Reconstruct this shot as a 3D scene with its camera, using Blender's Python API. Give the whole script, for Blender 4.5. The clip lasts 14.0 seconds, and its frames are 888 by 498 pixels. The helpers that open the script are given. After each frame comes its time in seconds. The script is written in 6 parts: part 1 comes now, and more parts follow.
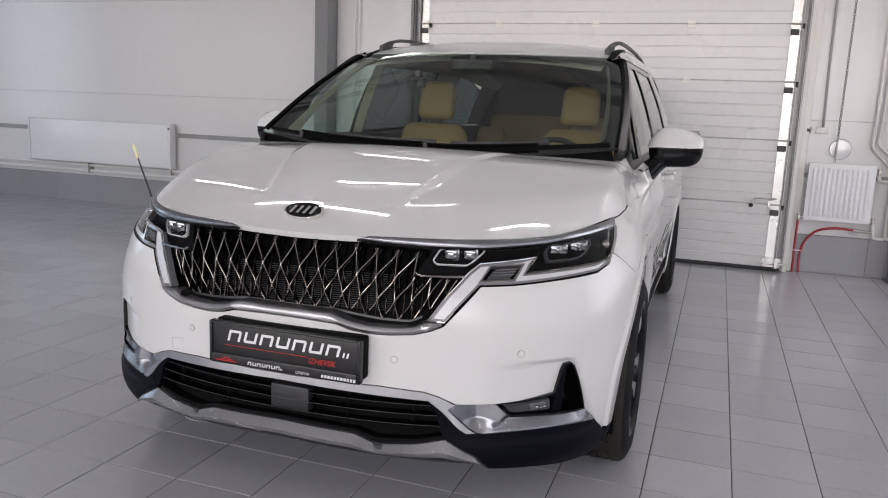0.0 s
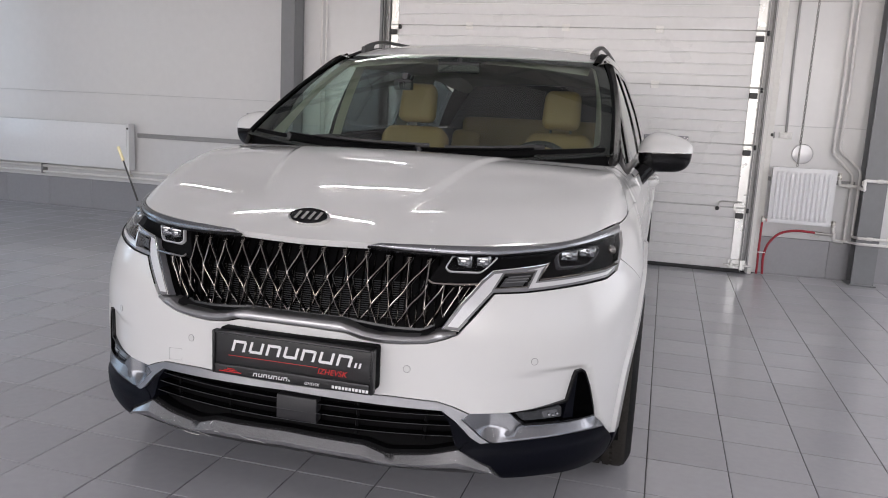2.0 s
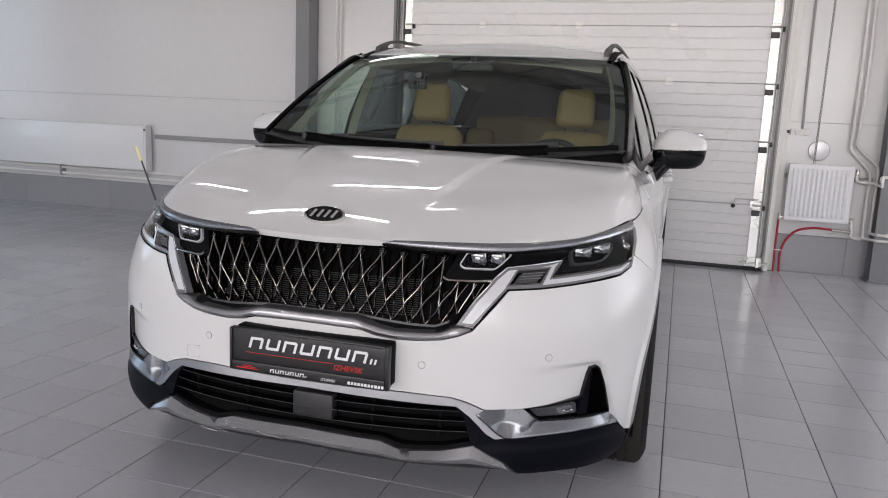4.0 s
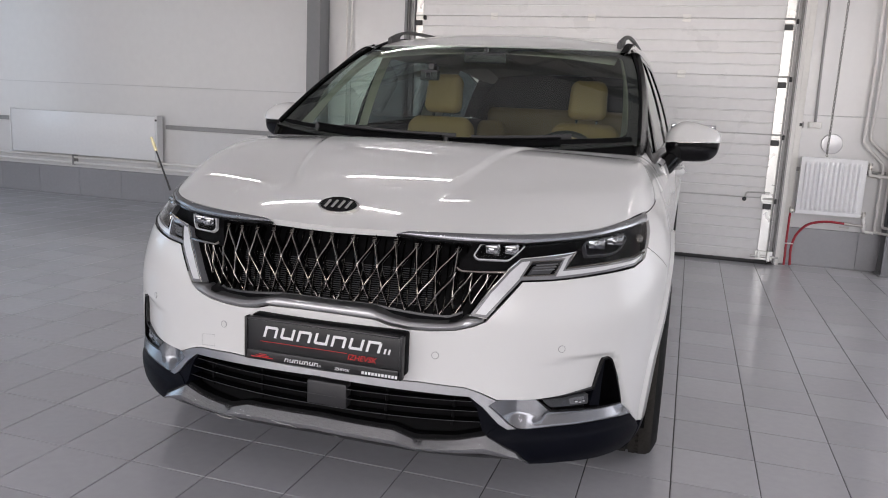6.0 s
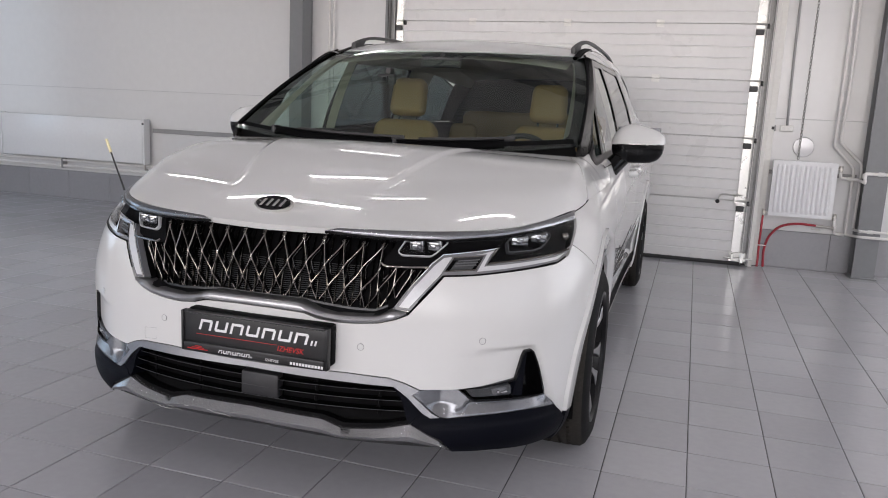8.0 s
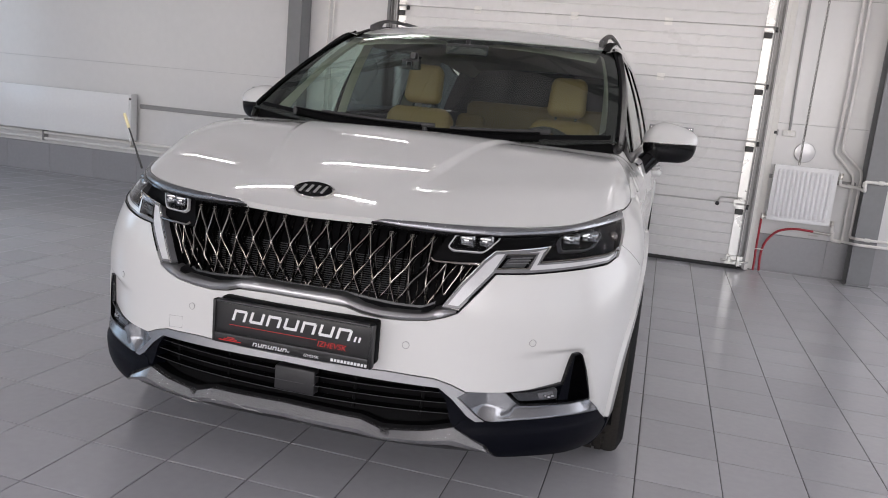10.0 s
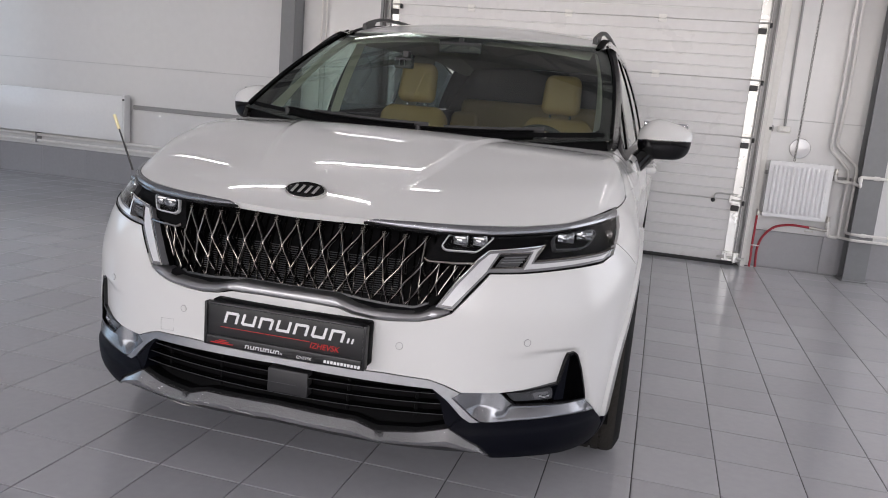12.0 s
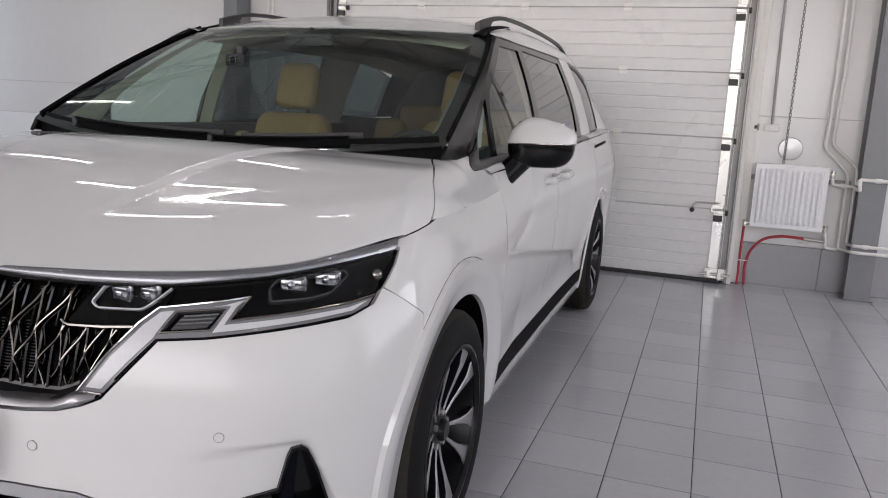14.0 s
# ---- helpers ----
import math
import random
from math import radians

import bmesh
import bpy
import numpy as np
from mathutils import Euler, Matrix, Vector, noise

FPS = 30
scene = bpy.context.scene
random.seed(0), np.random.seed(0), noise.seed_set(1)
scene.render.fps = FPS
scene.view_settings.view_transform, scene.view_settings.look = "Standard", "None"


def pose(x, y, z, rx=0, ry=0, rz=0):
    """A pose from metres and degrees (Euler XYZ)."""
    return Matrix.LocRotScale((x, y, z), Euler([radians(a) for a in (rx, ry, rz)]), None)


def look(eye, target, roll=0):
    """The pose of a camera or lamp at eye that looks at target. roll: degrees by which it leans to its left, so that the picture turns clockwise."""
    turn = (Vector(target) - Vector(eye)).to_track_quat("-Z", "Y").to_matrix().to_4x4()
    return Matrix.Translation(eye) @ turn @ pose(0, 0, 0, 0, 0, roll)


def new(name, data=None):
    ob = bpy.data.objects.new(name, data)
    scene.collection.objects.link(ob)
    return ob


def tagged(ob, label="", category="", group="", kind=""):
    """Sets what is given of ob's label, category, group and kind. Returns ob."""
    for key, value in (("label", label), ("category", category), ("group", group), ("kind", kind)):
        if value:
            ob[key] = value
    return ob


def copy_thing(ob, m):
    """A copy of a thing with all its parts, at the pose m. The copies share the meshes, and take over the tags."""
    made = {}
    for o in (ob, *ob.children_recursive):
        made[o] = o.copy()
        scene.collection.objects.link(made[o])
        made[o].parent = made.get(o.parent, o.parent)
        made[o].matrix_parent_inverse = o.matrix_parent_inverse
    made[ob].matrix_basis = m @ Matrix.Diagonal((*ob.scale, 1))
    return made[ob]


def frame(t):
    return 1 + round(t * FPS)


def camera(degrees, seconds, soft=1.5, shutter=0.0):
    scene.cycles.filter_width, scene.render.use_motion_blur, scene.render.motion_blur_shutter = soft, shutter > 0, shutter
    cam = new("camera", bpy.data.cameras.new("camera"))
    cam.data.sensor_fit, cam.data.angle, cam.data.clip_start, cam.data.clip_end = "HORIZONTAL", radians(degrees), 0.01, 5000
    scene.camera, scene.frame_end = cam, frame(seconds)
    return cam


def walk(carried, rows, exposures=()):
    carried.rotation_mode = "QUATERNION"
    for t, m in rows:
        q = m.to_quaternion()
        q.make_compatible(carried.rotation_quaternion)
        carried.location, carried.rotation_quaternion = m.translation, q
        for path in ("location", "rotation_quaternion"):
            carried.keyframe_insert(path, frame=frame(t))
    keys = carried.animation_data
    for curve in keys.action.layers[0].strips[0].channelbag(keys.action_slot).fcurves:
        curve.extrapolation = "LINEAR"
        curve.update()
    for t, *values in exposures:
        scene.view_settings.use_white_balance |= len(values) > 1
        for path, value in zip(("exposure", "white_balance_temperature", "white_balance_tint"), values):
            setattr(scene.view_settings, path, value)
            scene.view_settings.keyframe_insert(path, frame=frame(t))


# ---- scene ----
cam = camera(60.4, 14.0, soft=1.0)
PATH = [
    (0, (0.039, 0.035, 1.278), (-0.614, 1.894, 0.93), 2.4),
    (0.5, (-0.012, 0.023, 1.282), (-0.64, 1.891, 0.939), 2.6),
    (1, (-0.098, 0.014, 1.293), (-0.689, 1.894, 0.952), 2.8),
    (1.5, (-0.14, 0.006, 1.284), (-0.693, 1.898, 0.945), 2.9),
    (2, (-0.146, 0.017, 1.281), (-0.679, 1.915, 0.941), 2.9),
    (2.5, (-0.139, 0.017, 1.285), (-0.675, 1.913, 0.944), 2.7),
    (3, (-0.137, -0.002, 1.281), (-0.688, 1.89, 0.94), 2.5),
    (5.5, (-0.15, 0.006, 1.275), (-0.734, 1.886, 0.923), 2.7),
    (6, (-0.153, -0.013, 1.274), (-0.741, 1.863, 0.91), 2.7),
    (6.5, (-0.134, -0.017, 1.269), (-0.722, 1.858, 0.899), 2.5),
    (7, (-0.079, -0.012, 1.277), (-0.663, 1.865, 0.907), 2.4),
    (7.5, (0.036, -0.014, 1.28), (-0.552, 1.863, 0.918), 2.4),
    (8, (0.11, -0.038, 1.28), (-0.488, 1.837, 0.926), 2.7),
    (8.5, (0.095, -0.038, 1.273), (-0.509, 1.835, 0.918), 3.2),
    (8.7, (0.049, -0.025, 1.269), (-0.546, 1.851, 0.913), 3.7),
    (10.8, (-0.179, 0.005, 1.259), (-0.681, 1.903, 0.877), 5.5),
    (11, (-0.173, 0.008, 1.261), (-0.674, 1.907, 0.881), 5.5),
    (11.5, (-0.163, 0.014, 1.26), (-0.667, 1.912, 0.88), 5.2),
    (12, (-0.154, 0.021, 1.26), (-0.666, 1.917, 0.882), 4.9),
    (12.5, (-0.134, 0.049, 1.256), (-0.656, 1.943, 0.882), 4.7),
    (13, (0.007, 0.223, 1.263), (-0.528, 2.115, 0.896), 4.4),
    (13.5, (0.276, 0.527, 1.286), (-0.292, 2.411, 0.928), 4.0),
    (14, (0.437, 0.926, 1.271), (-0.192, 2.79, 0.915), 3.0),
]
walk(cam, [(t, look(eye, target, roll)) for t, eye, target, roll in PATH], [(0, 0.22, 6500, 15), (12.5, 0.19, 6500, 15), (14, 0.12, 6500, 15)])

# ---- daylight and lamps ----
world = bpy.data.worlds.new("sky")
scene.world = world
world.use_nodes = True
sky = world.node_tree.nodes.new("ShaderNodeTexSky")
sky.sky_type, sky.sun_disc, sky.sun_elevation, sky.sun_rotation = "NISHITA", False, radians(35), radians(200)
world.node_tree.links.new(sky.outputs[0], world.node_tree.nodes["Background"].inputs[0])
world.node_tree.nodes["Background"].inputs[1].default_value = 0.1


def area_lamp(name, m, sx, sy, watts, colour):
    lamp = bpy.data.lights.new(name, "AREA")
    lamp.shape, lamp.size, lamp.size_y, lamp.energy, lamp.color = "RECTANGLE", sx, sy, watts, colour
    ob = new(name, lamp)
    ob.matrix_world = m
    return ob


# the room: inside faces of its walls, floor at 0; west, south and east are unseen
X0, X1, Y0, Y1, TOP = -11.0, 5.2, -5.0, 7.58, 4.4
# openings of the unseen windows in the west and east walls (y from, y to) and the south wall (x from, x to)
SILL, HEAD = 0.8, 3.5
# the third shows as a gleam on the panels; the other two are added fill
WEST_WINDOWS = [(-4.4, -1.4), (-0.8, 2.2), (3.8, 5.5)]
# added to brighten the right-hand wall and floor
ADDED_EAST_WINDOWS = [(-4.2, -1.8), (-1.2, 2.0), (3.0, 7.3)]
# assumed behind the camera, sized to light the car's front
SOUTH_WINDOWS = [(-9.6, -2.6), (-2.4, 4.9)]
# area lamps in these unseen windows; most are fill with no known source
for (a, b), watts in zip(WEST_WINDOWS, (15, 15, 35)):
    area_lamp("unseen_window_lamp", pose(X0 - 0.16, (a + b) / 2, (SILL + HEAD) / 2, 0, -90, 0), HEAD - SILL, b - a, watts, (0.58, 0.79, 1.0))
for (a, b), watts in zip(ADDED_EAST_WINDOWS, (14, 24, 110)):
    area_lamp("unseen_window_lamp", pose(X1 + 0.16, (a + b) / 2, (SILL + HEAD) / 2, 0, 90, 0), HEAD - SILL, b - a, watts, (1.0, 0.98, 0.97))
for (a, b), watts in zip(SOUTH_WINDOWS, (205, 240)):
    area_lamp("unseen_window_lamp", pose((a + b) / 2, Y0 - 0.16, (SILL + HEAD) / 2, 90, 0, 0), b - a, HEAD - SILL, watts, (1.0, 0.955, 0.925))

# ---- materials ----
def material(name, colour, rough=0.5, metal=0.0, coat=0.0, vary=0.0, scale=8.0, bump=0.0, bump_scale=200.0, rough_vary=0.0, spec=0.5, island=0.0, world=False):
    """A surface with two scales of colour change, grain relief and uneven gloss."""
    mat = bpy.data.materials.new(name)
    mat.use_nodes = True
    nt = mat.node_tree
    b = nt.nodes["Principled BSDF"]
    b.inputs["Base Color"].default_value = (*colour, 1)
    b.inputs["Roughness"].default_value, b.inputs["Metallic"].default_value = rough, metal
    b.inputs["Coat Weight"].default_value, b.inputs["Coat Roughness"].default_value = coat, 0.006
    b.inputs["Specular IOR Level"].default_value = spec
    tc = nt.nodes.new("ShaderNodeTexCoord")
    geo = nt.nodes.new("ShaderNodeNewGeometry")

    def noise_tex(size, detail):
        n = nt.nodes.new("ShaderNodeTexNoise")
        n.inputs["Scale"].default_value, n.inputs["Detail"].default_value = size, detail
        nt.links.new(geo.outputs["Position"] if world else tc.outputs["Object"], n.inputs["Vector"])
        return n

    if vary:
        big, small = noise_tex(scale * 0.12, 3), noise_tex(scale * 3, 6)
        mix = nt.nodes.new("ShaderNodeMath")
        mix.operation = "ADD"
        nt.links.new(big.outputs[0], mix.inputs[0])
        nt.links.new(small.outputs[0], mix.inputs[1])
        ramp = nt.nodes.new("ShaderNodeMapRange")
        ramp.inputs[1].default_value, ramp.inputs[2].default_value = 0.6, 1.4
        ramp.inputs[3].default_value, ramp.inputs[4].default_value = 1 - vary, 1 + vary
        nt.links.new(mix.outputs[0], ramp.inputs[0])
        value = ramp.outputs[0]
        if island:
            info = nt.nodes.new("ShaderNodeObjectInfo")
            r2 = nt.nodes.new("ShaderNodeMapRange")
            r2.inputs[3].default_value, r2.inputs[4].default_value = 1 - island, 1 + island
            nt.links.new(info.outputs["Random"], r2.inputs[0])
            mul = nt.nodes.new("ShaderNodeMath")
            mul.operation = "MULTIPLY"
            nt.links.new(value, mul.inputs[0])
            nt.links.new(r2.outputs[0], mul.inputs[1])
            value = mul.outputs[0]
        tint = nt.nodes.new("ShaderNodeVectorMath")
        tint.operation = "SCALE"
        tint.inputs[0].default_value = colour
        nt.links.new(value, tint.inputs["Scale"])
        nt.links.new(tint.outputs[0], b.inputs["Base Color"])
    if rough_vary:
        n = noise_tex(scale * 0.6, 5)
        r = nt.nodes.new("ShaderNodeMapRange")
        r.inputs[1].default_value, r.inputs[2].default_value = 0.3, 0.7
        r.inputs[3].default_value, r.inputs[4].default_value = max(0.02, rough - rough_vary), rough + rough_vary
        nt.links.new(n.outputs[0], r.inputs[0])
        nt.links.new(r.outputs[0], b.inputs["Roughness"])
    if bump:
        n = noise_tex(bump_scale, 4)
        bp = nt.nodes.new("ShaderNodeBump")
        bp.inputs["Strength"].default_value, bp.inputs["Distance"].default_value = bump, 0.002
        nt.links.new(n.outputs[0], bp.inputs["Height"])
        nt.links.new(bp.outputs[0], b.inputs["Normal"])
    return mat


def emissive(name, colour, strength):
    mat = material(name, (0.8, 0.8, 0.8), 0.4)
    b = mat.node_tree.nodes["Principled BSDF"]
    b.inputs["Emission Color"].default_value, b.inputs["Emission Strength"].default_value = (*colour, 1), strength
    return mat


def glass(name, tint, gloss=0.02, ior=1.5):
    """A thin pane: tinted see-through with a Fresnel gloss."""
    mat = bpy.data.materials.new(name)
    mat.use_nodes = True
    nt = mat.node_tree
    nt.nodes.remove(nt.nodes["Principled BSDF"])
    clear, shine, mix = (nt.nodes.new("ShaderNode" + k) for k in ("BsdfTransparent", "BsdfGlossy", "MixShader"))
    clear.inputs[0].default_value = (*tint, 1)
    shine.inputs[0].default_value, shine.inputs["Roughness"].default_value = (1, 1, 1, 1), gloss
    # Schlick's rule: the same from both sides of the pane
    f0 = ((ior - 1) / (ior + 1)) ** 2
    face = nt.nodes.new("ShaderNodeLayerWeight")
    face.inputs[0].default_value = 0.5
    power, ramp = nt.nodes.new("ShaderNodeMath"), nt.nodes.new("ShaderNodeMapRange")
    power.operation, power.inputs[1].default_value = "POWER", 5.0
    ramp.inputs[3].default_value = 2 * f0
    nt.links.new(face.outputs["Facing"], power.inputs[0])
    nt.links.new(power.outputs[0], ramp.inputs[0])
    nt.links.new(ramp.outputs[0], mix.inputs[0])
    nt.links.new(clear.outputs[0], mix.inputs[1])
    nt.links.new(shine.outputs[0], mix.inputs[2])
    nt.links.new(mix.outputs[0], nt.nodes["Material Output"].inputs[0])
    return mat


M_TILE = material("grey_porcelain_tile", (0.405, 0.404, 0.427), 0.17, vary=0.05, scale=10, rough_vary=0.02, island=0.05, world=True)
M_GROUT = material("dark_grout", (0.045, 0.043, 0.045), 0.8, vary=0.3, scale=20)
M_WALL = material("white_sandwich_panel", (0.71, 0.71, 0.71), 0.20, vary=0.03, scale=4, rough_vary=0.015, bump=0.012, bump_scale=12)
M_JOINT = material("panel_joint", (0.46, 0.46, 0.47), 0.6)
M_CEIL = material("ceiling_deck", (0.70, 0.695, 0.69), 0.5, vary=0.05)
M_STEEL_GREY = material("grey_painted_steel", (0.20, 0.205, 0.215), 0.4, vary=0.06, bump=0.05, bump_scale=80)
M_CLADDING = material("grey_wall_tile", (0.30, 0.30, 0.315), 0.25, vary=0.05, scale=12, island=0.05)
M_GATE = material("white_gate_steel", (0.73, 0.725, 0.72), 0.33, vary=0.04, scale=6, bump=0.25, bump_scale=260, rough_vary=0.08)
M_RUBBER = material("black_rubber", (0.018, 0.018, 0.019), 0.6, vary=0.2, scale=30, bump=0.15, bump_scale=300)
M_ZINC = material("galvanised_steel", (0.62, 0.62, 0.60), 0.32, metal=0.9, vary=0.08, scale=20)
M_RAIL = material("dull_rail_steel", (0.30, 0.30, 0.30), 0.42, metal=0.6, vary=0.15, scale=20)
M_WHITE_TIN = material("white_end_cap", (0.74, 0.73, 0.70), 0.4, vary=0.06, scale=12)
M_RADIATOR = material("white_enamel", (0.80, 0.81, 0.82), 0.22, vary=0.03, scale=10)
M_PIPE = material("white_plastic_pipe", (0.76, 0.75, 0.73), 0.35, vary=0.08, scale=15)
M_CONDUIT = material("grey_conduit", (0.30, 0.30, 0.30), 0.5, vary=0.1, scale=15)
M_HOSE = material("red_rubber_hose", (0.32, 0.012, 0.025), 0.45, vary=0.15, scale=30)
M_CHAIN = material("dark_chain_steel", (0.24, 0.24, 0.23), 0.4, metal=0.7, vary=0.2, scale=60)
M_PLASTIC_WHITE = material("white_plastic", (0.82, 0.81, 0.78), 0.4, vary=0.04)
M_PLASTIC_BLACK = material("black_plastic", (0.02, 0.02, 0.022), 0.45, vary=0.15, scale=40, bump=0.1, bump_scale=400)
M_BRASS = material("nickel_valve", (0.55, 0.53, 0.50), 0.3, metal=1.0)
M_LED = emissive("led_tube", (0.99, 0.98, 0.985), 50.0)
M_FRAME = material("white_window_frame", (0.75, 0.75, 0.75), 0.35, vary=0.03)
# the car
M_PAINT = material("pearl_white_paint", (0.625, 0.625, 0.618), 0.5, coat=1.0, vary=0.012, scale=3, spec=0.2)
M_PAINT.node_tree.nodes["Principled BSDF"].inputs["Coat IOR"].default_value = 1.72
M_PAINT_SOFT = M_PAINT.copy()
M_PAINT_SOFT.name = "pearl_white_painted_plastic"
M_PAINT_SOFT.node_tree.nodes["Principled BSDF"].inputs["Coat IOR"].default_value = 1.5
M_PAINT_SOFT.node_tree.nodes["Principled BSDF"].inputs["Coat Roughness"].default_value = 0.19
M_GLOSS_BLACK = material("gloss_black", (0.0025, 0.0025, 0.003), 0.12, vary=0.1, spec=0.3)
M_BLACK = material("matt_black_plastic", (0.003, 0.003, 0.0035), 0.65, vary=0.2, scale=30, bump=0.2, bump_scale=500, spec=0.08)
M_NAVY = material("black_lower_plastic", (0.0025, 0.003, 0.006), 0.5, vary=0.15, scale=20, bump=0.15, bump_scale=500, spec=0.08)
M_SATIN = material("satin_silver", (0.43, 0.43, 0.44), 0.30, metal=0.95, vary=0.05, scale=20)
M_SKID = material("scuffed_silver_skid", (0.37, 0.37, 0.38), 0.25, metal=0.85, vary=0.015, scale=12, rough_vary=0.01)
M_CHROME = material("chrome", (0.78, 0.77, 0.75), 0.06, metal=1.0)
M_DARK_CHROME = material("dark_chrome", (0.29, 0.27, 0.25), 0.12, metal=1.0)
M_PILLAR = material("dark_pillar_plastic", (0.009, 0.0085, 0.0085), 0.25, vary=0.08, scale=20)
M_SURROUND = material("dark_satin_surround", (0.050, 0.048, 0.048), 0.36, vary=0.08, scale=20)
M_DRL = material("frosted_light_guide", (0.17, 0.17, 0.18), 0.22, coat=0.35, vary=0.06, scale=40)
M_CORE = material("frosted_strip", (0.54, 0.545, 0.56), 0.3, coat=0.5, vary=0.08, scale=60)
M_LENS = glass("lamp_lens", (0.93, 0.94, 0.95), 0.01, 1.16)
M_SCREEN = glass("windscreen_glass", (0.66, 0.76, 0.69), 0.008, 1.45)
M_SIDEGLASS = glass("side_glass", (0.68, 0.80, 0.77), 0.01, 1.5)
M_PRIVACY = glass("privacy_glass", (0.12, 0.15, 0.17), 0.01, 1.5)
M_LEATHER = material("tan_leather", (0.36, 0.230, 0.090), 0.5, vary=0.08, scale=20, bump=0.3, bump_scale=300)
M_DASH = material("dark_dashboard", (0.022, 0.022, 0.024), 0.6, vary=0.15, scale=30, bump=0.3, bump_scale=400)
M_LINING = material("beige_headliner", (0.66, 0.63, 0.52), 0.9, vary=0.06, scale=30)
M_TYRE = material("tyre_rubber", (0.007, 0.007, 0.0075), 0.7, vary=0.25, scale=25, bump=0.2, bump_scale=300, spec=0.15)
M_TREAD = material("dusty_tread", (0.030, 0.0275, 0.0245), 0.85, vary=0.3, scale=30, bump=0.3, bump_scale=200, spec=0.15)
M_ALLOY = material("machined_alloy", (0.42, 0.42, 0.43), 0.34, metal=0.9, vary=0.05, scale=30)
M_ALLOY_DARK = material("black_alloy", (0.006, 0.006, 0.007), 0.3, spec=0.3)
M_REFLECT = material("bright_reflector", (0.45, 0.455, 0.47), 0.1, metal=1.0)
M_VANE = material("glossy_dark_metal", (0.13, 0.125, 0.12), 0.16, metal=1.0, vary=0.08, scale=30)
M_CUBE = material("clear_lamp_cube", (0.26, 0.265, 0.275), 0.08, metal=1.0, coat=0.6)
M_PLATE_BLACK = material("black_plate_frame", (0.010, 0.010, 0.011), 0.3, vary=0.1)
M_PRINT_WHITE = material("white_print", (0.75, 0.75, 0.76), 0.4)
M_PRINT_RED = material("red_print", (0.60, 0.02, 0.02), 0.4)
M_YELLOW = material("pale_yellow_tip", (0.78, 0.70, 0.42), 0.4)
M_BEZEL = material("dark_satin_bezel", (0.27, 0.275, 0.29), 0.24, metal=0.9, vary=0.06, scale=20)
M_RECESS = material("dark_grey_lamp_inside", (0.05, 0.052, 0.056), 0.35, vary=0.1)
M_SCRATCH = material("bare_scraped_plastic", (0.62, 0.62, 0.61), 0.6, vary=0.25, scale=80)
M_CAP = material("bright_tinplate", (0.78, 0.78, 0.76), 0.28, metal=0.55, vary=0.06, scale=14, rough_vary=0.06)

# ---- mesh helpers ----
def thing(name, label, category, group="", kind="", at=(0, 0, 0)):
    ob = new(name)
    ob.location = at
    ob.empty_display_size = 0.1
    return tagged(ob, label, category, group, kind)


def mesh_of(name, bm, mat, smooth=True, recalc=True):
    if recalc:
        bmesh.ops.recalc_face_normals(bm, faces=bm.faces)
    me = bpy.data.meshes.new(name)
    bm.to_mesh(me)
    bm.free()
    if smooth:
        me.polygons.foreach_set("use_smooth", [True] * len(me.polygons))
        me.set_sharp_from_angle(angle=radians(38))
    if "true_normal" in me.attributes:
        # panels cut from a smooth surface are shaded by that surface's own normals
        flat = np.zeros(len(me.vertices) * 3)
        me.attributes["true_normal"].data.foreach_get("vector", flat)
        true = flat.reshape(-1, 3)
        own = [all(true[i].any() for i in f.vertices) for f in me.polygons]
        loops = [tuple(true[i]) if own[f.index] else (0.0, 0.0, 0.0) for f in me.polygons for i in f.vertices]
        me.attributes.remove(me.attributes["true_normal"])
        if smooth:
            me.normals_split_custom_set(loops)
    for m in (mat if isinstance(mat, (list, tuple)) else (mat,)):
        me.materials.append(m)
    return me


def part(name, bm, mat, parent=None, label="", smooth=True, recalc=True):
    """Links a bmesh as ONE mesh object under a thing or a part."""
    ob = new(name, mesh_of(name, bm, mat, smooth, recalc))
    ob.parent = parent
    return tagged(ob, label)


def box(bm, lo, hi, bevel=0.0, segs=2):
    c = [(a + b) / 2 for a, b in zip(lo, hi)]
    d = [abs(b - a) for a, b in zip(lo, hi)]
    got = bmesh.ops.create_cube(bm, size=1.0, matrix=Matrix.LocRotScale(c, None, d))
    if bevel:
        edges = {e for v in got["verts"] for e in v.link_edges}
        bmesh.ops.bevel(bm, geom=list(edges), offset=min(bevel, min(d) * 0.45), segments=segs, affect="EDGES", profile=0.5)
    return bm


def boxed(lo, hi, bevel=0.0, segs=2):
    return box(bmesh.new(), lo, hi, bevel, segs)


def rod(bm, a, b, r, n=12, r2=None):
    a, b = Vector(a), Vector(b)
    d = b - a
    m = Matrix.Translation((a + b) / 2) @ d.to_track_quat("Z", "Y").to_matrix().to_4x4()
    bmesh.ops.create_cone(bm, cap_ends=True, segments=n, radius1=r, radius2=r if r2 is None else r2, depth=d.length, matrix=m)
    return bm


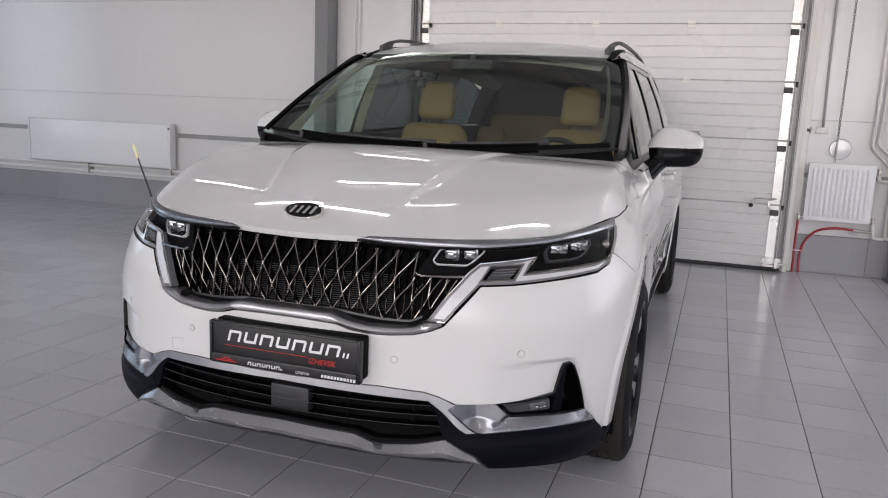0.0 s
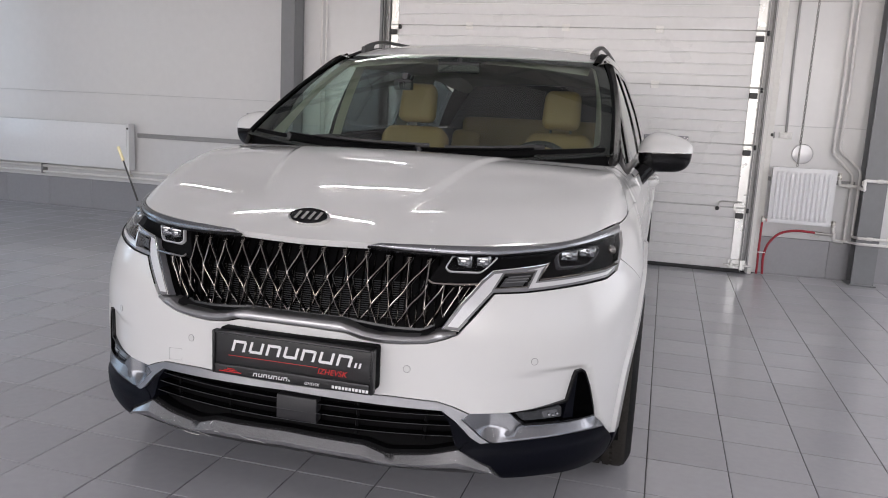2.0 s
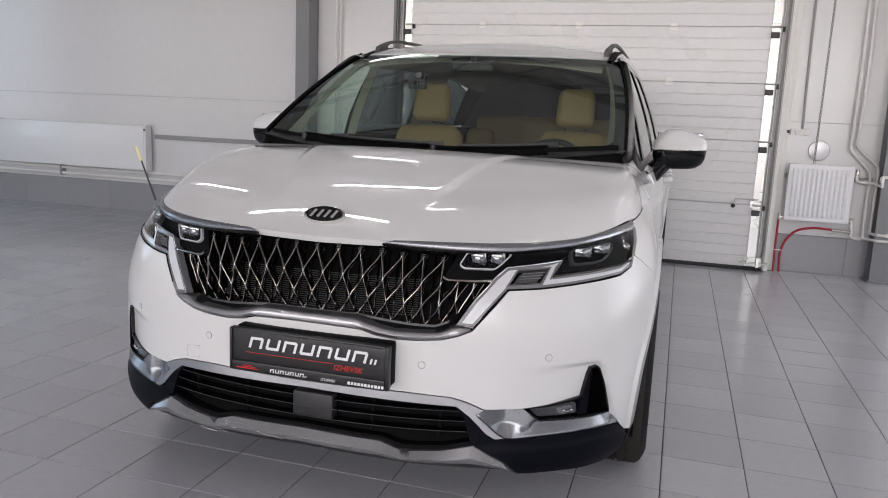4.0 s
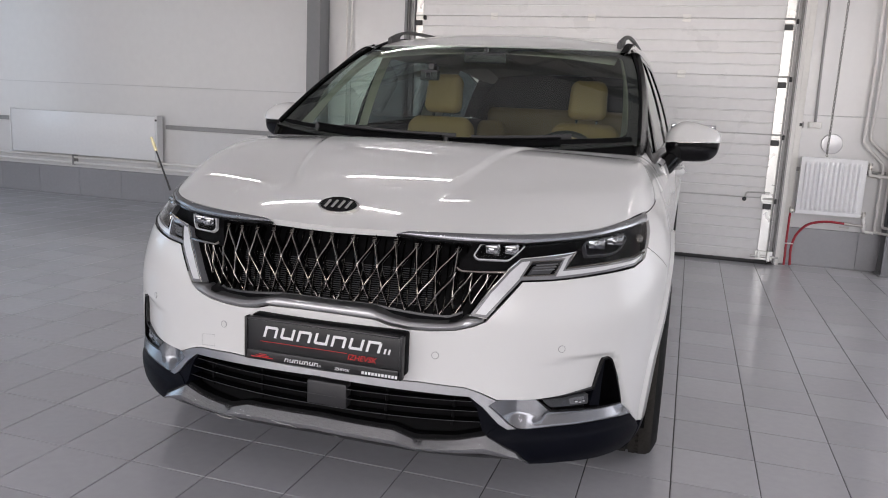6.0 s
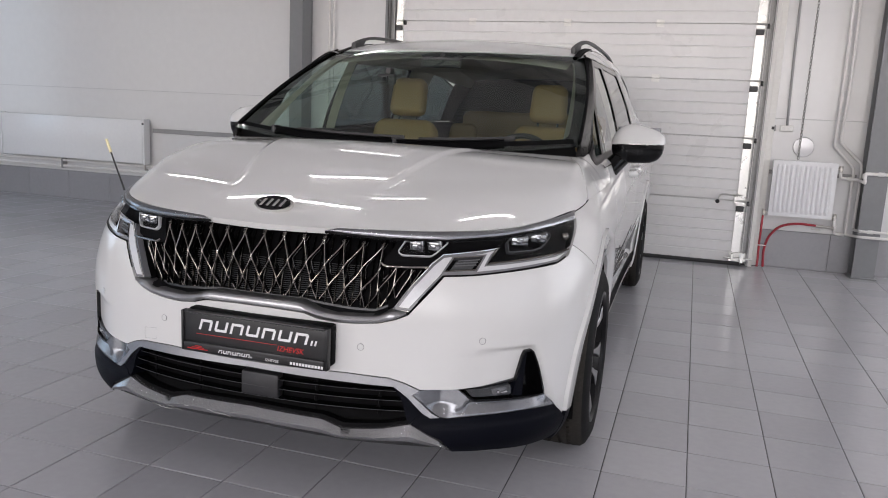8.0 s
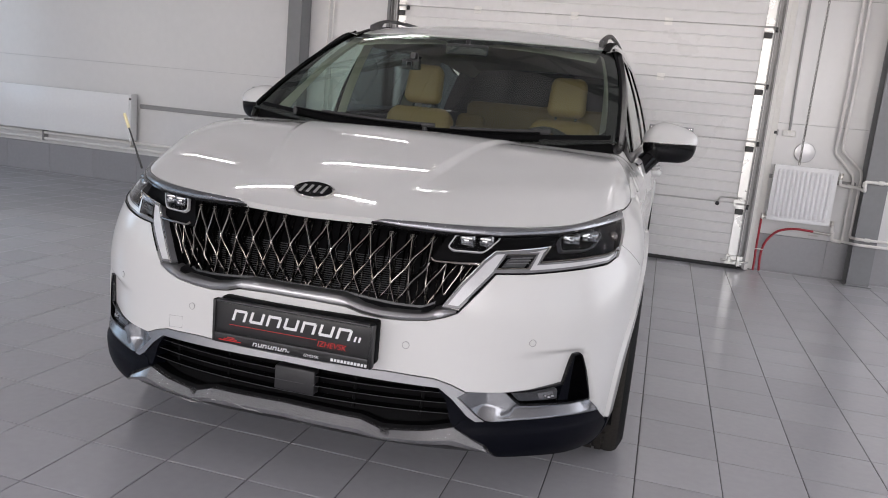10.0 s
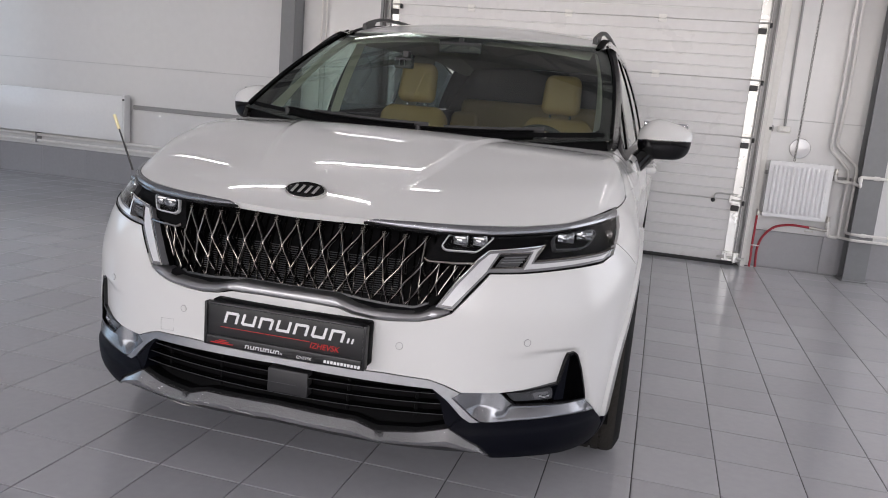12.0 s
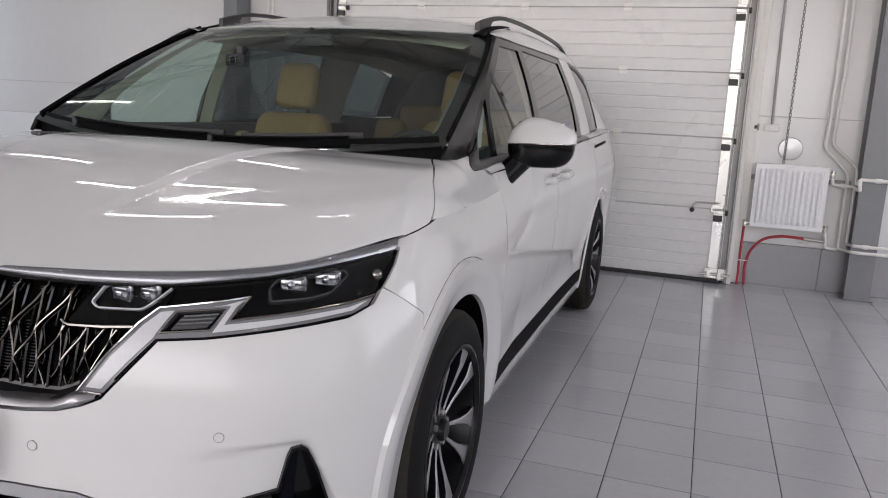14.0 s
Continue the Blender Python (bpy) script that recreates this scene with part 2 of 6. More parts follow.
def tube(bm, pts, r, n=8, closed=False, flat=1.0, cap=True):
    """A bar of round (or flattened) section along a line of points."""
    pts = [Vector(p) for p in pts]
    rings, up = [], None
    m = len(pts)
    for i, p in enumerate(pts):
        a = pts[(i - 1) % m] if closed or i else p
        b = pts[(i + 1) % m] if closed or i < m - 1 else p
        d = (b - a).normalized()
        if up is None:
            up = Vector((0, 0, 1)) if abs(d.z) < 0.9 else Vector((0, 1, 0))
        side = d.cross(up).normalized()
        up = side.cross(d).normalized()
        rings.append([bm.verts.new(p + side * (math.cos(k * 2 * math.pi / n) * r) + up * (math.sin(k * 2 * math.pi / n) * r * flat)) for k in range(n)])
    for i in range(m if closed else m - 1):
        a, b = rings[i], rings[(i + 1) % m]
        for k in range(n):
            bm.faces.new((a[k], a[(k + 1) % n], b[(k + 1) % n], b[k]))
    if cap and not closed:
        bm.faces.new(rings[0])
        bm.faces.new(rings[-1])
    return bm


def bent(pts, r=0.05, n=5):
    """Rounds the corners of a line of points."""
    pts = [Vector(p) for p in pts]
    out = [pts[0]]
    for a, p, b in zip(pts, pts[1:], pts[2:]):
        k = min(r, (a - p).length * 0.45, (b - p).length * 0.45)
        s, e = p + (a - p).normalized() * k, p + (b - p).normalized() * k
        out += [s * (1 - t) ** 2 + p * 2 * t * (1 - t) + e * t * t for t in (i / n for i in range(n + 1))]
    return out + [pts[-1]]


def lathe(bm, profile, n=32, m=Matrix(), close=False):
    """Turns (radius, height) pairs about z."""
    rings = []
    for r, h in profile:
        rings.append([bm.verts.new(m @ Vector((r * math.cos(2 * math.pi * k / n), r * math.sin(2 * math.pi * k / n), h))) for k in range(n)])
    for a, b in zip(rings, rings[1:] + ([rings[0]] if close else [])):
        for k in range(n):
            bm.faces.new((a[k], a[(k + 1) % n], b[(k + 1) % n], b[k]))
    return bm


def loft(bm, rows, close_u=False):
    """A sheet through rows of points."""
    vs = [[bm.verts.new(p) for p in row] for row in rows]
    for a, b in zip(vs, vs[1:]):
        for k in range(len(a) - (0 if close_u else 1)):
            k2 = (k + 1) % len(a)
            bm.faces.new((a[k], a[k2], b[k2], b[k]))
    return bm


def thicken(bm, depth):
    """Gives a sheet thickness, away from its normals."""
    bmesh.ops.recalc_face_normals(bm, faces=bm.faces)
    bmesh.ops.solidify(bm, geom=bm.faces[:], thickness=depth)
    return bm


def inside(p, poly):
    x, y = p
    hit = False
    for (x1, y1), (x2, y2) in zip(poly, poly[1:] + poly[:1]):
        if (y1 > y) != (y2 > y) and x < (x2 - x1) * (y - y1) / (y2 - y1) + x1:
            hit = not hit
    return hit


def mirrored_outline(half):
    """A closed outline from its half with x >= 0, from the top of the middle line to its foot."""
    return list(half) + [(-x, y) for x, y in reversed(half) if x > 1e-6]


def rounded(poly, r, n=3):
    """Rounds a closed outline's corners."""
    out = []
    k = len(poly)
    for i in range(k):
        a, p, b = Vector(poly[i - 1]), Vector(poly[i]), Vector(poly[(i + 1) % k])
        c = min(r, (a - p).length * 0.4, (b - p).length * 0.4)
        s, e = p + (a - p).normalized() * c, p + (b - p).normalized() * c
        out += [tuple(s * (1 - t) ** 2 + p * 2 * t * (1 - t) + e * t * t) for t in (j / n for j in range(n + 1))]
    return out


def patch(surf, outline, holes=(), step=0.04, off=0.0, depth=0.012, scale=(1.0, 1.0), lift=None):
    """A panel cut to an outline from one of the car's surfaces, with its edge turned in by depth."""
    from mathutils.geometry import delaunay_2d_cdt

    def dense(poly):
        pts = []
        for a, b in zip(poly, poly[1:] + poly[:1]):
            d = math.hypot((b[0] - a[0]) * scale[0], (b[1] - a[1]) * scale[1])
            k = max(1, math.ceil(d / step))
            pts += [(a[0] + (b[0] - a[0]) * i / k, a[1] + (b[1] - a[1]) * i / k) for i in range(k)]
        return pts

    loops = [dense(list(outline))] + [dense(list(h)) for h in holes]
    verts, edges = [], []
    for lp in loops:
        n0 = len(verts)
        verts += lp
        edges += [(n0 + i, n0 + (i + 1) % len(lp)) for i in range(len(lp))]
    border = list(verts)
    xs, ys = [p[0] for p in loops[0]], [p[1] for p in loops[0]]
    sx, sy = step / scale[0], step / scale[1]
    i0, i1, j0, j1 = math.floor(min(xs) / sx), math.ceil(max(xs) / sx), math.floor(min(ys) / sy), math.ceil(max(ys) / sy)
    bx = np.array([(p[0] * scale[0], p[1] * scale[1]) for p in border])
    for i in range(i0, i1 + 1):
        for j in range(j0, j1 + 1):
            p = ((i + 0.5 * (j % 2)) * sx, j * sy)
            if not inside(p, loops[0]) or any(inside(p, h) for h in loops[1:]):
                continue
            if np.min(np.hypot(bx[:, 0] - p[0] * scale[0], bx[:, 1] - p[1] * scale[1])) < step * 0.45:
                continue
            verts.append(p)
    co, _, faces, *_ = delaunay_2d_cdt([Vector(p) for p in verts], edges, [], 1, 1e-7)
    bm = bmesh.new()

    def base(s, t):
        e = 1e-3
        p = surf(s, t)
        n = (surf(s + e, t) - surf(s - e, t)).cross(surf(s, t + e) - surf(s, t - e)).normalized()
        out = p - Vector((0, min(max(p[1], 1.2), 4.2), 0.7))
        return p, -n if n.dot(out) < 0 else n

    def lifted(s, t):
        p, n = base(s, t)
        return p + n * (off + lift(s, t))

    def at(s, t):
        p, n = base(s, t)
        if not lift:
            return p + n * off, n
        e = 2e-3
        p = lifted(s, t)
        m = (lifted(s + e, t) - lifted(s - e, t)).cross(lifted(s, t + e) - lifted(s, t - e)).normalized()
        return p, -m if m.dot(n) < 0 else m

    made = [at(*c) for c in co]
    true = bm.verts.layers.float_vector.new("true_normal")
    bv = [bm.verts.new(p) for p, _ in made]
    for v, (_, n) in zip(bv, made):
        v[true] = n
    for f in faces:
        c = sum((co[i] for i in f), Vector((0, 0))) / len(f)
        if inside(c, loops[0]) and not any(inside(c, h) for h in loops[1:]):
            face = bm.faces.new([bv[i] for i in f])
            face.normal_update()
            if face.normal.dot(made[f[0]][1]) < 0:
                face.normal_flip()
    normal_of = {v: made[i][1] for i, v in enumerate(bv)}
    for v in [v for v in bv if not v.link_faces]:
        bm.verts.remove(v)
    if depth:
        rim = [e for e in bm.edges if len(e.link_faces) == 1]
        low = {}
        for e in rim:
            for v in e.verts:
                if v not in low:
                    low[v] = bm.verts.new(v.co - normal_of[v] * depth)
        for e in rim:
            a, b = e.verts
            lp = e.link_loops[0]
            a, b = lp.vert, lp.link_loop_next.vert
            bm.faces.new((b, a, low[a], low[b]))
    return bm


def flipped(bm):
    """The same mesh for the car's other side."""
    b2 = bm.copy()
    true = b2.verts.layers.float_vector.get("true_normal")
    for v in b2.verts:
        v.co.x = -v.co.x
        if true:
            v[true] = (-v[true][0], v[true][1], v[true][2])
    bmesh.ops.reverse_faces(b2, faces=b2.faces[:])
    return b2


def pair(name, bm, mat, parent, label=""):
    """A part on the car's left and its mirror image on the right."""
    b2 = flipped(bm)
    return part(name, bm, mat, parent, label, recalc=False), part(name, b2, mat, parent, label, recalc=False)

# ---- the room ----
def structure(name, bm, mat, label, smooth=False):
    ob = part(name, bm, mat, None, label, smooth)
    return tagged(ob, kind="structure", category=name.split("_")[0])


PITCH, GX, GY = 0.303, 0.20, 2.66
floor = structure("floor", boxed((X0 - 0.3, Y0 - 0.3, -0.2), (X1 + 0.3, Y1 + 0.3, -0.0035)), M_GROUT, "workshop floor of grey porcelain tiles with dark joints")
ceiling_bm = boxed((X0 - 0.3, Y0 - 0.3, TOP), (X1 + 0.3, Y1 + 0.3, TOP + 0.2))
for k in range(40):
    x = X0 + 0.2 + k * 0.41
    box(ceiling_bm, (x, Y0, TOP - 0.03), (x + 0.16, Y1, TOP + 0.01))
structure("ceiling", ceiling_bm, M_CEIL, "pale ribbed metal ceiling deck")

GATE_L, GATE_R, GATE_TOP = -2.93, 0.72, 3.35


def panelled_wall(name, a, b, normal, openings=(), label=""):
    """A wall of horizontal sandwich panels from a to b (x, y), with openings (from, to, low, high) along it."""
    a, b = Vector(a), Vector(b)
    d = (b - a).normalized()
    n = Vector(normal)
    length = (b - a).length

    def to_world(s, w, z):
        p = a + d * s + n * w
        return Vector((p.x, p.y, z))

    def slab(bm, s0, s1, z0, z1, w0, w1, bevel=0.0):
        p, q = to_world(s0, w0, z0), to_world(s1, w1, z1)
        lo = [min(i, j) for i, j in zip(p, q)]
        hi = [max(i, j) for i, j in zip(p, q)]
        box(bm, lo, hi, bevel, 1)

    def spans(z0, z1):
        """Pieces of the wall between its openings at these heights."""
        cut = sorted((o[0], o[1]) for o in openings if o[2] < z1 - 0.01 and o[3] > z0 + 0.01)
        s, out = 0.0, []
        for c0, c1 in cut:
            if c0 > s + 0.01:
                out.append((s, c0))
            s = c1
        if s < length - 0.01:
            out.append((s, length))
        return out

    levels = sorted({0.0, TOP} | {o[2] for o in openings} | {o[3] for o in openings})
    core = bmesh.new()
    for z0, z1 in zip(levels, levels[1:]):
        for s0, s1 in spans(z0, z1):
            slab(core, s0, s1, z0, z1, -0.25, -0.012)
    wall = structure(name, core, M_JOINT, label)
    rows = sorted({0.345, 1.36, 2.44, 3.4, TOP} | {o[2] for o in openings if o[2] > 0.4} | {o[3] for o in openings})
    joints = {0.345, 1.36, 2.44, 3.4}
    for z0, z1 in zip(rows, rows[1:]):
        for s0, s1 in spans(z0, z1):
            bm = bmesh.new()
            g0 = 0.0015 if z0 in joints else 0.0
            g1 = 0.0015 if z1 in joints else 0.0
            slab(bm, s0, s1, z0 + g0, z1 - g1, -0.012, 0.0, 0.002)
            part("wall_panel", bm, M_WALL, wall, smooth=False)
    for s0, s1 in spans(0.0, 0.345):
        k = max(1, round((s1 - s0) / 0.6))
        w = (s1 - s0) / k
        for i in range(k):
            bm = bmesh.new()
            slab(bm, s0 + i * w + 0.0008, s0 + (i + 1) * w - 0.0008, 0.002, 0.343, -0.012, 0.008, 0.002)
            part("skirting_tile", bm, M_CLADDING, wall, smooth=False)
    return wall


panelled_wall("wall_north", (X0, Y1), (X1, Y1), (0, -1), [(GATE_L - X0, GATE_R - X0, 0.0, GATE_TOP)], "white sandwich-panel wall with grey tiled foot")
for a, b in ((X0 + 0.01, GATE_L - 0.132), (GATE_R + 0.057, X1 - 0.01)):
    structure("baseboard", boxed((a, Y1 - 0.075, -0.003), (b, Y1 - 0.0085, 0.002)), M_TILE, "grey tile strip at the foot of the wall")
panelled_wall("wall_south", (X0, Y0), (X1, Y0), (0, 1), [(a - X0, b - X0, SILL, HEAD) for a, b in SOUTH_WINDOWS], "unseen white sandwich-panel wall with windows")
panelled_wall("wall_west", (X0, Y0), (X0, Y1), (1, 0), [(a - Y0, b - Y0, SILL, HEAD) for a, b in WEST_WINDOWS], "unseen white sandwich-panel wall with windows")
panelled_wall("wall_east", (X1, Y0), (X1, Y1), (-1, 0), [(a - Y0, b - Y0, SILL, HEAD) for a, b in ADDED_EAST_WINDOWS], "unseen white sandwich-panel wall with windows")


def window(name, m, width):
    """A three-light window in its opening; its plane is x, z."""
    ob = thing(name, "unseen white-framed window letting in daylight", "window", "windows", "structure")
    ob.matrix_world = m
    h = HEAD - SILL
    bm = bmesh.new()
    for x0, x1, z0, z1 in ((0, 0.07, 0, h), (width - 0.07, width, 0, h), (0.07, width - 0.07, 0, 0.07), (0.07, width - 0.07, h - 0.07, h)):
        box(bm, (x0, -0.04, z0), (x1, 0.04, z1), 0.006, 1)
    for k in (1, 2):
        box(bm, (width * k / 3 - 0.03, -0.035, 0.07), (width * k / 3 + 0.03, 0.035, h - 0.07), 0.006, 1)
    part("window_frame", bm, M_FRAME, ob)
    for k in range(3):
        pane = part("pane", boxed((width * k / 3 + 0.031, -0.004, 0.071), (width * (k + 1) / 3 - 0.031, 0.004, h - 0.071)), M_LENS, ob)
        pane.visible_shadow = False
    return ob


for a, b in WEST_WINDOWS:
    window("window_1", pose(X0 - 0.1, a, SILL, 0, 0, 90), b - a)
for a, b in ADDED_EAST_WINDOWS:
    window("window_3", pose(X1 + 0.1, a, SILL, 0, 0, 90), b - a)
for a, b in SOUTH_WINDOWS:
    window("window_2", pose(a, Y0 - 0.1, SILL), b - a)


# ---- the sectional gate ----
def gate():
    g = thing("sectional_gate", "closed white sectional garage gate with ribbed steel panels", "garage door", kind="structure", at=(0, 0, 0))
    yf = 7.43
    seams = [0.03, 0.60, 1.17, 1.675, 2.165, 2.70, 3.28]
    for z0, z1 in zip(seams, seams[1:]):
        h = z1 - z0
        n = max(5, round(h / 0.098))
        prof = [(0.0, z0 + 0.007)]
        for k in range(1, n):
            z = z0 + h * k / n
            prof += [(0.0, z - 0.007), (0.005, z - 0.002), (0.005, z + 0.002), (0.0, z + 0.007)]
        prof += [(0.0, z1 - 0.004), (0.003, z1 - 0.001), (0.02, z1 - 0.001), (0.04, z1 - 0.001), (0.04, z0), (0.022, z0), (0.020, z0 + 0.005), (0.002, z0 + 0.005)]
        bm = bmesh.new()
        loft(bm, [[(x, yf + y, z) for y, z in prof] for x in (GATE_L + 0.04, GATE_R - 0.10)], True)
        for e in (0, 1):
            bm.verts.ensure_lookup_table()
            bm.faces.new([bm.verts[e * len(prof) + k] for k in range(len(prof))])
        part("gate_panel", bm, M_GATE, g, smooth=False)
        for x0, x1 in ((0.520, 0.600), (GATE_L + 0.045, GATE_L + 0.12)):
            part("end_cap", boxed((x0, yf - 0.006, z0 + 0.012), (x1, yf + 0.03, z1 - 0.012), 0.003, 1), M_CAP, g, "bright tin end cap")
    for z in seams[1:-1]:
        for x in (0.538, GATE_L + 0.06):
            bm = boxed((x - 0.02, yf - 0.012, z - 0.035), (x + 0.055, yf - 0.007, z + 0.03), 0.002, 1)
            rod(bm, (x - 0.02, yf - 0.016, z), (x + 0.075, yf - 0.016, z), 0.008, 8)
            h = part("hinge", bm, M_ZINC, g, "galvanised side hinge")
            part("hinge_block", boxed((x - 0.018, yf - 0.03, z - 0.095), (x + 0.052, yf - 0.007, z - 0.045), 0.004, 1), M_PLASTIC_BLACK, h)
            bm = bmesh.new()
            rod(bm, (x + 0.07, yf - 0.02, z - 0.02), (x + 0.09, yf - 0.02, z - 0.02), 0.022, 14)
            part("roller", bm, M_PLASTIC_BLACK, h)
        for x in (-0.30, -1.15, -2.085):
            bm = boxed((x - 0.036, yf - 0.007, z - 0.033), (x + 0.036, yf - 0.0005, z - 0.004), 0.002, 1)
            box(bm, (x - 0.036, yf - 0.007, z + 0.004), (x + 0.036, yf - 0.0005, z + 0.033), 0.002, 1)
            rod(bm, (x - 0.03, yf - 0.008, z), (x + 0.03, yf - 0.008, z), 0.006, 8)
            part("middle_hinge", bm, M_PLASTIC_WHITE, g)
    # rails
    for s, xr in ((1, 0.625), (-1, GATE_L - 0.015)):
        bm = boxed((xr - 0.018, 7.40, 0.02), (xr - 0.013, 7.46, GATE_TOP), 0.0)
        box(bm, (xr - 0.013, 7.455, 0.02), (xr + 0.03, 7.46, GATE_TOP))
        box(bm, (xr + 0.025, 7.40, 0.02), (xr + 0.03, 7.455, GATE_TOP))
        part("rail", bm, M_RAIL, g, "galvanised guide rail", smooth=False)
        part("rail_angle", boxed((xr + 0.034, 7.395, 0.01), (xr + 0.050, 7.56, GATE_TOP), 0.002, 1), M_RAIL, g)
        part("side_seal", boxed((xr + 0.052 if s > 0 else xr - 0.075, 7.44, 0.0), (GATE_R - 0.007 if s > 0 else xr - 0.045, 7.56, GATE_TOP), 0.003, 1), M_WHITE_TIN if s > 0 else M_STEEL_GREY, g)
    part("bottom_seal", boxed((GATE_L + 0.04, yf - 0.012, 0.001), (GATE_R - 0.10, yf + 0.045, 0.034), 0.008, 2), M_RUBBER, g, "black rubber bottom seal")
    # bottom bracket
    bm = boxed((0.50, yf - 0.02, 0.04), (0.66, yf - 0.008, 0.125), 0.003, 1)
    box(bm, (0.52, yf - 0.055, 0.06), (0.545, yf - 0.02, 0.115), 0.003, 1)
    box(bm, (0.60, yf - 0.055, 0.035), (0.63, yf - 0.02, 0.13), 0.003, 1)
    rod(bm, (0.46, yf - 0.04, 0.075), (0.70, yf - 0.04, 0.075), 0.010, 10)
    part("bottom_bracket", bm, M_ZINC, g, "galvanised bottom bracket")
    # crank handle
    bm = bmesh.new()
    tube(bm, bent([(0.565, yf - 0.03, 0.655), (0.37, yf - 0.03, 0.655), (0.355, yf - 0.06, 0.60)], 0.03), 0.007, 8)
    hnd = part("handle", bm, M_ZINC, g, "bent steel pull handle")
    bm = bmesh.new()
    bmesh.ops.create_uvsphere(bm, u_segments=14, v_segments=8, radius=0.019, matrix=Matrix.Translation((0.354, yf - 0.062, 0.59)))
    part("knob", bm, M_PLASTIC_BLACK, hnd)
    part("lock_plate", boxed((0.495, yf - 0.013, 0.575), (0.56, yf - 0.006, 0.64), 0.003, 1), M_ZINC, g)
    return g


gate()
structure("gate_frame_trim", boxed((GATE_R - 0.005, 7.545, 0.0), (GATE_R + 0.055, 7.585, GATE_TOP + 0.05), 0.004), M_WHITE_TIN, "white jamb strip beside the gate")
structure("gate_frame_trim", boxed((GATE_L - 0.13, 7.545, 0.0), (GATE_L - 0.08, 7.585, GATE_TOP + 0.05), 0.004), M_WHITE_TIN, "white jamb strip beside the gate")
# added sheet that closes the opening, so gaps round the gate stay dark
structure("gate_backdrop", boxed((GATE_L - 0.2, 7.9, 0), (GATE_R + 0.2, 7.95, GATE_TOP + 0.3)), M_STEEL_GREY, "unseen dark sheet added behind the gate")


# ---- steel columns ----
def column(x0, x1, y0, label):
    c = thing("steel_column", label, "column", "steel columns", "structure")
    bm = bmesh.new()
    w = 0.016
    box(bm, (x0, y0, 0.012), (x1, y0 + w, TOP))
    box(bm, (x0, Y1 - 0.02 - w, 0.012), (x1, Y1 - 0.02, TOP))
    xm = x1 - 0.012
    box(bm, (xm - 0.006, y0 + w, 0.012), (xm + 0.006, Y1 - 0.02 - w, TOP))
    part("shaft", bm, M_STEEL_GREY, c, smooth=False)
    part("base_plate", boxed((x0 - 0.02, y0 - 0.02, 0.001), (x1 + 0.02, Y1 - 0.015, 0.012), 0.002, 1), M_STEEL_GREY, c, "worn steel base plate")
    return c


column(-4.06, -3.91, 7.34, "grey painted steel column against the panel wall")
column(1.530, 1.71, 7.36, "grey painted steel column beside the heating pipes")


# ---- roof beams and lamps ----
def beam(y):
    b = thing("roof_beam", "grey painted steel roof truss", "beam", "roof beams", "structure")
    bm = boxed((X0, y - 0.05, TOP - 0.14), (X1, y + 0.05, TOP - 0.04), 0.004, 1)
    part("top_chord", bm, M_STEEL_GREY, b, smooth=False)
    part("bottom_chord", boxed((X0, y - 0.04, TOP - 0.62), (X1, y + 0.04, TOP - 0.54), 0.004, 1), M_STEEL_GREY, b, smooth=False)
    bm = bmesh.new()
    k = 18
    for i in range(k):
        x = X0 + (X1 - X0) * i / k
        xm, x2 = x + (X1 - X0) / k / 2, x + (X1 - X0) / k
        tube(bm, [(x, y, TOP - 0.56), (xm, y, TOP - 0.10)], 0.022, 6)
        tube(bm, [(xm, y, TOP - 0.10), (x2, y, TOP - 0.56)], 0.022, 6)
    part("web_bars", bm, M_STEEL_GREY, b, smooth=False)


for y in (-2.2, 0.6, 3.2, 5.9):
    beam(y)


def led_lamp(length, drop, wide=0.005):
    lamp = thing("led_batten", "unseen white linear LED batten hanging under the ceiling, lit", "ceiling lamp", "LED battens")
    h = length / 2
    part("housing", boxed((-h - 0.01, -0.03, 0.0), (h + 0.01, 0.03, 0.045), 0.01), M_PLASTIC_WHITE, lamp)
    part("diffuser", boxed((-h, -wide, -0.011), (h, wide, -0.001), 0.002), M_LED, lamp, "glowing white diffuser")
    for x in (-0.8 * h, 0.8 * h):
        bm = bmesh.new()
        rod(bm, (x, 0, 0.05), (x, 0, drop), 0.003, 6)
        part("hanger", bm, M_ZINC, lamp)
    return lamp


first = led_lamp(1.5, 0.5)
# unseen battens added as fill, spread to balance the room's brightness
fill_spots = [(2.6, 6.7, 0), (4.3, 6.7, 0), (4.3, 5.4, 0), (4.3, 3.4, 0), (-5.9, -3.8, 0), (-6.6, 1.0, 0)]
fill_spots += [(x, y, 0) for y in (1.8, -1.0, -3.8) for x in (-2.9, 0.1, 3.4) if y < 1 or x < 0]
first.matrix_basis = pose(*fill_spots[0][:2], TOP - 0.5)
for x, y, turn in fill_spots[1:]:
    copy_thing(first, pose(x, y, TOP - 0.5, 0, 0, turn))
# shorter battens hang low over the parked car
for x, y, z, turn, length in ((-1.69, 3.64, 2.42, 0, 0.92), (-2.40, 3.66, 2.7, -9, 1.32), (-0.35, 3.37, 2.7, 0, 0.70), (-3.97, 4.52, 2.7, -20, 1.35), (-2.38, 5.28, 2.7, -25, 0.85)):
    led_lamp(length, TOP - z, 0.0018 if x < -2 else 0.0012).matrix_basis = pose(x, y, z, 0, 0, turn)


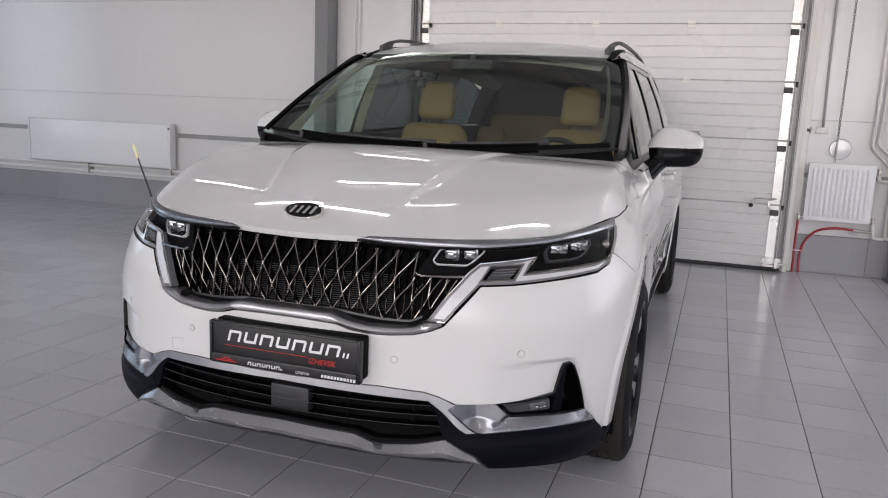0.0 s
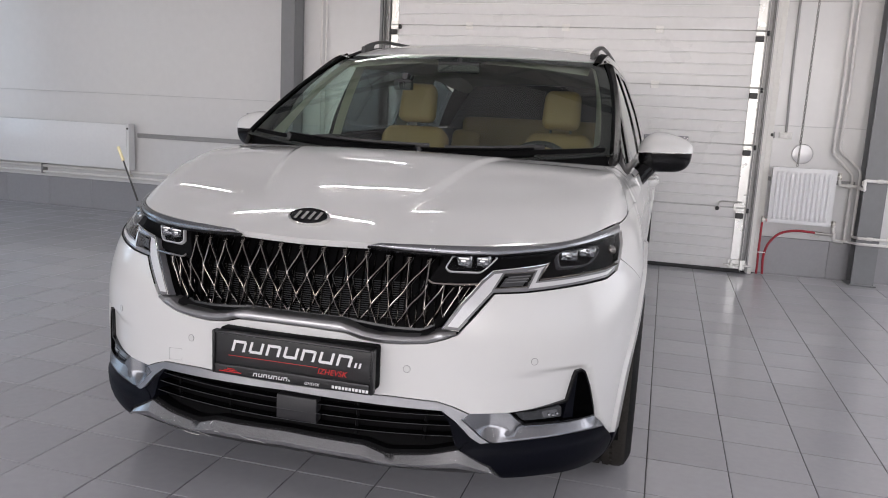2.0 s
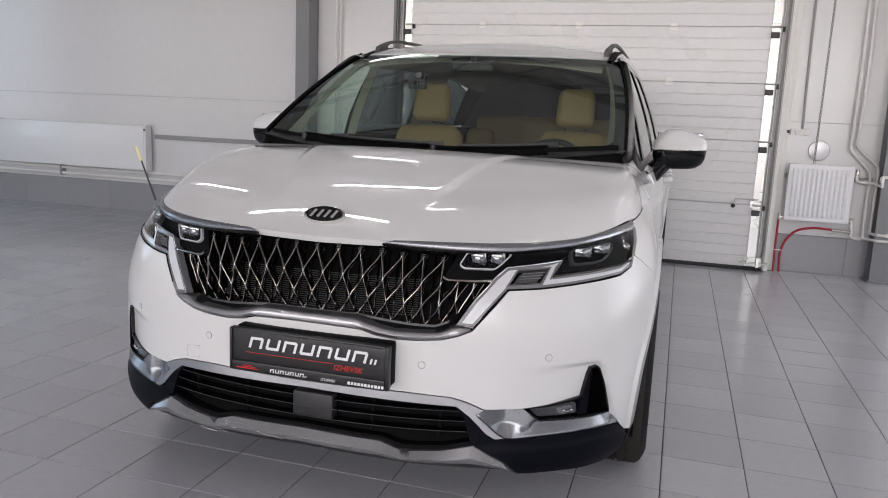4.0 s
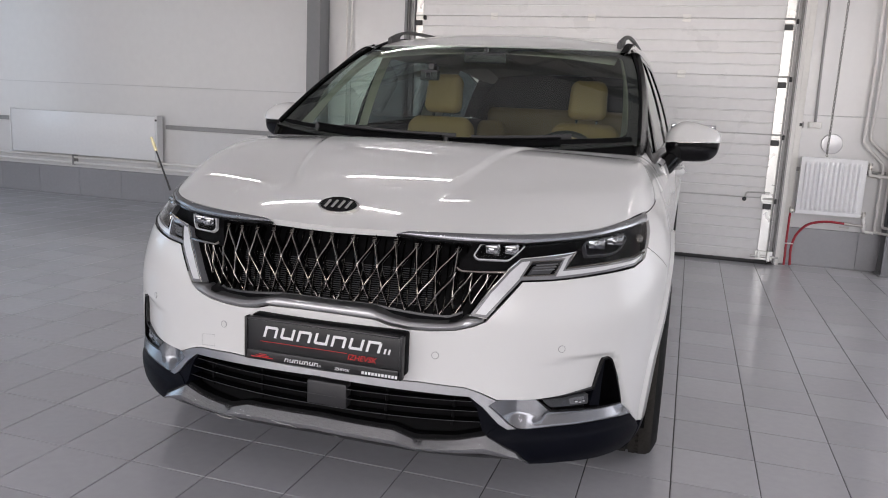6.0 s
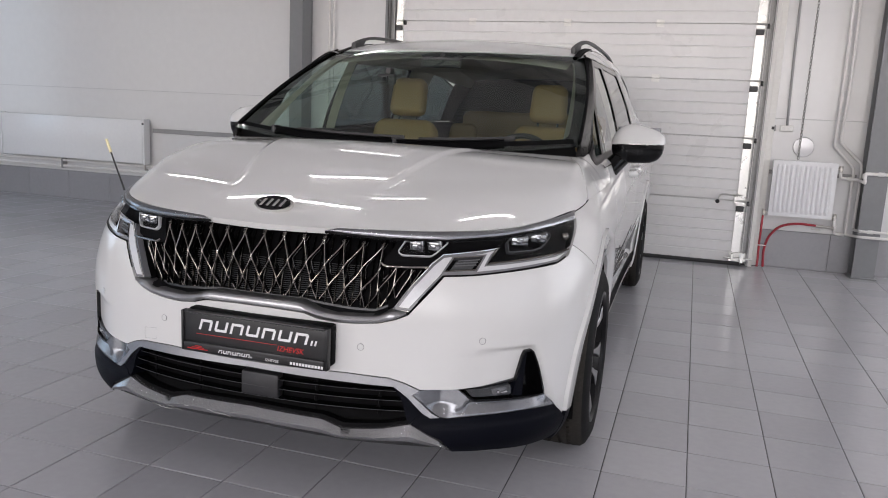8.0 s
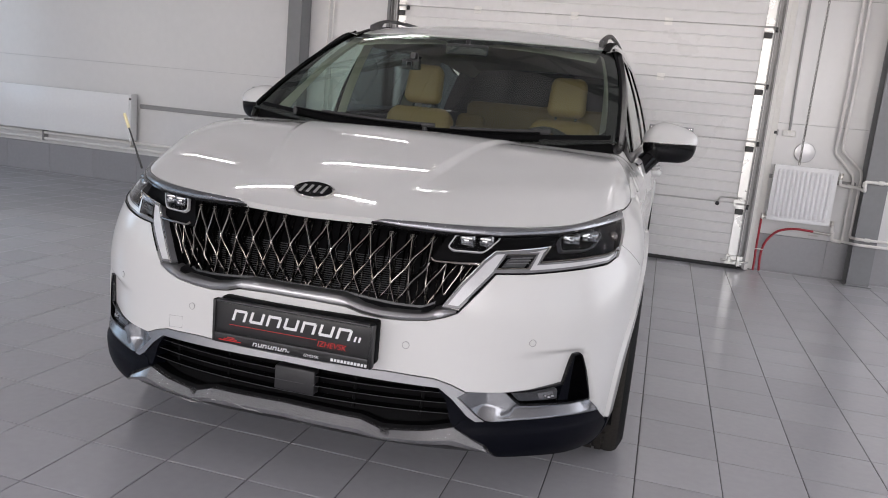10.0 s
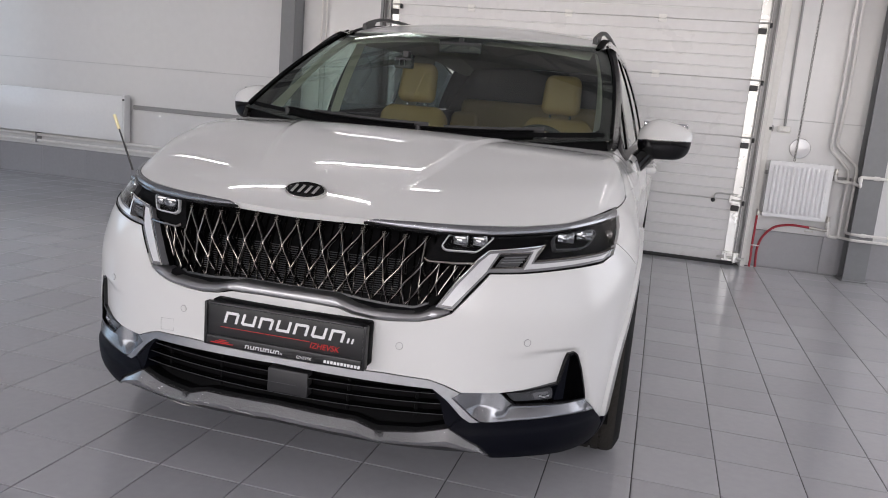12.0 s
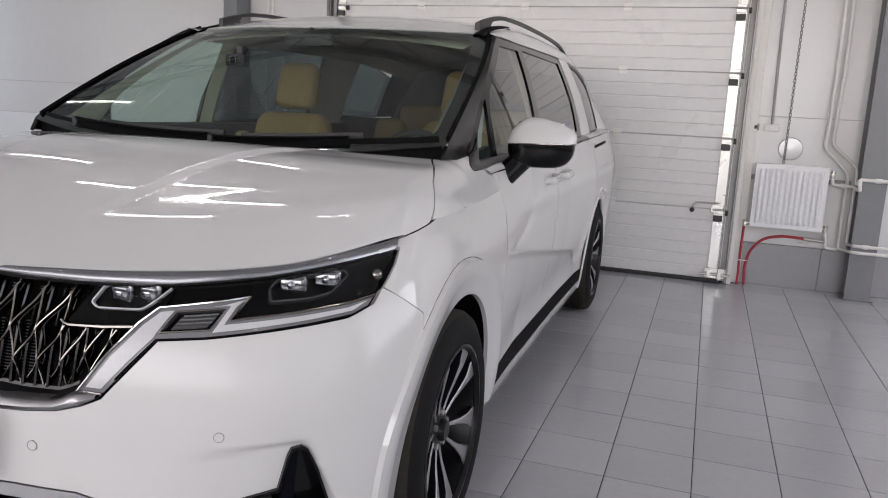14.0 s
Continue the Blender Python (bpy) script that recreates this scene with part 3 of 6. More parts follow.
# ---- heating ----
def flat_radiator():
    r = thing("panel_radiator", "long flat white panel radiator on the wall", "radiator", at=(0, 0, 0))
    part("front_plate", boxed((-8.16, 7.435, 0.51), (-6.045, 7.46, 1.02), 0.008), M_RADIATOR, r)
    part("rear_plate", boxed((-8.14, 7.51, 0.52), (-6.10, 7.535, 1.01), 0.008), M_RADIATOR, r)
    for x0, x1 in ((-6.040, -6.012), (-8.185, -8.165)):
        part("side_cover", boxed((x0, 7.432, 0.50), (x1, 7.535, 1.03), 0.004, 1), M_RADIATOR, r, "white side cover")
    bm = boxed((-8.16, 7.462, 1.005), (-6.09, 7.508, 1.015))
    for k in range(70):
        x = -8.15 + k * 0.0293
        box(bm, (x, 7.465, 1.016), (x + 0.016, 7.505, 1.021))
    part("top_grate", bm, M_RADIATOR, r, smooth=False)
    bm = bmesh.new()
    rod(bm, (-6.026, 7.424, 0.975), (-6.026, 7.433, 0.975), 0.012, 10)
    part("vent_plug", bm, M_PLASTIC_BLACK, r)
    bm = bmesh.new()
    tube(bm, bent([(-6.03, 7.46, 0.51), (-6.03, 7.46, 0.44), (-6.03, 7.50, 0.44)], 0.02), 0.012, 8)
    part("valve", bm, M_BRASS, r)


def ribbed_radiator():
    r = thing("ribbed_radiator", "white ribbed panel radiator beside the gate", "radiator")
    x0, x1, z0, z1, y = 0.800, 1.328, 0.490, 0.990, 7.46
    n = 12
    prof = []
    for k in range(n):
        a, b = x0 + 0.03 + (x1 - x0 - 0.06) * k / n, x0 + 0.03 + (x1 - x0 - 0.06) * (k + 1) / n
        prof += [(a + 0.004, 0.0), (a + 0.012, -0.012), (b - 0.016, -0.012), (b - 0.008, 0.0)]
    prof = [(x0, 0.0)] + prof + [(x1, 0.0)]
    rows = []
    for z, k in ((z0, 0), (z0 + 0.03, 0), (z0 + 0.055, 1), (z1 - 0.055, 1), (z1 - 0.03, 0), (z1, 0)):
        rows.append([(x, y + d * k, z) for x, d in prof])
    bm = loft(bmesh.new(), rows)
    part("front_plate", thicken(bm, 0.004), M_RADIATOR, r, smooth=False)
    part("rear_plate", boxed((x0, 7.53, z0), (x1, 7.54, z1), 0.004, 1), M_RADIATOR, r)
    for x in (x0, x1 - 0.004):
        part("side_plate", boxed((x, y + 0.006, z0), (x + 0.004, 7.528, z1)), M_RADIATOR, r)
    part("top_grate", boxed((x0 + 0.006, y + 0.006, z1 - 0.006), (x1 - 0.006, 7.528, z1 + 0.003), 0.002, 1), M_RADIATOR, r)
    for x, z in ((x1 + 0.03, z1 - 0.05), (x1 + 0.03, z0 + 0.020), (x0 - 0.03, z0 + 0.020)):
        bm = bmesh.new()
        xa = x1 if x > x1 else x0
        rod(bm, (xa, 7.50, z), (x, 7.50, z), 0.012, 10)
        rod(bm, (x, 7.50, z - 0.028), (x, 7.50, z + 0.028), 0.016, 10)
        rod(bm, (x, 7.47, z), (x, 7.50, z), 0.012, 10)
        part("valve", bm, M_BRASS, r, "nickel-plated valve")


flat_radiator()
ribbed_radiator()


def pipe(name, pts, r, mat, label, category="pipe", bend=0.04, rings=()):
    p = thing(name, label, category, kind="structure")
    bm = bmesh.new()
    tube(bm, bent(pts, bend), r, 10)
    part("run", bm, mat, p)
    for c, a in rings:
        bm = bmesh.new()
        c, a = Vector(c), Vector(a)
        rod(bm, c - a * 0.02, c + a * 0.02, r * 1.35, 10)
        part("coupling", bm, mat, p)
    return p


Z, XA, YA = Vector((0, 0, 1)), Vector((1, 0, 0)), Vector((0, 1, 0))
for z, y in ((0.475, 7.52), (0.405, 7.52)):
    pipe("heating_pipe", [(X0, y, z), (-4.12, y, z)], 0.017, M_PIPE, "white plastic heating pipe along the wall", rings=[((x, y, z), XA) for x in (-9.6, -7.35, -5.3)])
for x in (-9.2, -7.3, -5.4):
    c = thing("pipe_clip", "dark pipe bracket on the wall", "bracket", "pipe clips", "structure")
    part("strap", boxed((x - 0.012, 7.495, 0.38), (x + 0.012, 7.579, 0.50), 0.004, 1), M_CONDUIT, c)
for x0, x1 in ((X0, -8.22), (-5.99, -4.09), (-3.9, -3.08)):
    structure("trunking", boxed((x0, 7.552, 0.875), (x1, 7.579, 0.925), 0.004), M_CONDUIT, "grey cable trunking along the wall")
structure("trunking", boxed((0.735, 7.552, 0.86), (1.5, 7.579, 0.897), 0.004), M_CONDUIT, "grey cable trunking along the wall")
for k, x in enumerate((-3.695, -3.645)):
    pipe("riser_pipe", [(x, 7.535, TOP), (x, 7.535, 0.98 + 0.05 * k), (x - 0.22, 7.535, 0.90 + 0.05 * k), (-3.92, 7.535, 0.90 + 0.05 * k)], 0.010, M_PIPE, "thin white riser pipe")
pipe("riser_pipe", [(1.272, 7.52, TOP), (1.285, 7.52, 2.24), (1.291, 7.52, 1.78), (1.287, 7.52, 1.40), (1.279, 7.52, 1.138), (1.464, 7.52, 0.955), (1.467, 7.52, 0.364), (1.50, 7.50, 0.362), (1.545, 7.315, 0.375), (2.6, 7.315, 0.375)], 0.0125, M_PIPE, "white riser pipe with a slanted offset", rings=[((1.289, 7.52, 1.55), Z), ((1.289, 7.52, 1.78), Z), ((1.286, 7.52, 2.1), Z), ((1.466, 7.52, 0.6), Z)])
pipe("riser_pipe", [(1.325, 7.52, TOP), (1.336, 7.52, 2.24), (1.343, 7.52, 1.91), (1.342, 7.52, 1.65), (1.328, 7.52, 1.17), (1.513, 7.52, 1.006), (1.525, 7.52, 0.95), (1.521, 7.52, 0.411), (1.545, 7.315, 0.425), (2.6, 7.315, 0.425)], 0.0125, M_PIPE, "white riser pipe with a slanted offset", rings=[((1.342, 7.52, 1.64), Z), ((1.343, 7.52, 1.90), Z), ((1.62, 7.315, 0.425), XA)])
pipe("heating_pipe", [(1.353, 7.50, 0.945), (1.364, 7.50, 0.861), (1.51, 7.49, 0.857), (1.525, 7.31, 0.842), (1.512, 7.31, 0.924), (2.6, 7.30, 0.928)], 0.014, M_PIPE, "white plastic pipe to the radiator", bend=0.02, rings=[((1.44, 7.495, 0.859), XA), ((1.515, 7.31, 0.90), Z), ((1.64, 7.305, 0.925), XA)])
pipe("heating_pipe", [(1.359, 7.50, 0.495), (1.369, 7.50, 0.415), (1.376, 7.50, 0.366), (1.455, 7.51, 0.360)], 0.016, M_PIPE, "white plastic pipe to the radiator", bend=0.02, rings=[((1.369, 7.50, 0.42), Z)])

hose = thing("water_hose", "two red rubber hoses hanging from the valve to the floor", "hose")
bm = bmesh.new()
tube(bm, bent([(0.765, 7.50, 0.49), (0.760, 7.47, 0.42), (0.757, 7.46, 0.20), (0.760, 7.45, 0.10), (0.755, 7.42, 0.012)], 0.06), 0.010, 10)
part("short_hose", bm, M_HOSE, hose)
bm = bmesh.new()
tube(bm, bent([(1.22, 7.47, 0.425), (1.05, 7.46, 0.435), (0.91, 7.46, 0.40), (0.825, 7.46, 0.29), (0.800, 7.46, 0.17), (0.808, 7.44, 0.012)], 0.12, 8), 0.011, 10)
long_hose = part("long_hose", bm, M_HOSE, hose)
bm = bmesh.new()
rod(bm, (1.21, 7.47, 0.425), (1.27, 7.47, 0.42), 0.015, 10)
rod(bm, (1.27, 7.47, 0.42), (1.36, 7.475, 0.415), 0.012, 10)
tap = part("tap", bm, M_BRASS, hose, "small nickel ball tap")
part("lever", boxed((1.17, 7.445, 0.388), (1.25, 7.458, 0.398), 0.003, 1), M_BRASS, hose)
part("tie", boxed((0.748, 7.445, 0.205), (0.815, 7.475, 0.213), 0.003, 1), M_PLASTIC_WHITE, hose)

# ---- small fittings on the wall ----
socket = thing("wall_socket", "white double wall socket below a cable", "socket")
part("box", boxed((0.825, 7.545, 1.245), (0.935, 7.579, 1.30), 0.008), M_PLASTIC_WHITE, socket)
for x in (0.853, 0.907):
    bm = bmesh.new()
    rod(bm, (x, 7.538, 1.272), (x, 7.546, 1.272), 0.017, 16)
    part("outlet", bm, M_PIPE, socket)
sw = thing("switch_box", "small dark grey button box on the wall", "switch")
part("box", boxed((0.738, 7.55, 1.245), (0.79, 7.579, 1.30), 0.006), M_CONDUIT, sw)
part("button", boxed((0.752, 7.543, 1.258), (0.776, 7.551, 1.287), 0.003, 1), M_PLASTIC_BLACK, sw)
pipe("cable", [(0.86, 7.565, TOP), (0.868, 7.565, 2.0), (0.875, 7.565, 1.6), (0.882, 7.565, 1.30)], 0.011, M_CONDUIT, "grey cable running down to the socket", "cable")
disc = thing("wall_disc", "round bright metal disc on the wall", "disc")
bm = bmesh.new()
lathe(bm, [(0.0, 0.0), (0.085, 0.0), (0.090, 0.004), (0.085, 0.012), (0.02, 0.018), (0.0, 0.018)], 32, pose(1.04, 7.578, 1.115, 90, 0, 0))
part("cover", bm, M_SATIN, disc)

chain = thing("gate_chain", "hanging steel hoist chain for the gate", "chain")
link = bmesh.new()
ringpts = []
for k in range(12):
    a = 2 * math.pi * k / 12
    ringpts.append((0.0085 * math.cos(a), 0, 0.010 * math.sin(a) + (0.007 if math.sin(a) > 0 else -0.006)))
tube(link, ringpts, 0.0034, 6, closed=True)
link_me = mesh_of("link", link, M_CHAIN)
z, k = 1.02, 0
while z < TOP - 0.06:
    ob = new("link", link_me)
    ob.parent = chain
    ob.matrix_basis = pose(0.992 + 0.006 * (z - 1.0), 7.44, z, 0, 0, 90 * (k % 2) + 20)
    z, k = z + 0.0255, k + 1
# ---- the car's outer surfaces: u across (its left is +), v back from the nose, z up ----
CX, CY, YAW = -1.173, 2.0, 0.7


def interp(x, table):
    """A smooth curve through (x, value) pairs."""
    xs = [a for a, _ in table]
    ys = [b for _, b in table]
    if x <= xs[0]:
        return ys[0]
    if x >= xs[-1]:
        return ys[-1]
    n = len(xs)
    slopes = []
    for i in range(n):
        a, b = max(i - 1, 0), min(i + 1, n - 1)
        slopes.append((ys[b] - ys[a]) / (xs[b] - xs[a]))
    for i in range(n - 1):
        if x <= xs[i + 1]:
            h = xs[i + 1] - xs[i]
            t = (x - xs[i]) / h
            return ((2 * t**3 - 3 * t**2 + 1) * ys[i] + (t**3 - 2 * t**2 + t) * h * slopes[i]
                    + (-2 * t**3 + 3 * t**2) * ys[i + 1] + (t**3 - t**2) * h * slopes[i + 1])


NOSE = [(0.16, 0.07), (0.2, 0.02), (0.25, -0.01), (0.35, 0.0), (0.5, 0.01), (0.68, 0.018), (0.8, 0.045), (0.88, 0.08), (0.96, 0.125), (1.02, 0.18)]
DEEP = [(0.16, 0.62), (0.6, 0.65), (0.75, 0.72), (0.88, 0.82), (0.92, 0.86), (0.96, 0.94), (1.02, 1.02)]
WIDE = [(0.16, 0.93), (0.3, 0.973), (0.5, 0.993), (0.75, 1.0045), (0.85, 0.995), (0.92, 0.975), (0.96, 0.955), (1.02, 0.92), (1.09, 0.87)]
SIDE = [(0.16, 0.91), (0.24, 0.955), (0.4, 0.977), (0.6, 0.99), (0.78, 1.0), (0.9, 1.0), (1.0, 0.986), (1.08, 0.966), (1.14, 0.945)]
BONNET_EDGE = [(0.0, 0.899), (0.15, 0.903), (0.34, 0.910), (0.468, 0.913), (0.576, 0.921), (0.679, 0.9385), (0.735, 0.949), (0.79, 0.956)]

SQUARE = 2.2


def flank(v, z):
    """The body's left side below the windows."""
    e = max(0.0, v - 4.5)
    f = interp(v, [(0.5, 1.0), (0.95, 0.98), (1.45, 0.5), (1.9, 0.0)])
    u = interp(z, SIDE) * (1 - f) + interp(z, WIDE) * f
    return Vector((u - 0.10 * e * e + 0.012 * min(1.0, max(0.0, (v - 2.8) / 0.9)), v, z))


def fascia(p, z):
    """Front end: p from -1 to 1 goes round the plan's curve; past that, metres along the flank."""
    q = abs(p)
    w, d, n = interp(z, WIDE), interp(z, DEEP), interp(z, NOSE)
    a = min(q, 1.0) * math.pi / 2
    u = w * math.sin(a)
    v = n + d * (1 - max(0.0, 1 - math.sin(a) ** SQUARE) ** (1 / SQUARE)) + max(q - 1, 0)
    if q > 1:
        u = flank(v, z)[0]
    return Vector((math.copysign(u, p), v, z))


def round_at(v, z):
    """The fascia's p for a distance v behind the nose."""
    d, n = interp(z, DEEP), interp(z, NOSE)
    c = min(1.0, 1 - (v - n) / d)
    return math.asin((1 - c**SQUARE) ** (1 / SQUARE)) / (math.pi / 2) if c > 0 else 1 + (v - n - d)


def crown(v):
    """The bonnet's middle line: an even slope from the nose that levels out towards the scuttle."""
    x = (v - 0.09) / 0.99
    y = min(1.0, max(0.0, (x - 0.3) / 0.7))
    return 0.899 + 0.391 * (min(x, 1.0) - 0.7 * (y**3 - y**4 / 2)) + 0.05 * max(0.0, x - 1)


def smooth(x):
    x = min(1.0, max(0.0, x))
    return x * x * (3 - 2 * x)


def bonnet(s, t):
    """s -1 to 1 across, t 0 at the front edge to 1 at the scuttle."""
    q = abs(s)
    f = fascia(0.79 * q, interp(0.79 * q, BONNET_EDGE))

    def drop(u, t):
        return 0.124 * u * u / (1 + 0.93 * u * u) * max(0.0, 1 - t) + 0.030 * (u / 0.885) ** 2 * t

    u, v = f[0] + (0.885 * q - f[0]) * t, f[1] + (1.08 + 0.20 * q * q - f[1]) * t
    z = crown(v) - drop(u, t) + (f[2] - crown(f[1]) + drop(f[0], 0)) * max(0.0, 1 - t) ** 3 - 0.021 * min(1.0, max(0.0, t)) ** 6
    # a narrow slanted facet steps down from the middle field to the sides
    ridge = 0.15 + 0.36 * t
    z -= 0.0105 * smooth((q - ridge + 0.021) / 0.042) * smooth((t - 0.16) / 0.22) * smooth((1 - t) * 5)
    return Vector((math.copysign(u, s), v, z))


def screen(a, b):
    """Windscreen: a -1 to 1 across, b 0 at the scuttle to 1 at the roof."""
    w = 0.84 - 0.055 * b - 0.07 * b**3
    v = 1.08 + 0.865 * b + (0.075 + 0.085 * b) * a * a
    z = 1.11 + 0.55 * b - 0.063 * b * b + (0.01 - 0.01 * b) * a * a
    return Vector((a * w, v, z))


def roof(u, v):
    z = interp(v, [(1.95, 1.602), (2.1, 1.644), (2.3, 1.688), (2.6, 1.722), (3.2, 1.74), (4.0, 1.735), (4.7, 1.68), (5.05, 1.61)])
    return Vector((u, v, z - 0.05 * (u / 0.70) ** 2))


def cabin(v, z):
    """The side glass."""
    t = (z - 1.08) / 0.56
    e = max(0.0, v - 4.0)
    return Vector((0.932 - 0.115 * t - 0.09 * t * t - 0.08 * e * e - (0.062 * (1 - 0.6 * t) + 0.11 * max(0.0, t * (1 - t))) * math.exp(-max(0, v - 1.43) / 0.25), v, z))


# the edge where the bonnet's rounded shoulder meets the fender: v, z
SHOULDER = [(0.56, 0.944), (0.656, 0.949), (0.734, 0.957), (0.818, 0.968), (0.869, 0.976), (0.995, 0.981), (1.263, 0.992), (1.467, 1.007), (1.6, 1.02)]


def shell(s, t):
    """The bonnet with its shoulders: past |s| = 0.93 it rounds down to the fender's edge at |s| = 1.07."""
    q = abs(s)
    if q <= 0.93:
        return bonnet(s, t)
    k = min(1.2, (q - 0.93) / 0.14)
    a, c = bonnet(0.93, t), bonnet(1.0, t)
    z = interp(c[1], SHOULDER)
    low = fascia(round_at(c[1], z), z)
    p = a * (1 - k) ** 2 + c * (2 * k * (1 - k)) + low * k**2
    return Vector((math.copysign(p[0], s), p[1], p[2] + 0.11 * max(0.0, t - 1) * max(0.0, 1 - k)))


# ---- the car ----
car = thing("minivan", "pearl white minivan with dark chrome grille parked on the tiled floor", "car")
car.matrix_basis = pose(CX, CY, 0, 0, 0, YAW)

AXLE_F, AXLE_R, HUB_Z, WHEEL_R = 0.92, 4.01, 0.357, 0.355
ARCH, ARCH_OUT, ARCH_BACK, ARCH_Z = 0.42, 0.52, 0.043, 0.336


def arch_points(axle, r, a0, a1, n=22):
    """Points (v, z) round a wheel, by angles from the front level (0) over the top (180)."""
    out = []
    for k in range(n + 1):
        a = radians(a0 + (a1 - a0) * k / n)
        out.append((axle + ARCH_BACK - r * math.cos(a), ARCH_Z + r * math.sin(a)))
    return out


def on_fascia(points):
    return [(round_at(v, z), z) for v, z in points]


# bonnet
SHUT = [(1.07, 0.235), (1.058, 0.285), (1.03, 0.36), (0.985, 0.482), (0.942, 0.703), (0.903, 0.89), (0.885, 1.0)]
bon = patch(shell, [(-0.6, 0), (0, 0), (0.6, 0), (1.07, 0)] + SHUT + [(0.5, 1), (0, 1), (-0.5, 1)] + [(-a, b) for a, b in reversed(SHUT)] + [(-1.07, 0)], step=0.0095, depth=0.02, scale=(0.9, 0.95))
part("bonnet", bon, M_PAINT, car, recalc=False)

# front bumper
BUMPER = [(0, 0.647), (0.04, 0.647), (0.112, 0.643), (0.14, 0.630), (0.18, 0.623), (0.224, 0.624), (0.272, 0.630), (0.306, 0.643), (0.333, 0.660), (0.3715, 0.727), (0.3995, 0.777),
          (0.467, 0.780), (0.546, 0.788), (0.70, 0.803), (0.748, 0.824), (0.760, 0.853)]
BUMPER += on_fascia([(0.558, 0.833), (0.635, 0.775)] + arch_points(AXLE_F, ARCH_OUT, 50, -14, 12))
BUMPER += [(0.81, 0.308), (0.783, 0.338), (0.731, 0.382), (0.722, 0.404), (0.690, 0.484), (0.666, 0.532), (0.655, 0.541), (0.636, 0.538), (0.629, 0.521), (0.617, 0.449), (0.523, 0.432), (0.463, 0.427), (0.374, 0.425), (0.338, 0.446), (0.303, 0.460), (0.21, 0.468), (0, 0.468)]


HOLLOW = [(0.30, 0.545), (0.495, 0.553), (0.553, 0.557), (0.619, 0.563), (0.655, 0.563), (0.684, 0.540), (0.719, 0.461), (0.779, 0.347), (0.90, 0.24), (0.90, 0.15), (0.30, 0.15)]


def lin2(x, table):
    """Straight lines through (x, value) pairs."""
    for (a, b), (c, d) in zip(table, table[1:]):
        if x <= c:
            return b + (d - b) * max(0.0, x - a) / (c - a)
    return table[-1][1]


def bumper_lift(p, z):
    """The hollow round the fog lamp, behind a crease."""
    q = abs(p)
    if not inside((q, z), HOLLOW):
        return 0.0
    near = 1.0
    for (x1, y1), (x2, y2) in zip(HOLLOW[:8], HOLLOW[1:9]):
        dx, dy = x2 - x1, y2 - y1
        t = min(1.0, max(0.0, ((q - x1) * dx + (z - y1) * dy) / (dx * dx + dy * dy)))
        near = min(near, math.hypot(q - x1 - t * dx, z - y1 - t * dy))
    k = min(1.0, near / 0.020)
    f = min(1.0, max(0.0, (q - 0.42) / 0.20))
    return -0.015 * k * k * (3 - 2 * k) * f * f * (3 - 2 * f)


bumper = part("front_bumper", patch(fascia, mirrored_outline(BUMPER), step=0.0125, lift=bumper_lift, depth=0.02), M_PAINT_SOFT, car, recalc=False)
# black sheet added behind the front, so the gaps between its parts read dark
backing = [(0, 0.93), (0.4, 0.90), (0.6, 0.90), (0.72, 0.92), (0.74, 0.80), (0.80, 0.60), (0.86, 0.34), (0.88, 0.26), (0.86, 0.20), (0.5, 0.19), (0, 0.21)]
part("bumper_carrier", patch(fascia, mirrored_outline(backing), step=0.06, off=-0.075, depth=0), M_BLACK, car, recalc=False)

def flank_lift(v, z):
    """The hollow above the sill and the shoulder line."""
    hollow = -0.024 * math.exp(-((z - 0.43) / 0.13) ** 2) * min(1.0, max(0.0, (v - 1.46) / 0.4)) * min(1.0, max(0.0, (3.7 - v) / 0.3))
    shoulder = 0.006 * math.exp(-((z - 0.93) / 0.025) ** 2) * min(1.0, max(0.0, (v - 1.46) / 0.3))
    return hollow + shoulder


# fender with the clad wheel arch
DOOR_FRONT = [(0.357, 1.47), (0.80, 1.463), (0.95, 1.478), (1.068, 1.495)]
FENDER_TOP = []
for k in range(13):
    e = shell(1.07, 1.32 * k / 12)
    gap = 0.003 if k < 3 else -0.001
    FENDER_TOP.append((round_at(e[1], e[2] - gap), e[2] - gap))
FENDER = [(0.763, 0.855), (0.784, 0.90), (0.787, 0.931), (0.779, 0.933), (0.777, 0.947)] + FENDER_TOP + on_fascia([(interp(z, DOOR_FRONT) - 0.0035, z) for z in [1.02 - 0.047 * k for k in range(13)]])
CAP = [(a + 0.0045, b + 0.004) for a, b in SHUT[1:]] + [(0.90, 1.04), (0.94, 1.142), (0.954, 1.219), (0.965, 1.345), (0.975, 1.27), (0.986, 1.190), (0.998, 1.135), (1.009, 1.118), (1.0145, 1.150), (1.018, 1.241), (1.0235, 1.375), (1.07, 1.375), (1.07, 0.28)]
pair("fender_cap", patch(shell, CAP, step=0.025, depth=0.012, scale=(0.9, 0.95)), M_PAINT, car, "white fender top behind the bonnet")
FENDER += on_fascia(arch_points(AXLE_F, ARCH_OUT + 0.002, 168, 50.5, 18)) + on_fascia([(0.637, 0.777), (0.560, 0.835)])
pair("front_fender", patch(fascia, FENDER, step=0.035, depth=0.012), M_PAINT, car)


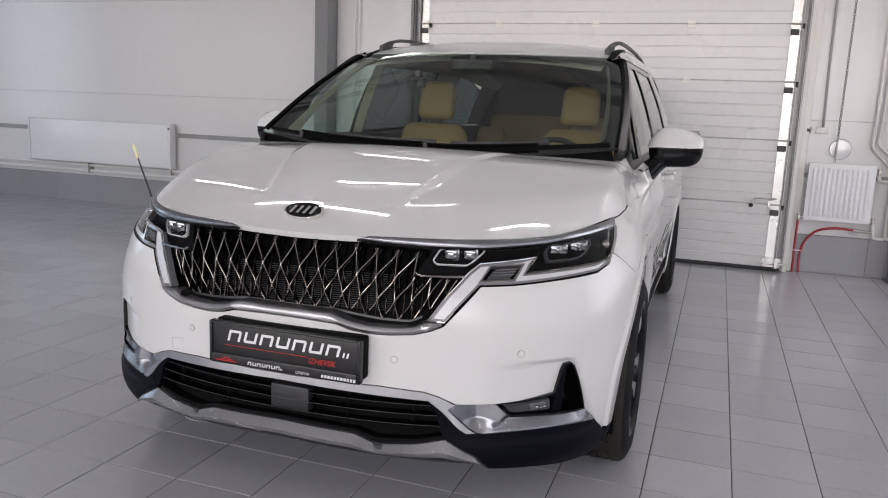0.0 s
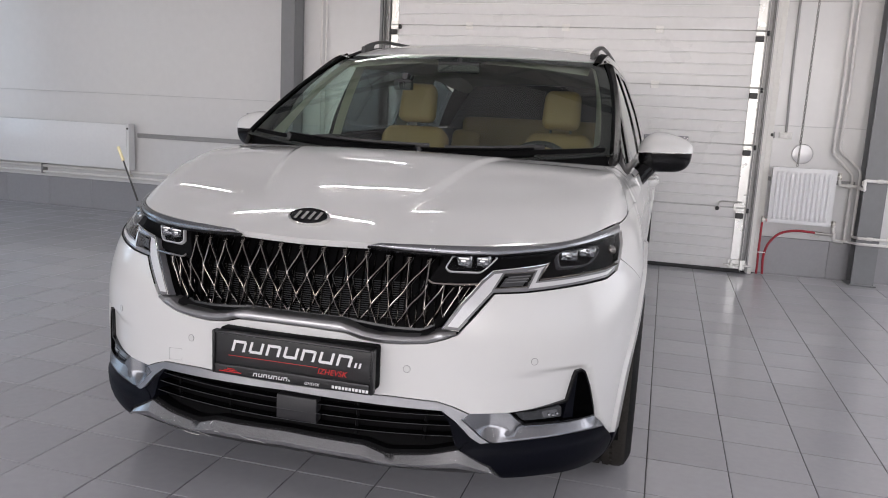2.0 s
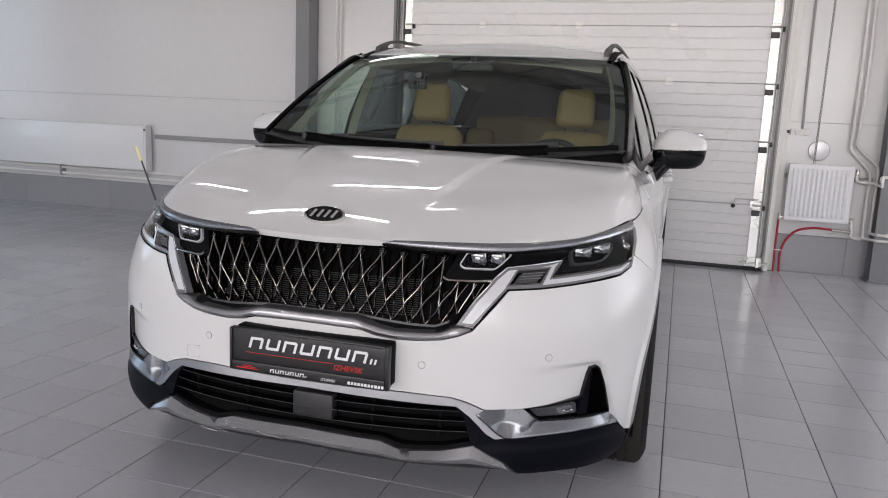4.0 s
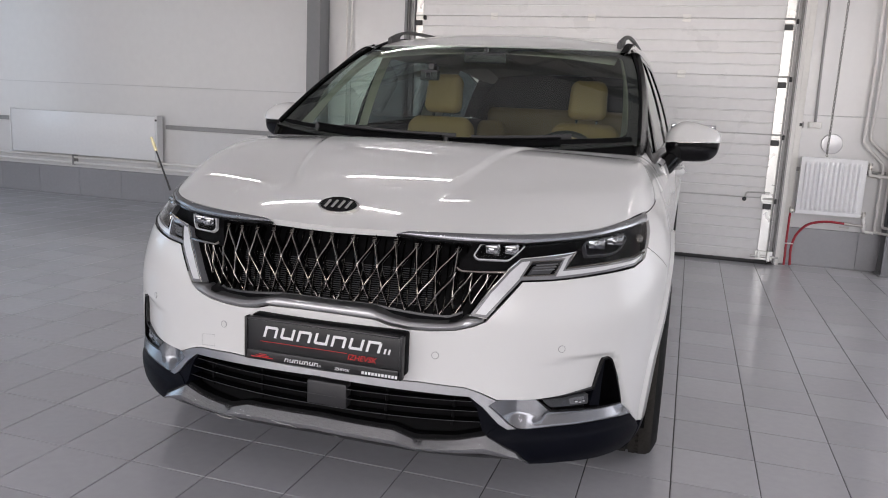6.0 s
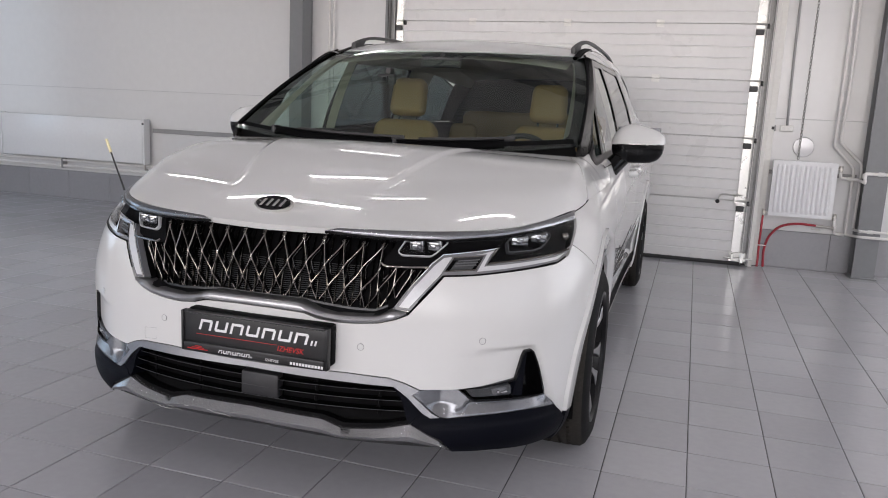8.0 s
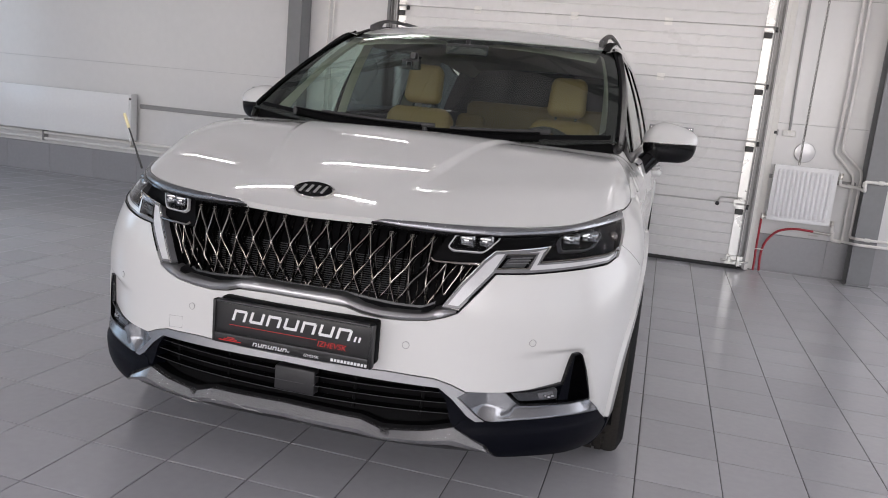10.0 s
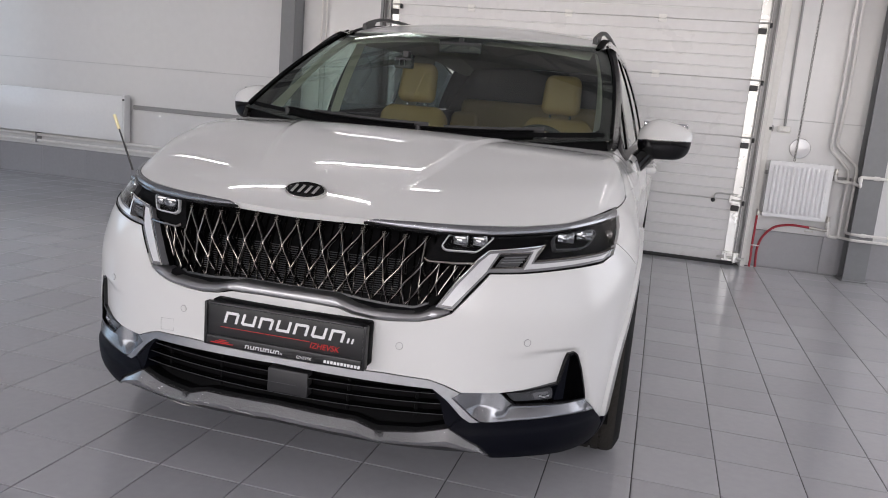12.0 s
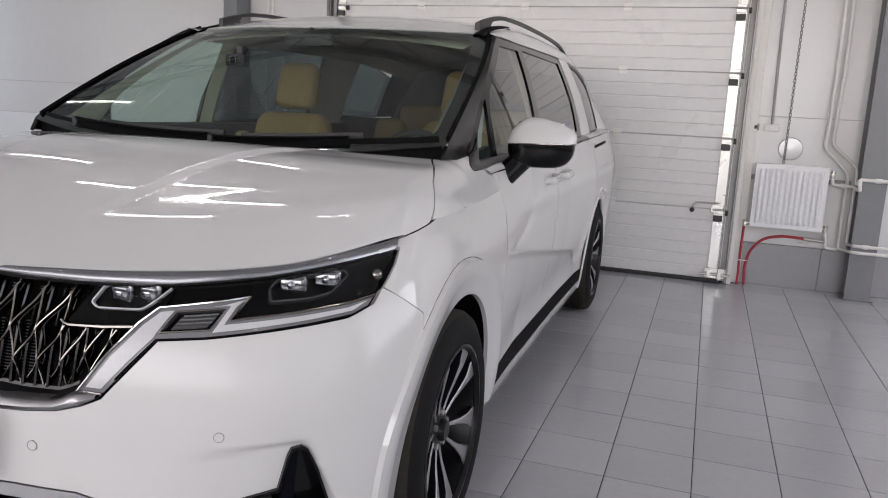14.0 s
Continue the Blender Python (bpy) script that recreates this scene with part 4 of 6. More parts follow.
def arch_ring(axle, surf_at, a0, a1, r0, r1, lift, depth):
    """A band round a wheel opening, standing proud of the flank."""
    rows = []
    n = 84
    for k in range(n + 1):
        row = []
        for r, h in ((r1, 0.0), (r1 - 0.005, lift), (r1 - (r1 - r0) * 0.42, lift - 0.002), (r1 - (r1 - r0) * 0.52, lift - 0.008), (r0 + 0.012, lift - 0.014), (r0, lift - 0.019), (r0 - 0.002, -depth)):
            a = radians(a0 + (a1 - a0) * k / n)
            v, z = axle + ARCH_BACK - r * math.cos(a), ARCH_Z + r * math.sin(a)
            p = surf_at(v, max(z, 0.17))
            row.append((p[0] + h, p[1], max(z, 0.17)))
        rows.append(row)
    return loft(bmesh.new(), rows)


front_at = lambda v, z: fascia(round_at(v, z), z)
pair("arch_trim", arch_ring(AXLE_F, front_at, -5, 190, ARCH - 0.01, ARCH_OUT, 0.012, 0.02), M_PAINT, car, "white wheel-arch trim")
pair("arch_foot", arch_ring(AXLE_F, front_at, -24, -5, ARCH - 0.01, ARCH_OUT, 0.011, 0.02), M_NAVY, car, "black foot of the wheel-arch trim")
pair("arch_trim", arch_ring(AXLE_R, flank, -12, 200, ARCH - 0.01, ARCH_OUT - 0.02, 0.010, 0.02), M_PAINT, car, "white wheel-arch trim")

# wheel housings
for axle in (AXLE_F, AXLE_R):
    rows = []
    for u in (0.97, 0.60):
        rows.append([(u, v, max(z, 0.22)) for v, z in arch_points(axle, ARCH + 0.005, -16, 196, 24)])
    bm = loft(bmesh.new(), rows)
    bm.faces.new([bm.verts.new((0.60, v, max(z, 0.22))) for v, z in arch_points(axle, ARCH + 0.005, -16, 196, 24)])
    pair("wheel_housing", bm, M_BLACK, car)

# doors and flanks

def body_panel(name, outline, label=""):
    return pair(name, patch(flank, outline, step=0.05, depth=0.012, lift=lambda v, z: flank_lift(v, z)), M_PAINT, car, label)


body_panel("front_door", [*[(v, z) for z, v in DOOR_FRONT], (2.42, 1.10), (2.41, 0.80), (2.41, 0.357)])
body_panel("sliding_door", [(2.418, 0.357), (2.418, 0.80), (2.428, 1.10), (3.76, 1.15), (3.70, 0.88)] + [p for p in reversed(arch_points(AXLE_R, ARCH_OUT - 0.02, 12, 62, 8))] + [(3.60, 0.357)])
rear = [(3.708, 0.88), (3.768, 1.15), (4.95, 1.19), (5.05, 0.95), (5.10, 0.6), (5.05, 0.30)] + arch_points(AXLE_R, ARCH_OUT - 0.02, 188, 64, 20)
body_panel("rear_quarter", rear)
pair("sill_trim", patch(flank, [(1.42, 0.282), (1.42, 0.355), (3.56, 0.355), (3.56, 0.282)], step=0.08, off=0.002, depth=0.03, lift=flank_lift), M_BLACK, car, "dark sill cladding")
pair("sill_strip", patch(flank, [(1.42, 0.22), (1.43, 0.280), (3.56, 0.280), (3.57, 0.22)], step=0.08, off=0.006, depth=0.05, lift=flank_lift), M_PAINT, car, "white strip under the sill")
tail = [[(w * math.sin(a), 5.05 - 0.06 * (1 - math.cos(a)) + 0.06, z) for a in [math.pi / 2 * k / 8 - math.pi / 2 for k in range(17)]] for z, w in ((0.3, 0.90), (0.6, 0.92), (0.95, 0.93), (1.2, 0.90), (1.58, 0.66))]
part("tailgate", loft(bmesh.new(), tail), M_PAINT, car)
bm = boxed((-0.88, 0.35, 0.19), (0.88, 5.0, 0.24), 0.02)
part("underbody", bm, M_BLACK, car)
bm = boxed((-0.60, 0.5, 0.245), (0.60, 1.02, 0.80), 0.03)
part("engine_bay", bm, M_BLACK, car)

# door handles
for v in (2.24, 2.58):
    a = flank(v, 1.0)
    bm = bmesh.new()
    tube(bm, bent([(a[0] - 0.005, v - 0.09, 0.995), (a[0] + 0.035, v - 0.065, 0.998), (a[0] + 0.035, v + 0.065, 1.004), (a[0] - 0.005, v + 0.09, 1.005)], 0.03), 0.014, 10, flat=1.2)
    pair("door_handle", bm, M_PAINT, car, "body-coloured door handle")
    bm = boxed((a[0] + 0.044, v - 0.06, 1.006), (a[0] + 0.050, v + 0.06, 1.012), 0.002, 1)
    pair("handle_trim", bm, M_CHROME, car)

# roof
W_ROOF = 0.665
roof_line = [(-0.705, 2.105), (-0.45, 2.018), (-0.2, 1.966), (0, 1.953), (0.2, 1.966), (0.45, 2.018), (0.705, 2.105), (W_ROOF + 0.02, 3.0), (W_ROOF, 4.4), (0.60, 5.05), (-0.60, 5.05), (-W_ROOF, 4.4), (-W_ROOF - 0.02, 3.0)]
part("roof", patch(roof, roof_line, step=0.07, depth=0.02), M_PAINT, car, recalc=False)


def side_top(v):
    return interp(v, [(1.40, 1.108), (1.47, 1.211), (1.553, 1.309), (1.713, 1.436), (1.904, 1.535), (2.04, 1.580), (2.5, 1.590), (3.07, 1.604), (3.62, 1.612), (4.2, 1.60), (4.8, 1.54)])


# cant rail between the roof and the side windows
rows = []
for k in range(25):
    v = 2.04 + 2.96 * k / 24
    a, b = roof(W_ROOF + 0.018 if v < 4.2 else 0.60 + 0.07 * (5 - v), v), cabin(v, side_top(v) + 0.004)
    m = (a + b) / 2 + Vector((0.012, 0, 0.010))
    rows.append([a + Vector((-0.004, 0, -0.002)), a * 0.6 + m * 0.4, m, b * 0.6 + m * 0.4 + Vector((0.003, 0, 0)), b, b + Vector((-0.03, 0, -0.01))])
pair("cant_rail", loft(bmesh.new(), rows), M_PAINT, car)
rows = []
for k in range(25):
    v = 2.05 + 0.46 * k / 24
    rows.append([roof(u, v) + Vector((0, 0, h)) for u, h in ((0.655, -0.004), (0.660, 0.006), (0.692, 0.007), (0.700, -0.012))])
pair("roof_ditch", loft(bmesh.new(), rows), M_BLACK, car, "black moulding beside the roof")

# windscreen with its black border, pillars
EDGE = [(-1, 0.08), (-0.75, 0.038), (-0.5, 0.01), (-0.25, -0.005), (0, -0.012), (0.25, -0.005), (0.5, 0.01), (0.75, 0.038), (1, 0.08), (1.0, 0.5), (0.99, 1.0), (0.5, 1.0), (0, 0.995), (-0.5, 1.0), (-0.99, 1.0), (-1.0, 0.5)]
CLEAR = rounded([(-0.975, 0.125), (-0.4, 0.085), (0, 0.075), (0.4, 0.085), (0.935, 0.135), (0.93, 0.4), (0.915, 0.80), (0.915, 0.93), (0.4, 0.955), (0.17, 0.955), (0.13, 0.88), (-0.13, 0.88), (-0.17, 0.955), (-0.4, 0.955), (-0.985, 0.94), (-0.985, 0.5)], 0.05)
wind = part("windscreen", patch(screen, EDGE, step=0.06, depth=0.0, scale=(0.8, 1.15)), M_SCREEN, car, "green-tinted windscreen", recalc=False)
part("border", patch(screen, EDGE, [CLEAR], step=0.05, off=-0.004, depth=0.0, scale=(0.8, 1.15)), M_GLOSS_BLACK, wind, "black glass border", recalc=False)

PILLAR_V = [(0.0, 1.405), (0.2, 1.49), (0.42, 1.595), (0.68, 1.775), (0.87, 1.95), (1.0, 2.035)]
PILLAR_Z = [(0.0, 1.105), (0.2, 1.211), (0.42, 1.309), (0.68, 1.436), (0.87, 1.535), (1.0, 1.578)]
rows = []
for k in range(-1, 17):
    b = 0.09 + 0.91 * max(0.0, k / 16)
    sink = Vector((0.0, -0.03, -0.05)) if k < 0 else Vector((0, 0, 0))
    a, c = screen(1.0, b) + sink, cabin(interp(b, PILLAR_V), interp(b, PILLAR_Z)) + sink
    out = Vector((0.6, -0.35, 0.35)).normalized()
    rows.append([a + Vector((-0.012, 0, -0.004)), a + out * 0.004, a * 0.72 + c * 0.28 + out * 0.007, a * 0.3 + c * 0.7 + out * 0.006, c + out * 0.003, c + Vector((-0.02, 0.03, -0.012))])
pair("front_pillar", loft(bmesh.new(), rows), M_PILLAR, car, "dark plastic windscreen pillar")
bm = bmesh.new()
tube(bm, [screen(0.992, b) + Vector((0.002, -0.004, 0.005)) for b in [0.11 + 0.89 * k / 14 for k in range(15)]], 0.007, 8)
pair("pillar_strip", bm, M_BLACK, car)

# scuttle and wipers
rows = []
for k in range(25):
    s = 0.94 * (-1 + k / 12)
    a, b = bonnet(s, 0.985), screen(s * 1.02, 0.052 + 0.07 * s * s) + Vector((0, -0.005, 0.008))
    rows.append([a + Vector((0, 0.0, -0.022)), (a + b) / 2 + Vector((0, 0, -0.012)), b + Vector((0, 0, 0.002))])
part("scuttle", loft(bmesh.new(), rows), M_BLACK, car)


def wiper(a0, b0, a1, b1):
    w = bmesh.new()
    arm = []
    for k in range(10):
        t = k / 9
        p = screen(a0 + (a1 - a0) * t, b0 + (b1 - b0) * t + 0.08 * (a0 + (a1 - a0) * t) ** 2)
        arm.append(p + Vector((0, -0.010, 0.013)))
    tube(w, arm, 0.009, 8, flat=0.6)
    ob = part("wiper_arm", w, M_BLACK, car, "black windscreen wiper")
    w = bmesh.new()
    tube(w, [screen(a0 + (a1 - a0) * t - 0.02, b0 + (b1 - b0) * t + 0.015 + 0.08 * (a0 + (a1 - a0) * t) ** 2) + Vector((0, -0.004, 0.008)) for t in (0.25, 0.4, 0.6, 0.8, 1.0, 1.12)], 0.007, 6, flat=1.8)
    part("blade", w, M_RUBBER, ob)
    w = bmesh.new()
    p = arm[0]
    rod(w, p - Vector((0, 0, 0.03)), p + Vector((0, 0, 0.004)), 0.012, 14)
    part("pivot", w, M_PLASTIC_BLACK, ob)


wiper(-0.72, 0.050, 0.02, 0.058)
wiper(0.05, 0.046, 0.62, 0.052)

# side windows: dark frame sheet with panes
WIN = [(1.440, 1.080), (1.60, 1.090), (2.4, 1.118), (3.60, 1.165), (3.58, 1.20), (3.60, 1.362), (3.565, 1.58), (3.53, 1.606), (3.07, 1.60), (2.5, 1.588), (2.06, 1.579), (1.95, 1.535), (1.775, 1.436), (1.595, 1.309), (1.49, 1.211), (1.40, 1.108)]
PANES = [
    [(1.479, 1.105), (1.603, 1.115), (1.640, 1.272), (1.652, 1.325), (1.62, 1.300), (1.58, 1.262), (1.518, 1.200)],
    [(1.646, 1.120), (2.335, 1.150), (2.335, 1.262), (2.395, 1.555), (2.07, 1.549), (2.05, 1.543), (1.87, 1.443), (1.715, 1.350), (1.669, 1.272)],
    [(2.41, 1.153), (3.46, 1.193), (3.50, 1.362), (3.46, 1.575), (2.50, 1.566)],
]
REAR_WIN = [(3.953, 1.185), (4.75, 1.20), (4.72, 1.42), (4.62, 1.50), (4.2, 1.585), (3.855, 1.608), (3.93, 1.40)]
REAR_PANE = [(3.957, 1.19), (4.745, 1.206), (4.715, 1.415), (4.61, 1.492), (4.2, 1.573), (3.866, 1.596), (3.934, 1.40)]
pair("window_frame", patch(cabin, WIN, PANES, step=0.05, depth=0.012), M_GLOSS_BLACK, car, "gloss black window surround")
pair("window_frame", patch(cabin, REAR_WIN, [REAR_PANE], step=0.06, depth=0.012), M_SURROUND, car, "dark satin window surround")
pair("rear_pillar", patch(cabin, [(3.604, 1.150), (3.604, 1.362), (3.569, 1.58), (3.535, 1.609), (3.85, 1.611), (3.926, 1.40), (3.949, 1.165)], step=0.06, off=0.004, depth=0.012), M_PAINT, car, "white pillar between the rear windows")
for k, pane in enumerate(PANES + [REAR_PANE]):
    pair("side_window", patch(cabin, pane, step=0.09, off=-0.006, depth=0), M_SIDEGLASS if k < 2 else M_PRIVACY, car, "tinted side window" if k < 2 else "dark privacy glass")
def belt_row(v, bulge):
    za = interp(v, [(1.36, 1.060), (1.44, 1.066), (1.6, 1.076), (2.4, 1.102), (3.6, 1.150), (4.8, 1.186)])
    a, b = flank(v, za), cabin(v, za + 0.018)
    return [a + Vector((-0.01, 0, 0)), a + Vector((0.001, 0, 0.001)), a * 0.67 + b * 0.33 + Vector((bulge, 0, bulge)), a * 0.33 + b * 0.67 + Vector((bulge, 0, bulge)), b + Vector((0.004, 0, 0.0)), b + Vector((-0.02, 0, 0))]


# the lower bar of the window surround bridges the fender's notch and the quarter pane
rows = []
for (c, d), (v, z) in zip([(0.965, 1.345), (0.975, 1.27), (0.986, 1.190), (0.998, 1.135), (1.009, 1.120), (1.0145, 1.151), (1.018, 1.242), (1.0235, 1.375)],
                          [(1.505, 1.185), (1.494, 1.150), (1.485, 1.125), (1.480, 1.110), (1.479, 1.106), (1.487, 1.106), (1.503, 1.107), (1.555, 1.111)]):
    a, b = shell(c, d), cabin(v, z)
    rows.append([a + Vector((-0.02, 0.01, 0.0)), a + Vector((0.001, 0, 0.003)), a * 0.7 + b * 0.3 + Vector((0.008, -0.004, 0.004)), a * 0.3 + b * 0.7 + Vector((0.009, -0.005, 0.004)), b + Vector((0.003, 0, 0.002)), b + Vector((-0.015, 0, 0))])
for v in (1.63, 1.72, 1.83, 1.96):
    z = interp(v, [(1.587, 1.092), (1.786, 1.104), (1.96, 1.108)])
    a, b = cabin(v, z), cabin(v, z + 0.023)
    rows.append([a + Vector((-0.01, 0, 0)), a + Vector((0.006, 0, 0.0)), a * 0.7 + b * 0.3 + Vector((0.010, 0, 0)), a * 0.3 + b * 0.7 + Vector((0.010, 0, 0)), b + Vector((0.006, 0, 0)), b + Vector((-0.01, 0, 0))])
pair("window_bar", loft(bmesh.new(), rows), M_SURROUND, car, "dark satin bar under the quarter window")
pair("belt_panel", loft(bmesh.new(), [belt_row(1.455 + 0.505 * k / 14, 0.004) for k in range(15)]), M_PAINT, car)
pair("belt_moulding", loft(bmesh.new(), [belt_row(1.96 + 1.68 * k / 12, 0.004) for k in range(13)]), M_GLOSS_BLACK, car, "gloss black belt moulding")
pair("belt_panel", loft(bmesh.new(), [belt_row(3.64 + 1.10 * k / 8, 0.004) for k in range(9)]), M_PAINT, car)
pair("slide_rail", patch(flank, [(3.80, 1.088), (4.40, 1.108), (4.40, 1.124), (3.80, 1.104)], step=0.08, off=0.003, depth=0.01), M_BLACK, car, "dark sliding-door rail")

# roof rails: a blunt front post runs up from the roof's edge into a slim bar
rows = []
for k in range(41):
    t = k / 40
    v = 2.16 + 2.34 * t
    u = 0.640 + 0.018 * min(1.0, 6 * t) - 0.010 * t
    r = roof(u, v)
    top = 0.048 * min(1.0, 0.72 + 2.4 * t) * min(1.0, 5.0 * (1 - t) + 0.12)
    under = -0.012 if t < 0.07 or t > 0.94 else top - 0.016
    rows.append([r + Vector((w, 0, h)) for w, h in ((-0.011, under), (-0.011, top - 0.005), (-0.006, top), (0.006, top), (0.011, top - 0.005), (0.013, under - 0.003))])
bm = loft(bmesh.new(), rows, True)
bm.verts.ensure_lookup_table()
for e in (0, 40):
    bm.faces.new([bm.verts[e * 6 + k] for k in range(6)])
bmesh.ops.recalc_face_normals(bm, faces=bm.faces)
pair("roof_rail", bm, M_PLASTIC_BLACK, car, "black roof rail")


# door mirrors
def mirror_shell(lo, hi, grow):
    """Part of a rounded shell between two latitudes (degrees)."""
    def po(x, e):
        return math.copysign(abs(x) ** e, x)

    bm = bmesh.new()
    rows = []
    for i in range(15):
        n = radians(lo + (hi - lo) * i / 14)
        row = []
        for j in range(32):
            w = 2 * math.pi * j / 32
            r = max(po(math.cos(n), 0.55), 0.01)
            x = 0.123 * grow * r * po(math.cos(w), 0.75)
            y = 0.072 * grow * r * po(math.sin(w), 0.8)
            z = 0.094 * grow * po(math.sin(n), 0.8)
            if z > 0:
                k = min(1.0, max(0.0, (x + 0.05) / 0.17))
                z *= 1 - 0.34 * k * k * (3 - 2 * k) - 2.5 * max(0.0, -x - 0.07)
            row.append((1.047 + x + 0.12 * max(z, 0.0), 1.70 + y + 0.18 * x + 0.25 * max(z, 0.0), 1.173 + z + 0.03 * x))
        rows.append(row)
    loft(bm, rows, True)
    bm.verts.ensure_lookup_table()
    for e in (0, 14):
        bm.faces.new([bm.verts[e * 32 + k] for k in range(32)])
    return bm


caps = pair("mirror", mirror_shell(0, 88, 1.0), M_PAINT, car, "white-capped door mirror")
for cap, sg in zip(caps, (1, -1)):
    bm = mirror_shell(-75, -1, 0.975)
    part("mirror_base", bm if sg > 0 else flipped(bm), M_GLOSS_BLACK, cap, "gloss black mirror base")
    bm = bmesh.new()
    tube(bm, [(sg * 0.90, 1.61, 1.012), (sg * 0.92, 1.63, 1.035), (sg * 0.955, 1.665, 1.08), (sg * 0.99, 1.69, 1.12)], 0.042, 12, flat=1.0)
    part("mirror_arm", bm, M_GLOSS_BLACK, cap)
    bm = boxed((sg * 1.045 - 0.10, 1.756, 1.11), (sg * 1.045 + 0.10, 1.762, 1.25), 0.02)
    part("mirror_glass", bm, M_REFLECT, cap)


# ---- wheels ----
def wheel():
    w = new("wheel")
    w.parent = car
    tagged(w, "two-tone alloy wheel with a black tyre")
    half = 0.118
    R, r = WHEEL_R, 0.249
    prof = [(r - 0.008, -half + 0.02), (r + 0.01, -half), (r + 0.05, -half - 0.006), (R - 0.035, -half + 0.002), (R - 0.012, -half + 0.014)]
    grooves = []
    for g in (-0.055, -0.02, 0.02, 0.055):
        grooves += [(R, g - 0.006), (R - 0.009, g - 0.0045), (R - 0.009, g + 0.0045), (R, g + 0.006)]
    prof += [(R - 0.002, -half + 0.03)] + grooves + [(R - 0.002, half - 0.03)]
    prof += [(R - 0.012, half - 0.014), (R - 0.035, half - 0.002), (r + 0.05, half + 0.006), (r + 0.01, half), (r - 0.008, half - 0.02)]
    bm = lathe(bmesh.new(), prof, 64)
    for f in bm.faces:
        c = f.calc_center_median()
        if math.hypot(c.x, c.y) > R - 0.0125:
            f.material_index = 1
    ty = part("tyre", bm, (M_TYRE, M_TREAD), w, "black tyre with a dusty tread")
    bm = bmesh.new()
    for k in range(60):
        a = 2 * math.pi * k / 60
        for s in (-1, 1):
            m = pose(0, 0, 0, 0, 0, math.degrees(a)) @ pose(R - 0.0085, 0.0, s * 0.066, 0, 0, 0) @ pose(0, 0, 0, 10 * s, 0, 0)
            bmesh.ops.create_cube(bm, size=1, matrix=m @ Matrix.Diagonal((0.012, 0.022, 0.044, 1)))
    tagged(part("tread", bm, M_TREAD, ty), kind="stuff")
    bm = lathe(bmesh.new(), [(r - 0.009, half - 0.012), (r + 0.006, half - 0.006), (r + 0.008, half + 0.001), (r - 0.002, half + 0.003), (r - 0.007, half - 0.004), (r - 0.009, half - 0.012)], 64)
    part("rim", bm, M_ALLOY_DARK, w, "black rim lip")
    bm = lathe(bmesh.new(), [(r - 0.009, half - 0.014), (r - 0.02, 0.04), (r - 0.03, 0.0), (0.19, -0.04), (0.05, -0.05)], 48)
    part("barrel", bm, M_ALLOY_DARK, w)
    # ten wedge spokes, machined on their faces
    zf = half - 0.012
    for k in range(10):
        a = 36 * k + (3.5 if k % 2 else -3.5)
        wedge = bmesh.new()
        secs = []
        for rr, w0, d in ((0.045, 0.006, 0.034), (0.10, 0.006, 0.026), (0.15, 0.009, 0.014), (0.195, 0.017, 0.004), (0.243, 0.034, 0.0)):
            z = zf - d
            secs.append([(rr, -w0, z - 0.022), (rr, -w0, z - 0.003), (rr, -w0 + 0.003, z), (rr, w0 - 0.003, z), (rr, w0, z - 0.003), (rr, w0, z - 0.022)])
        loft(wedge, secs, True)
        for f in wedge.faces:
            f.normal_update()
        bmesh.ops.recalc_face_normals(wedge, faces=wedge.faces)
        for f in wedge.faces:
            f.material_index = 0 if f.normal.z > 0.5 else 1
        for v in wedge.verts:
            v.co = pose(0, 0, 0, 0, 0, a) @ v.co
        part("spoke", wedge, (M_ALLOY, M_ALLOY_DARK), w)
    bm = lathe(bmesh.new(), [(0.0, zf - 0.012), (0.026, zf - 0.012), (0.031, zf - 0.018), (0.033, zf - 0.03), (0.062, zf - 0.035), (0.070, zf - 0.05), (0.072, 0.0)], 32)
    part("hub", bm, M_ALLOY_DARK, w)
    for k in range(5):
        a = radians(72 * k + 18)
        c = Vector((0.052 * math.cos(a), 0.052 * math.sin(a), 0))
        part("lug_nut", rod(bmesh.new(), c + Vector((0, 0, zf - 0.05)), c + Vector((0, 0, zf - 0.026)), 0.010, 6), M_ZINC, w)
    bm = lathe(bmesh.new(), [(0.05, 0.01), (0.165, 0.01), (0.165, -0.015), (0.05, -0.015)], 40)
    part("brake_disc", bm, M_RAIL, w)
    return w


first_wheel = wheel()
first_wheel.matrix_basis = pose(0.893, AXLE_F - 0.015, HUB_Z, 0, 90, 0) @ pose(0, 0, 0, 0, 0, 11)
for u, v, spin in ((-0.893, AXLE_F - 0.015, 33), (0.897, AXLE_R, 52), (-0.897, AXLE_R, 70)):
    copy_thing(first_wheel, pose(u, v, HUB_Z, 0, 90 if u > 0 else -90, 0) @ pose(0, 0, 0, 0, 0, spin))

# ---- grille ----
GRILLE = [(0, 0.893), (0.14, 0.892), (0.28, 0.884), (0.389, 0.883), (0.385, 0.846), (0.366, 0.811), (0.326, 0.743), (0.290, 0.664), (0.262, 0.650), (0.19, 0.646), (0.137, 0.648), (0.10, 0.662), (0, 0.666)]
grille = part("radiator_grille", patch(fascia, mirrored_outline(GRILLE), step=0.05, off=-0.055, depth=0.0), M_BLACK, car, "black grille with dark chrome diamond bars", recalc=False)
GRILLE_FOOT = [(0.0, 0.680), (0.10, 0.680), (0.15, 0.671), (0.20, 0.664), (0.256, 0.663), (0.283, 0.679), (0.326, 0.743), (0.366, 0.811)]


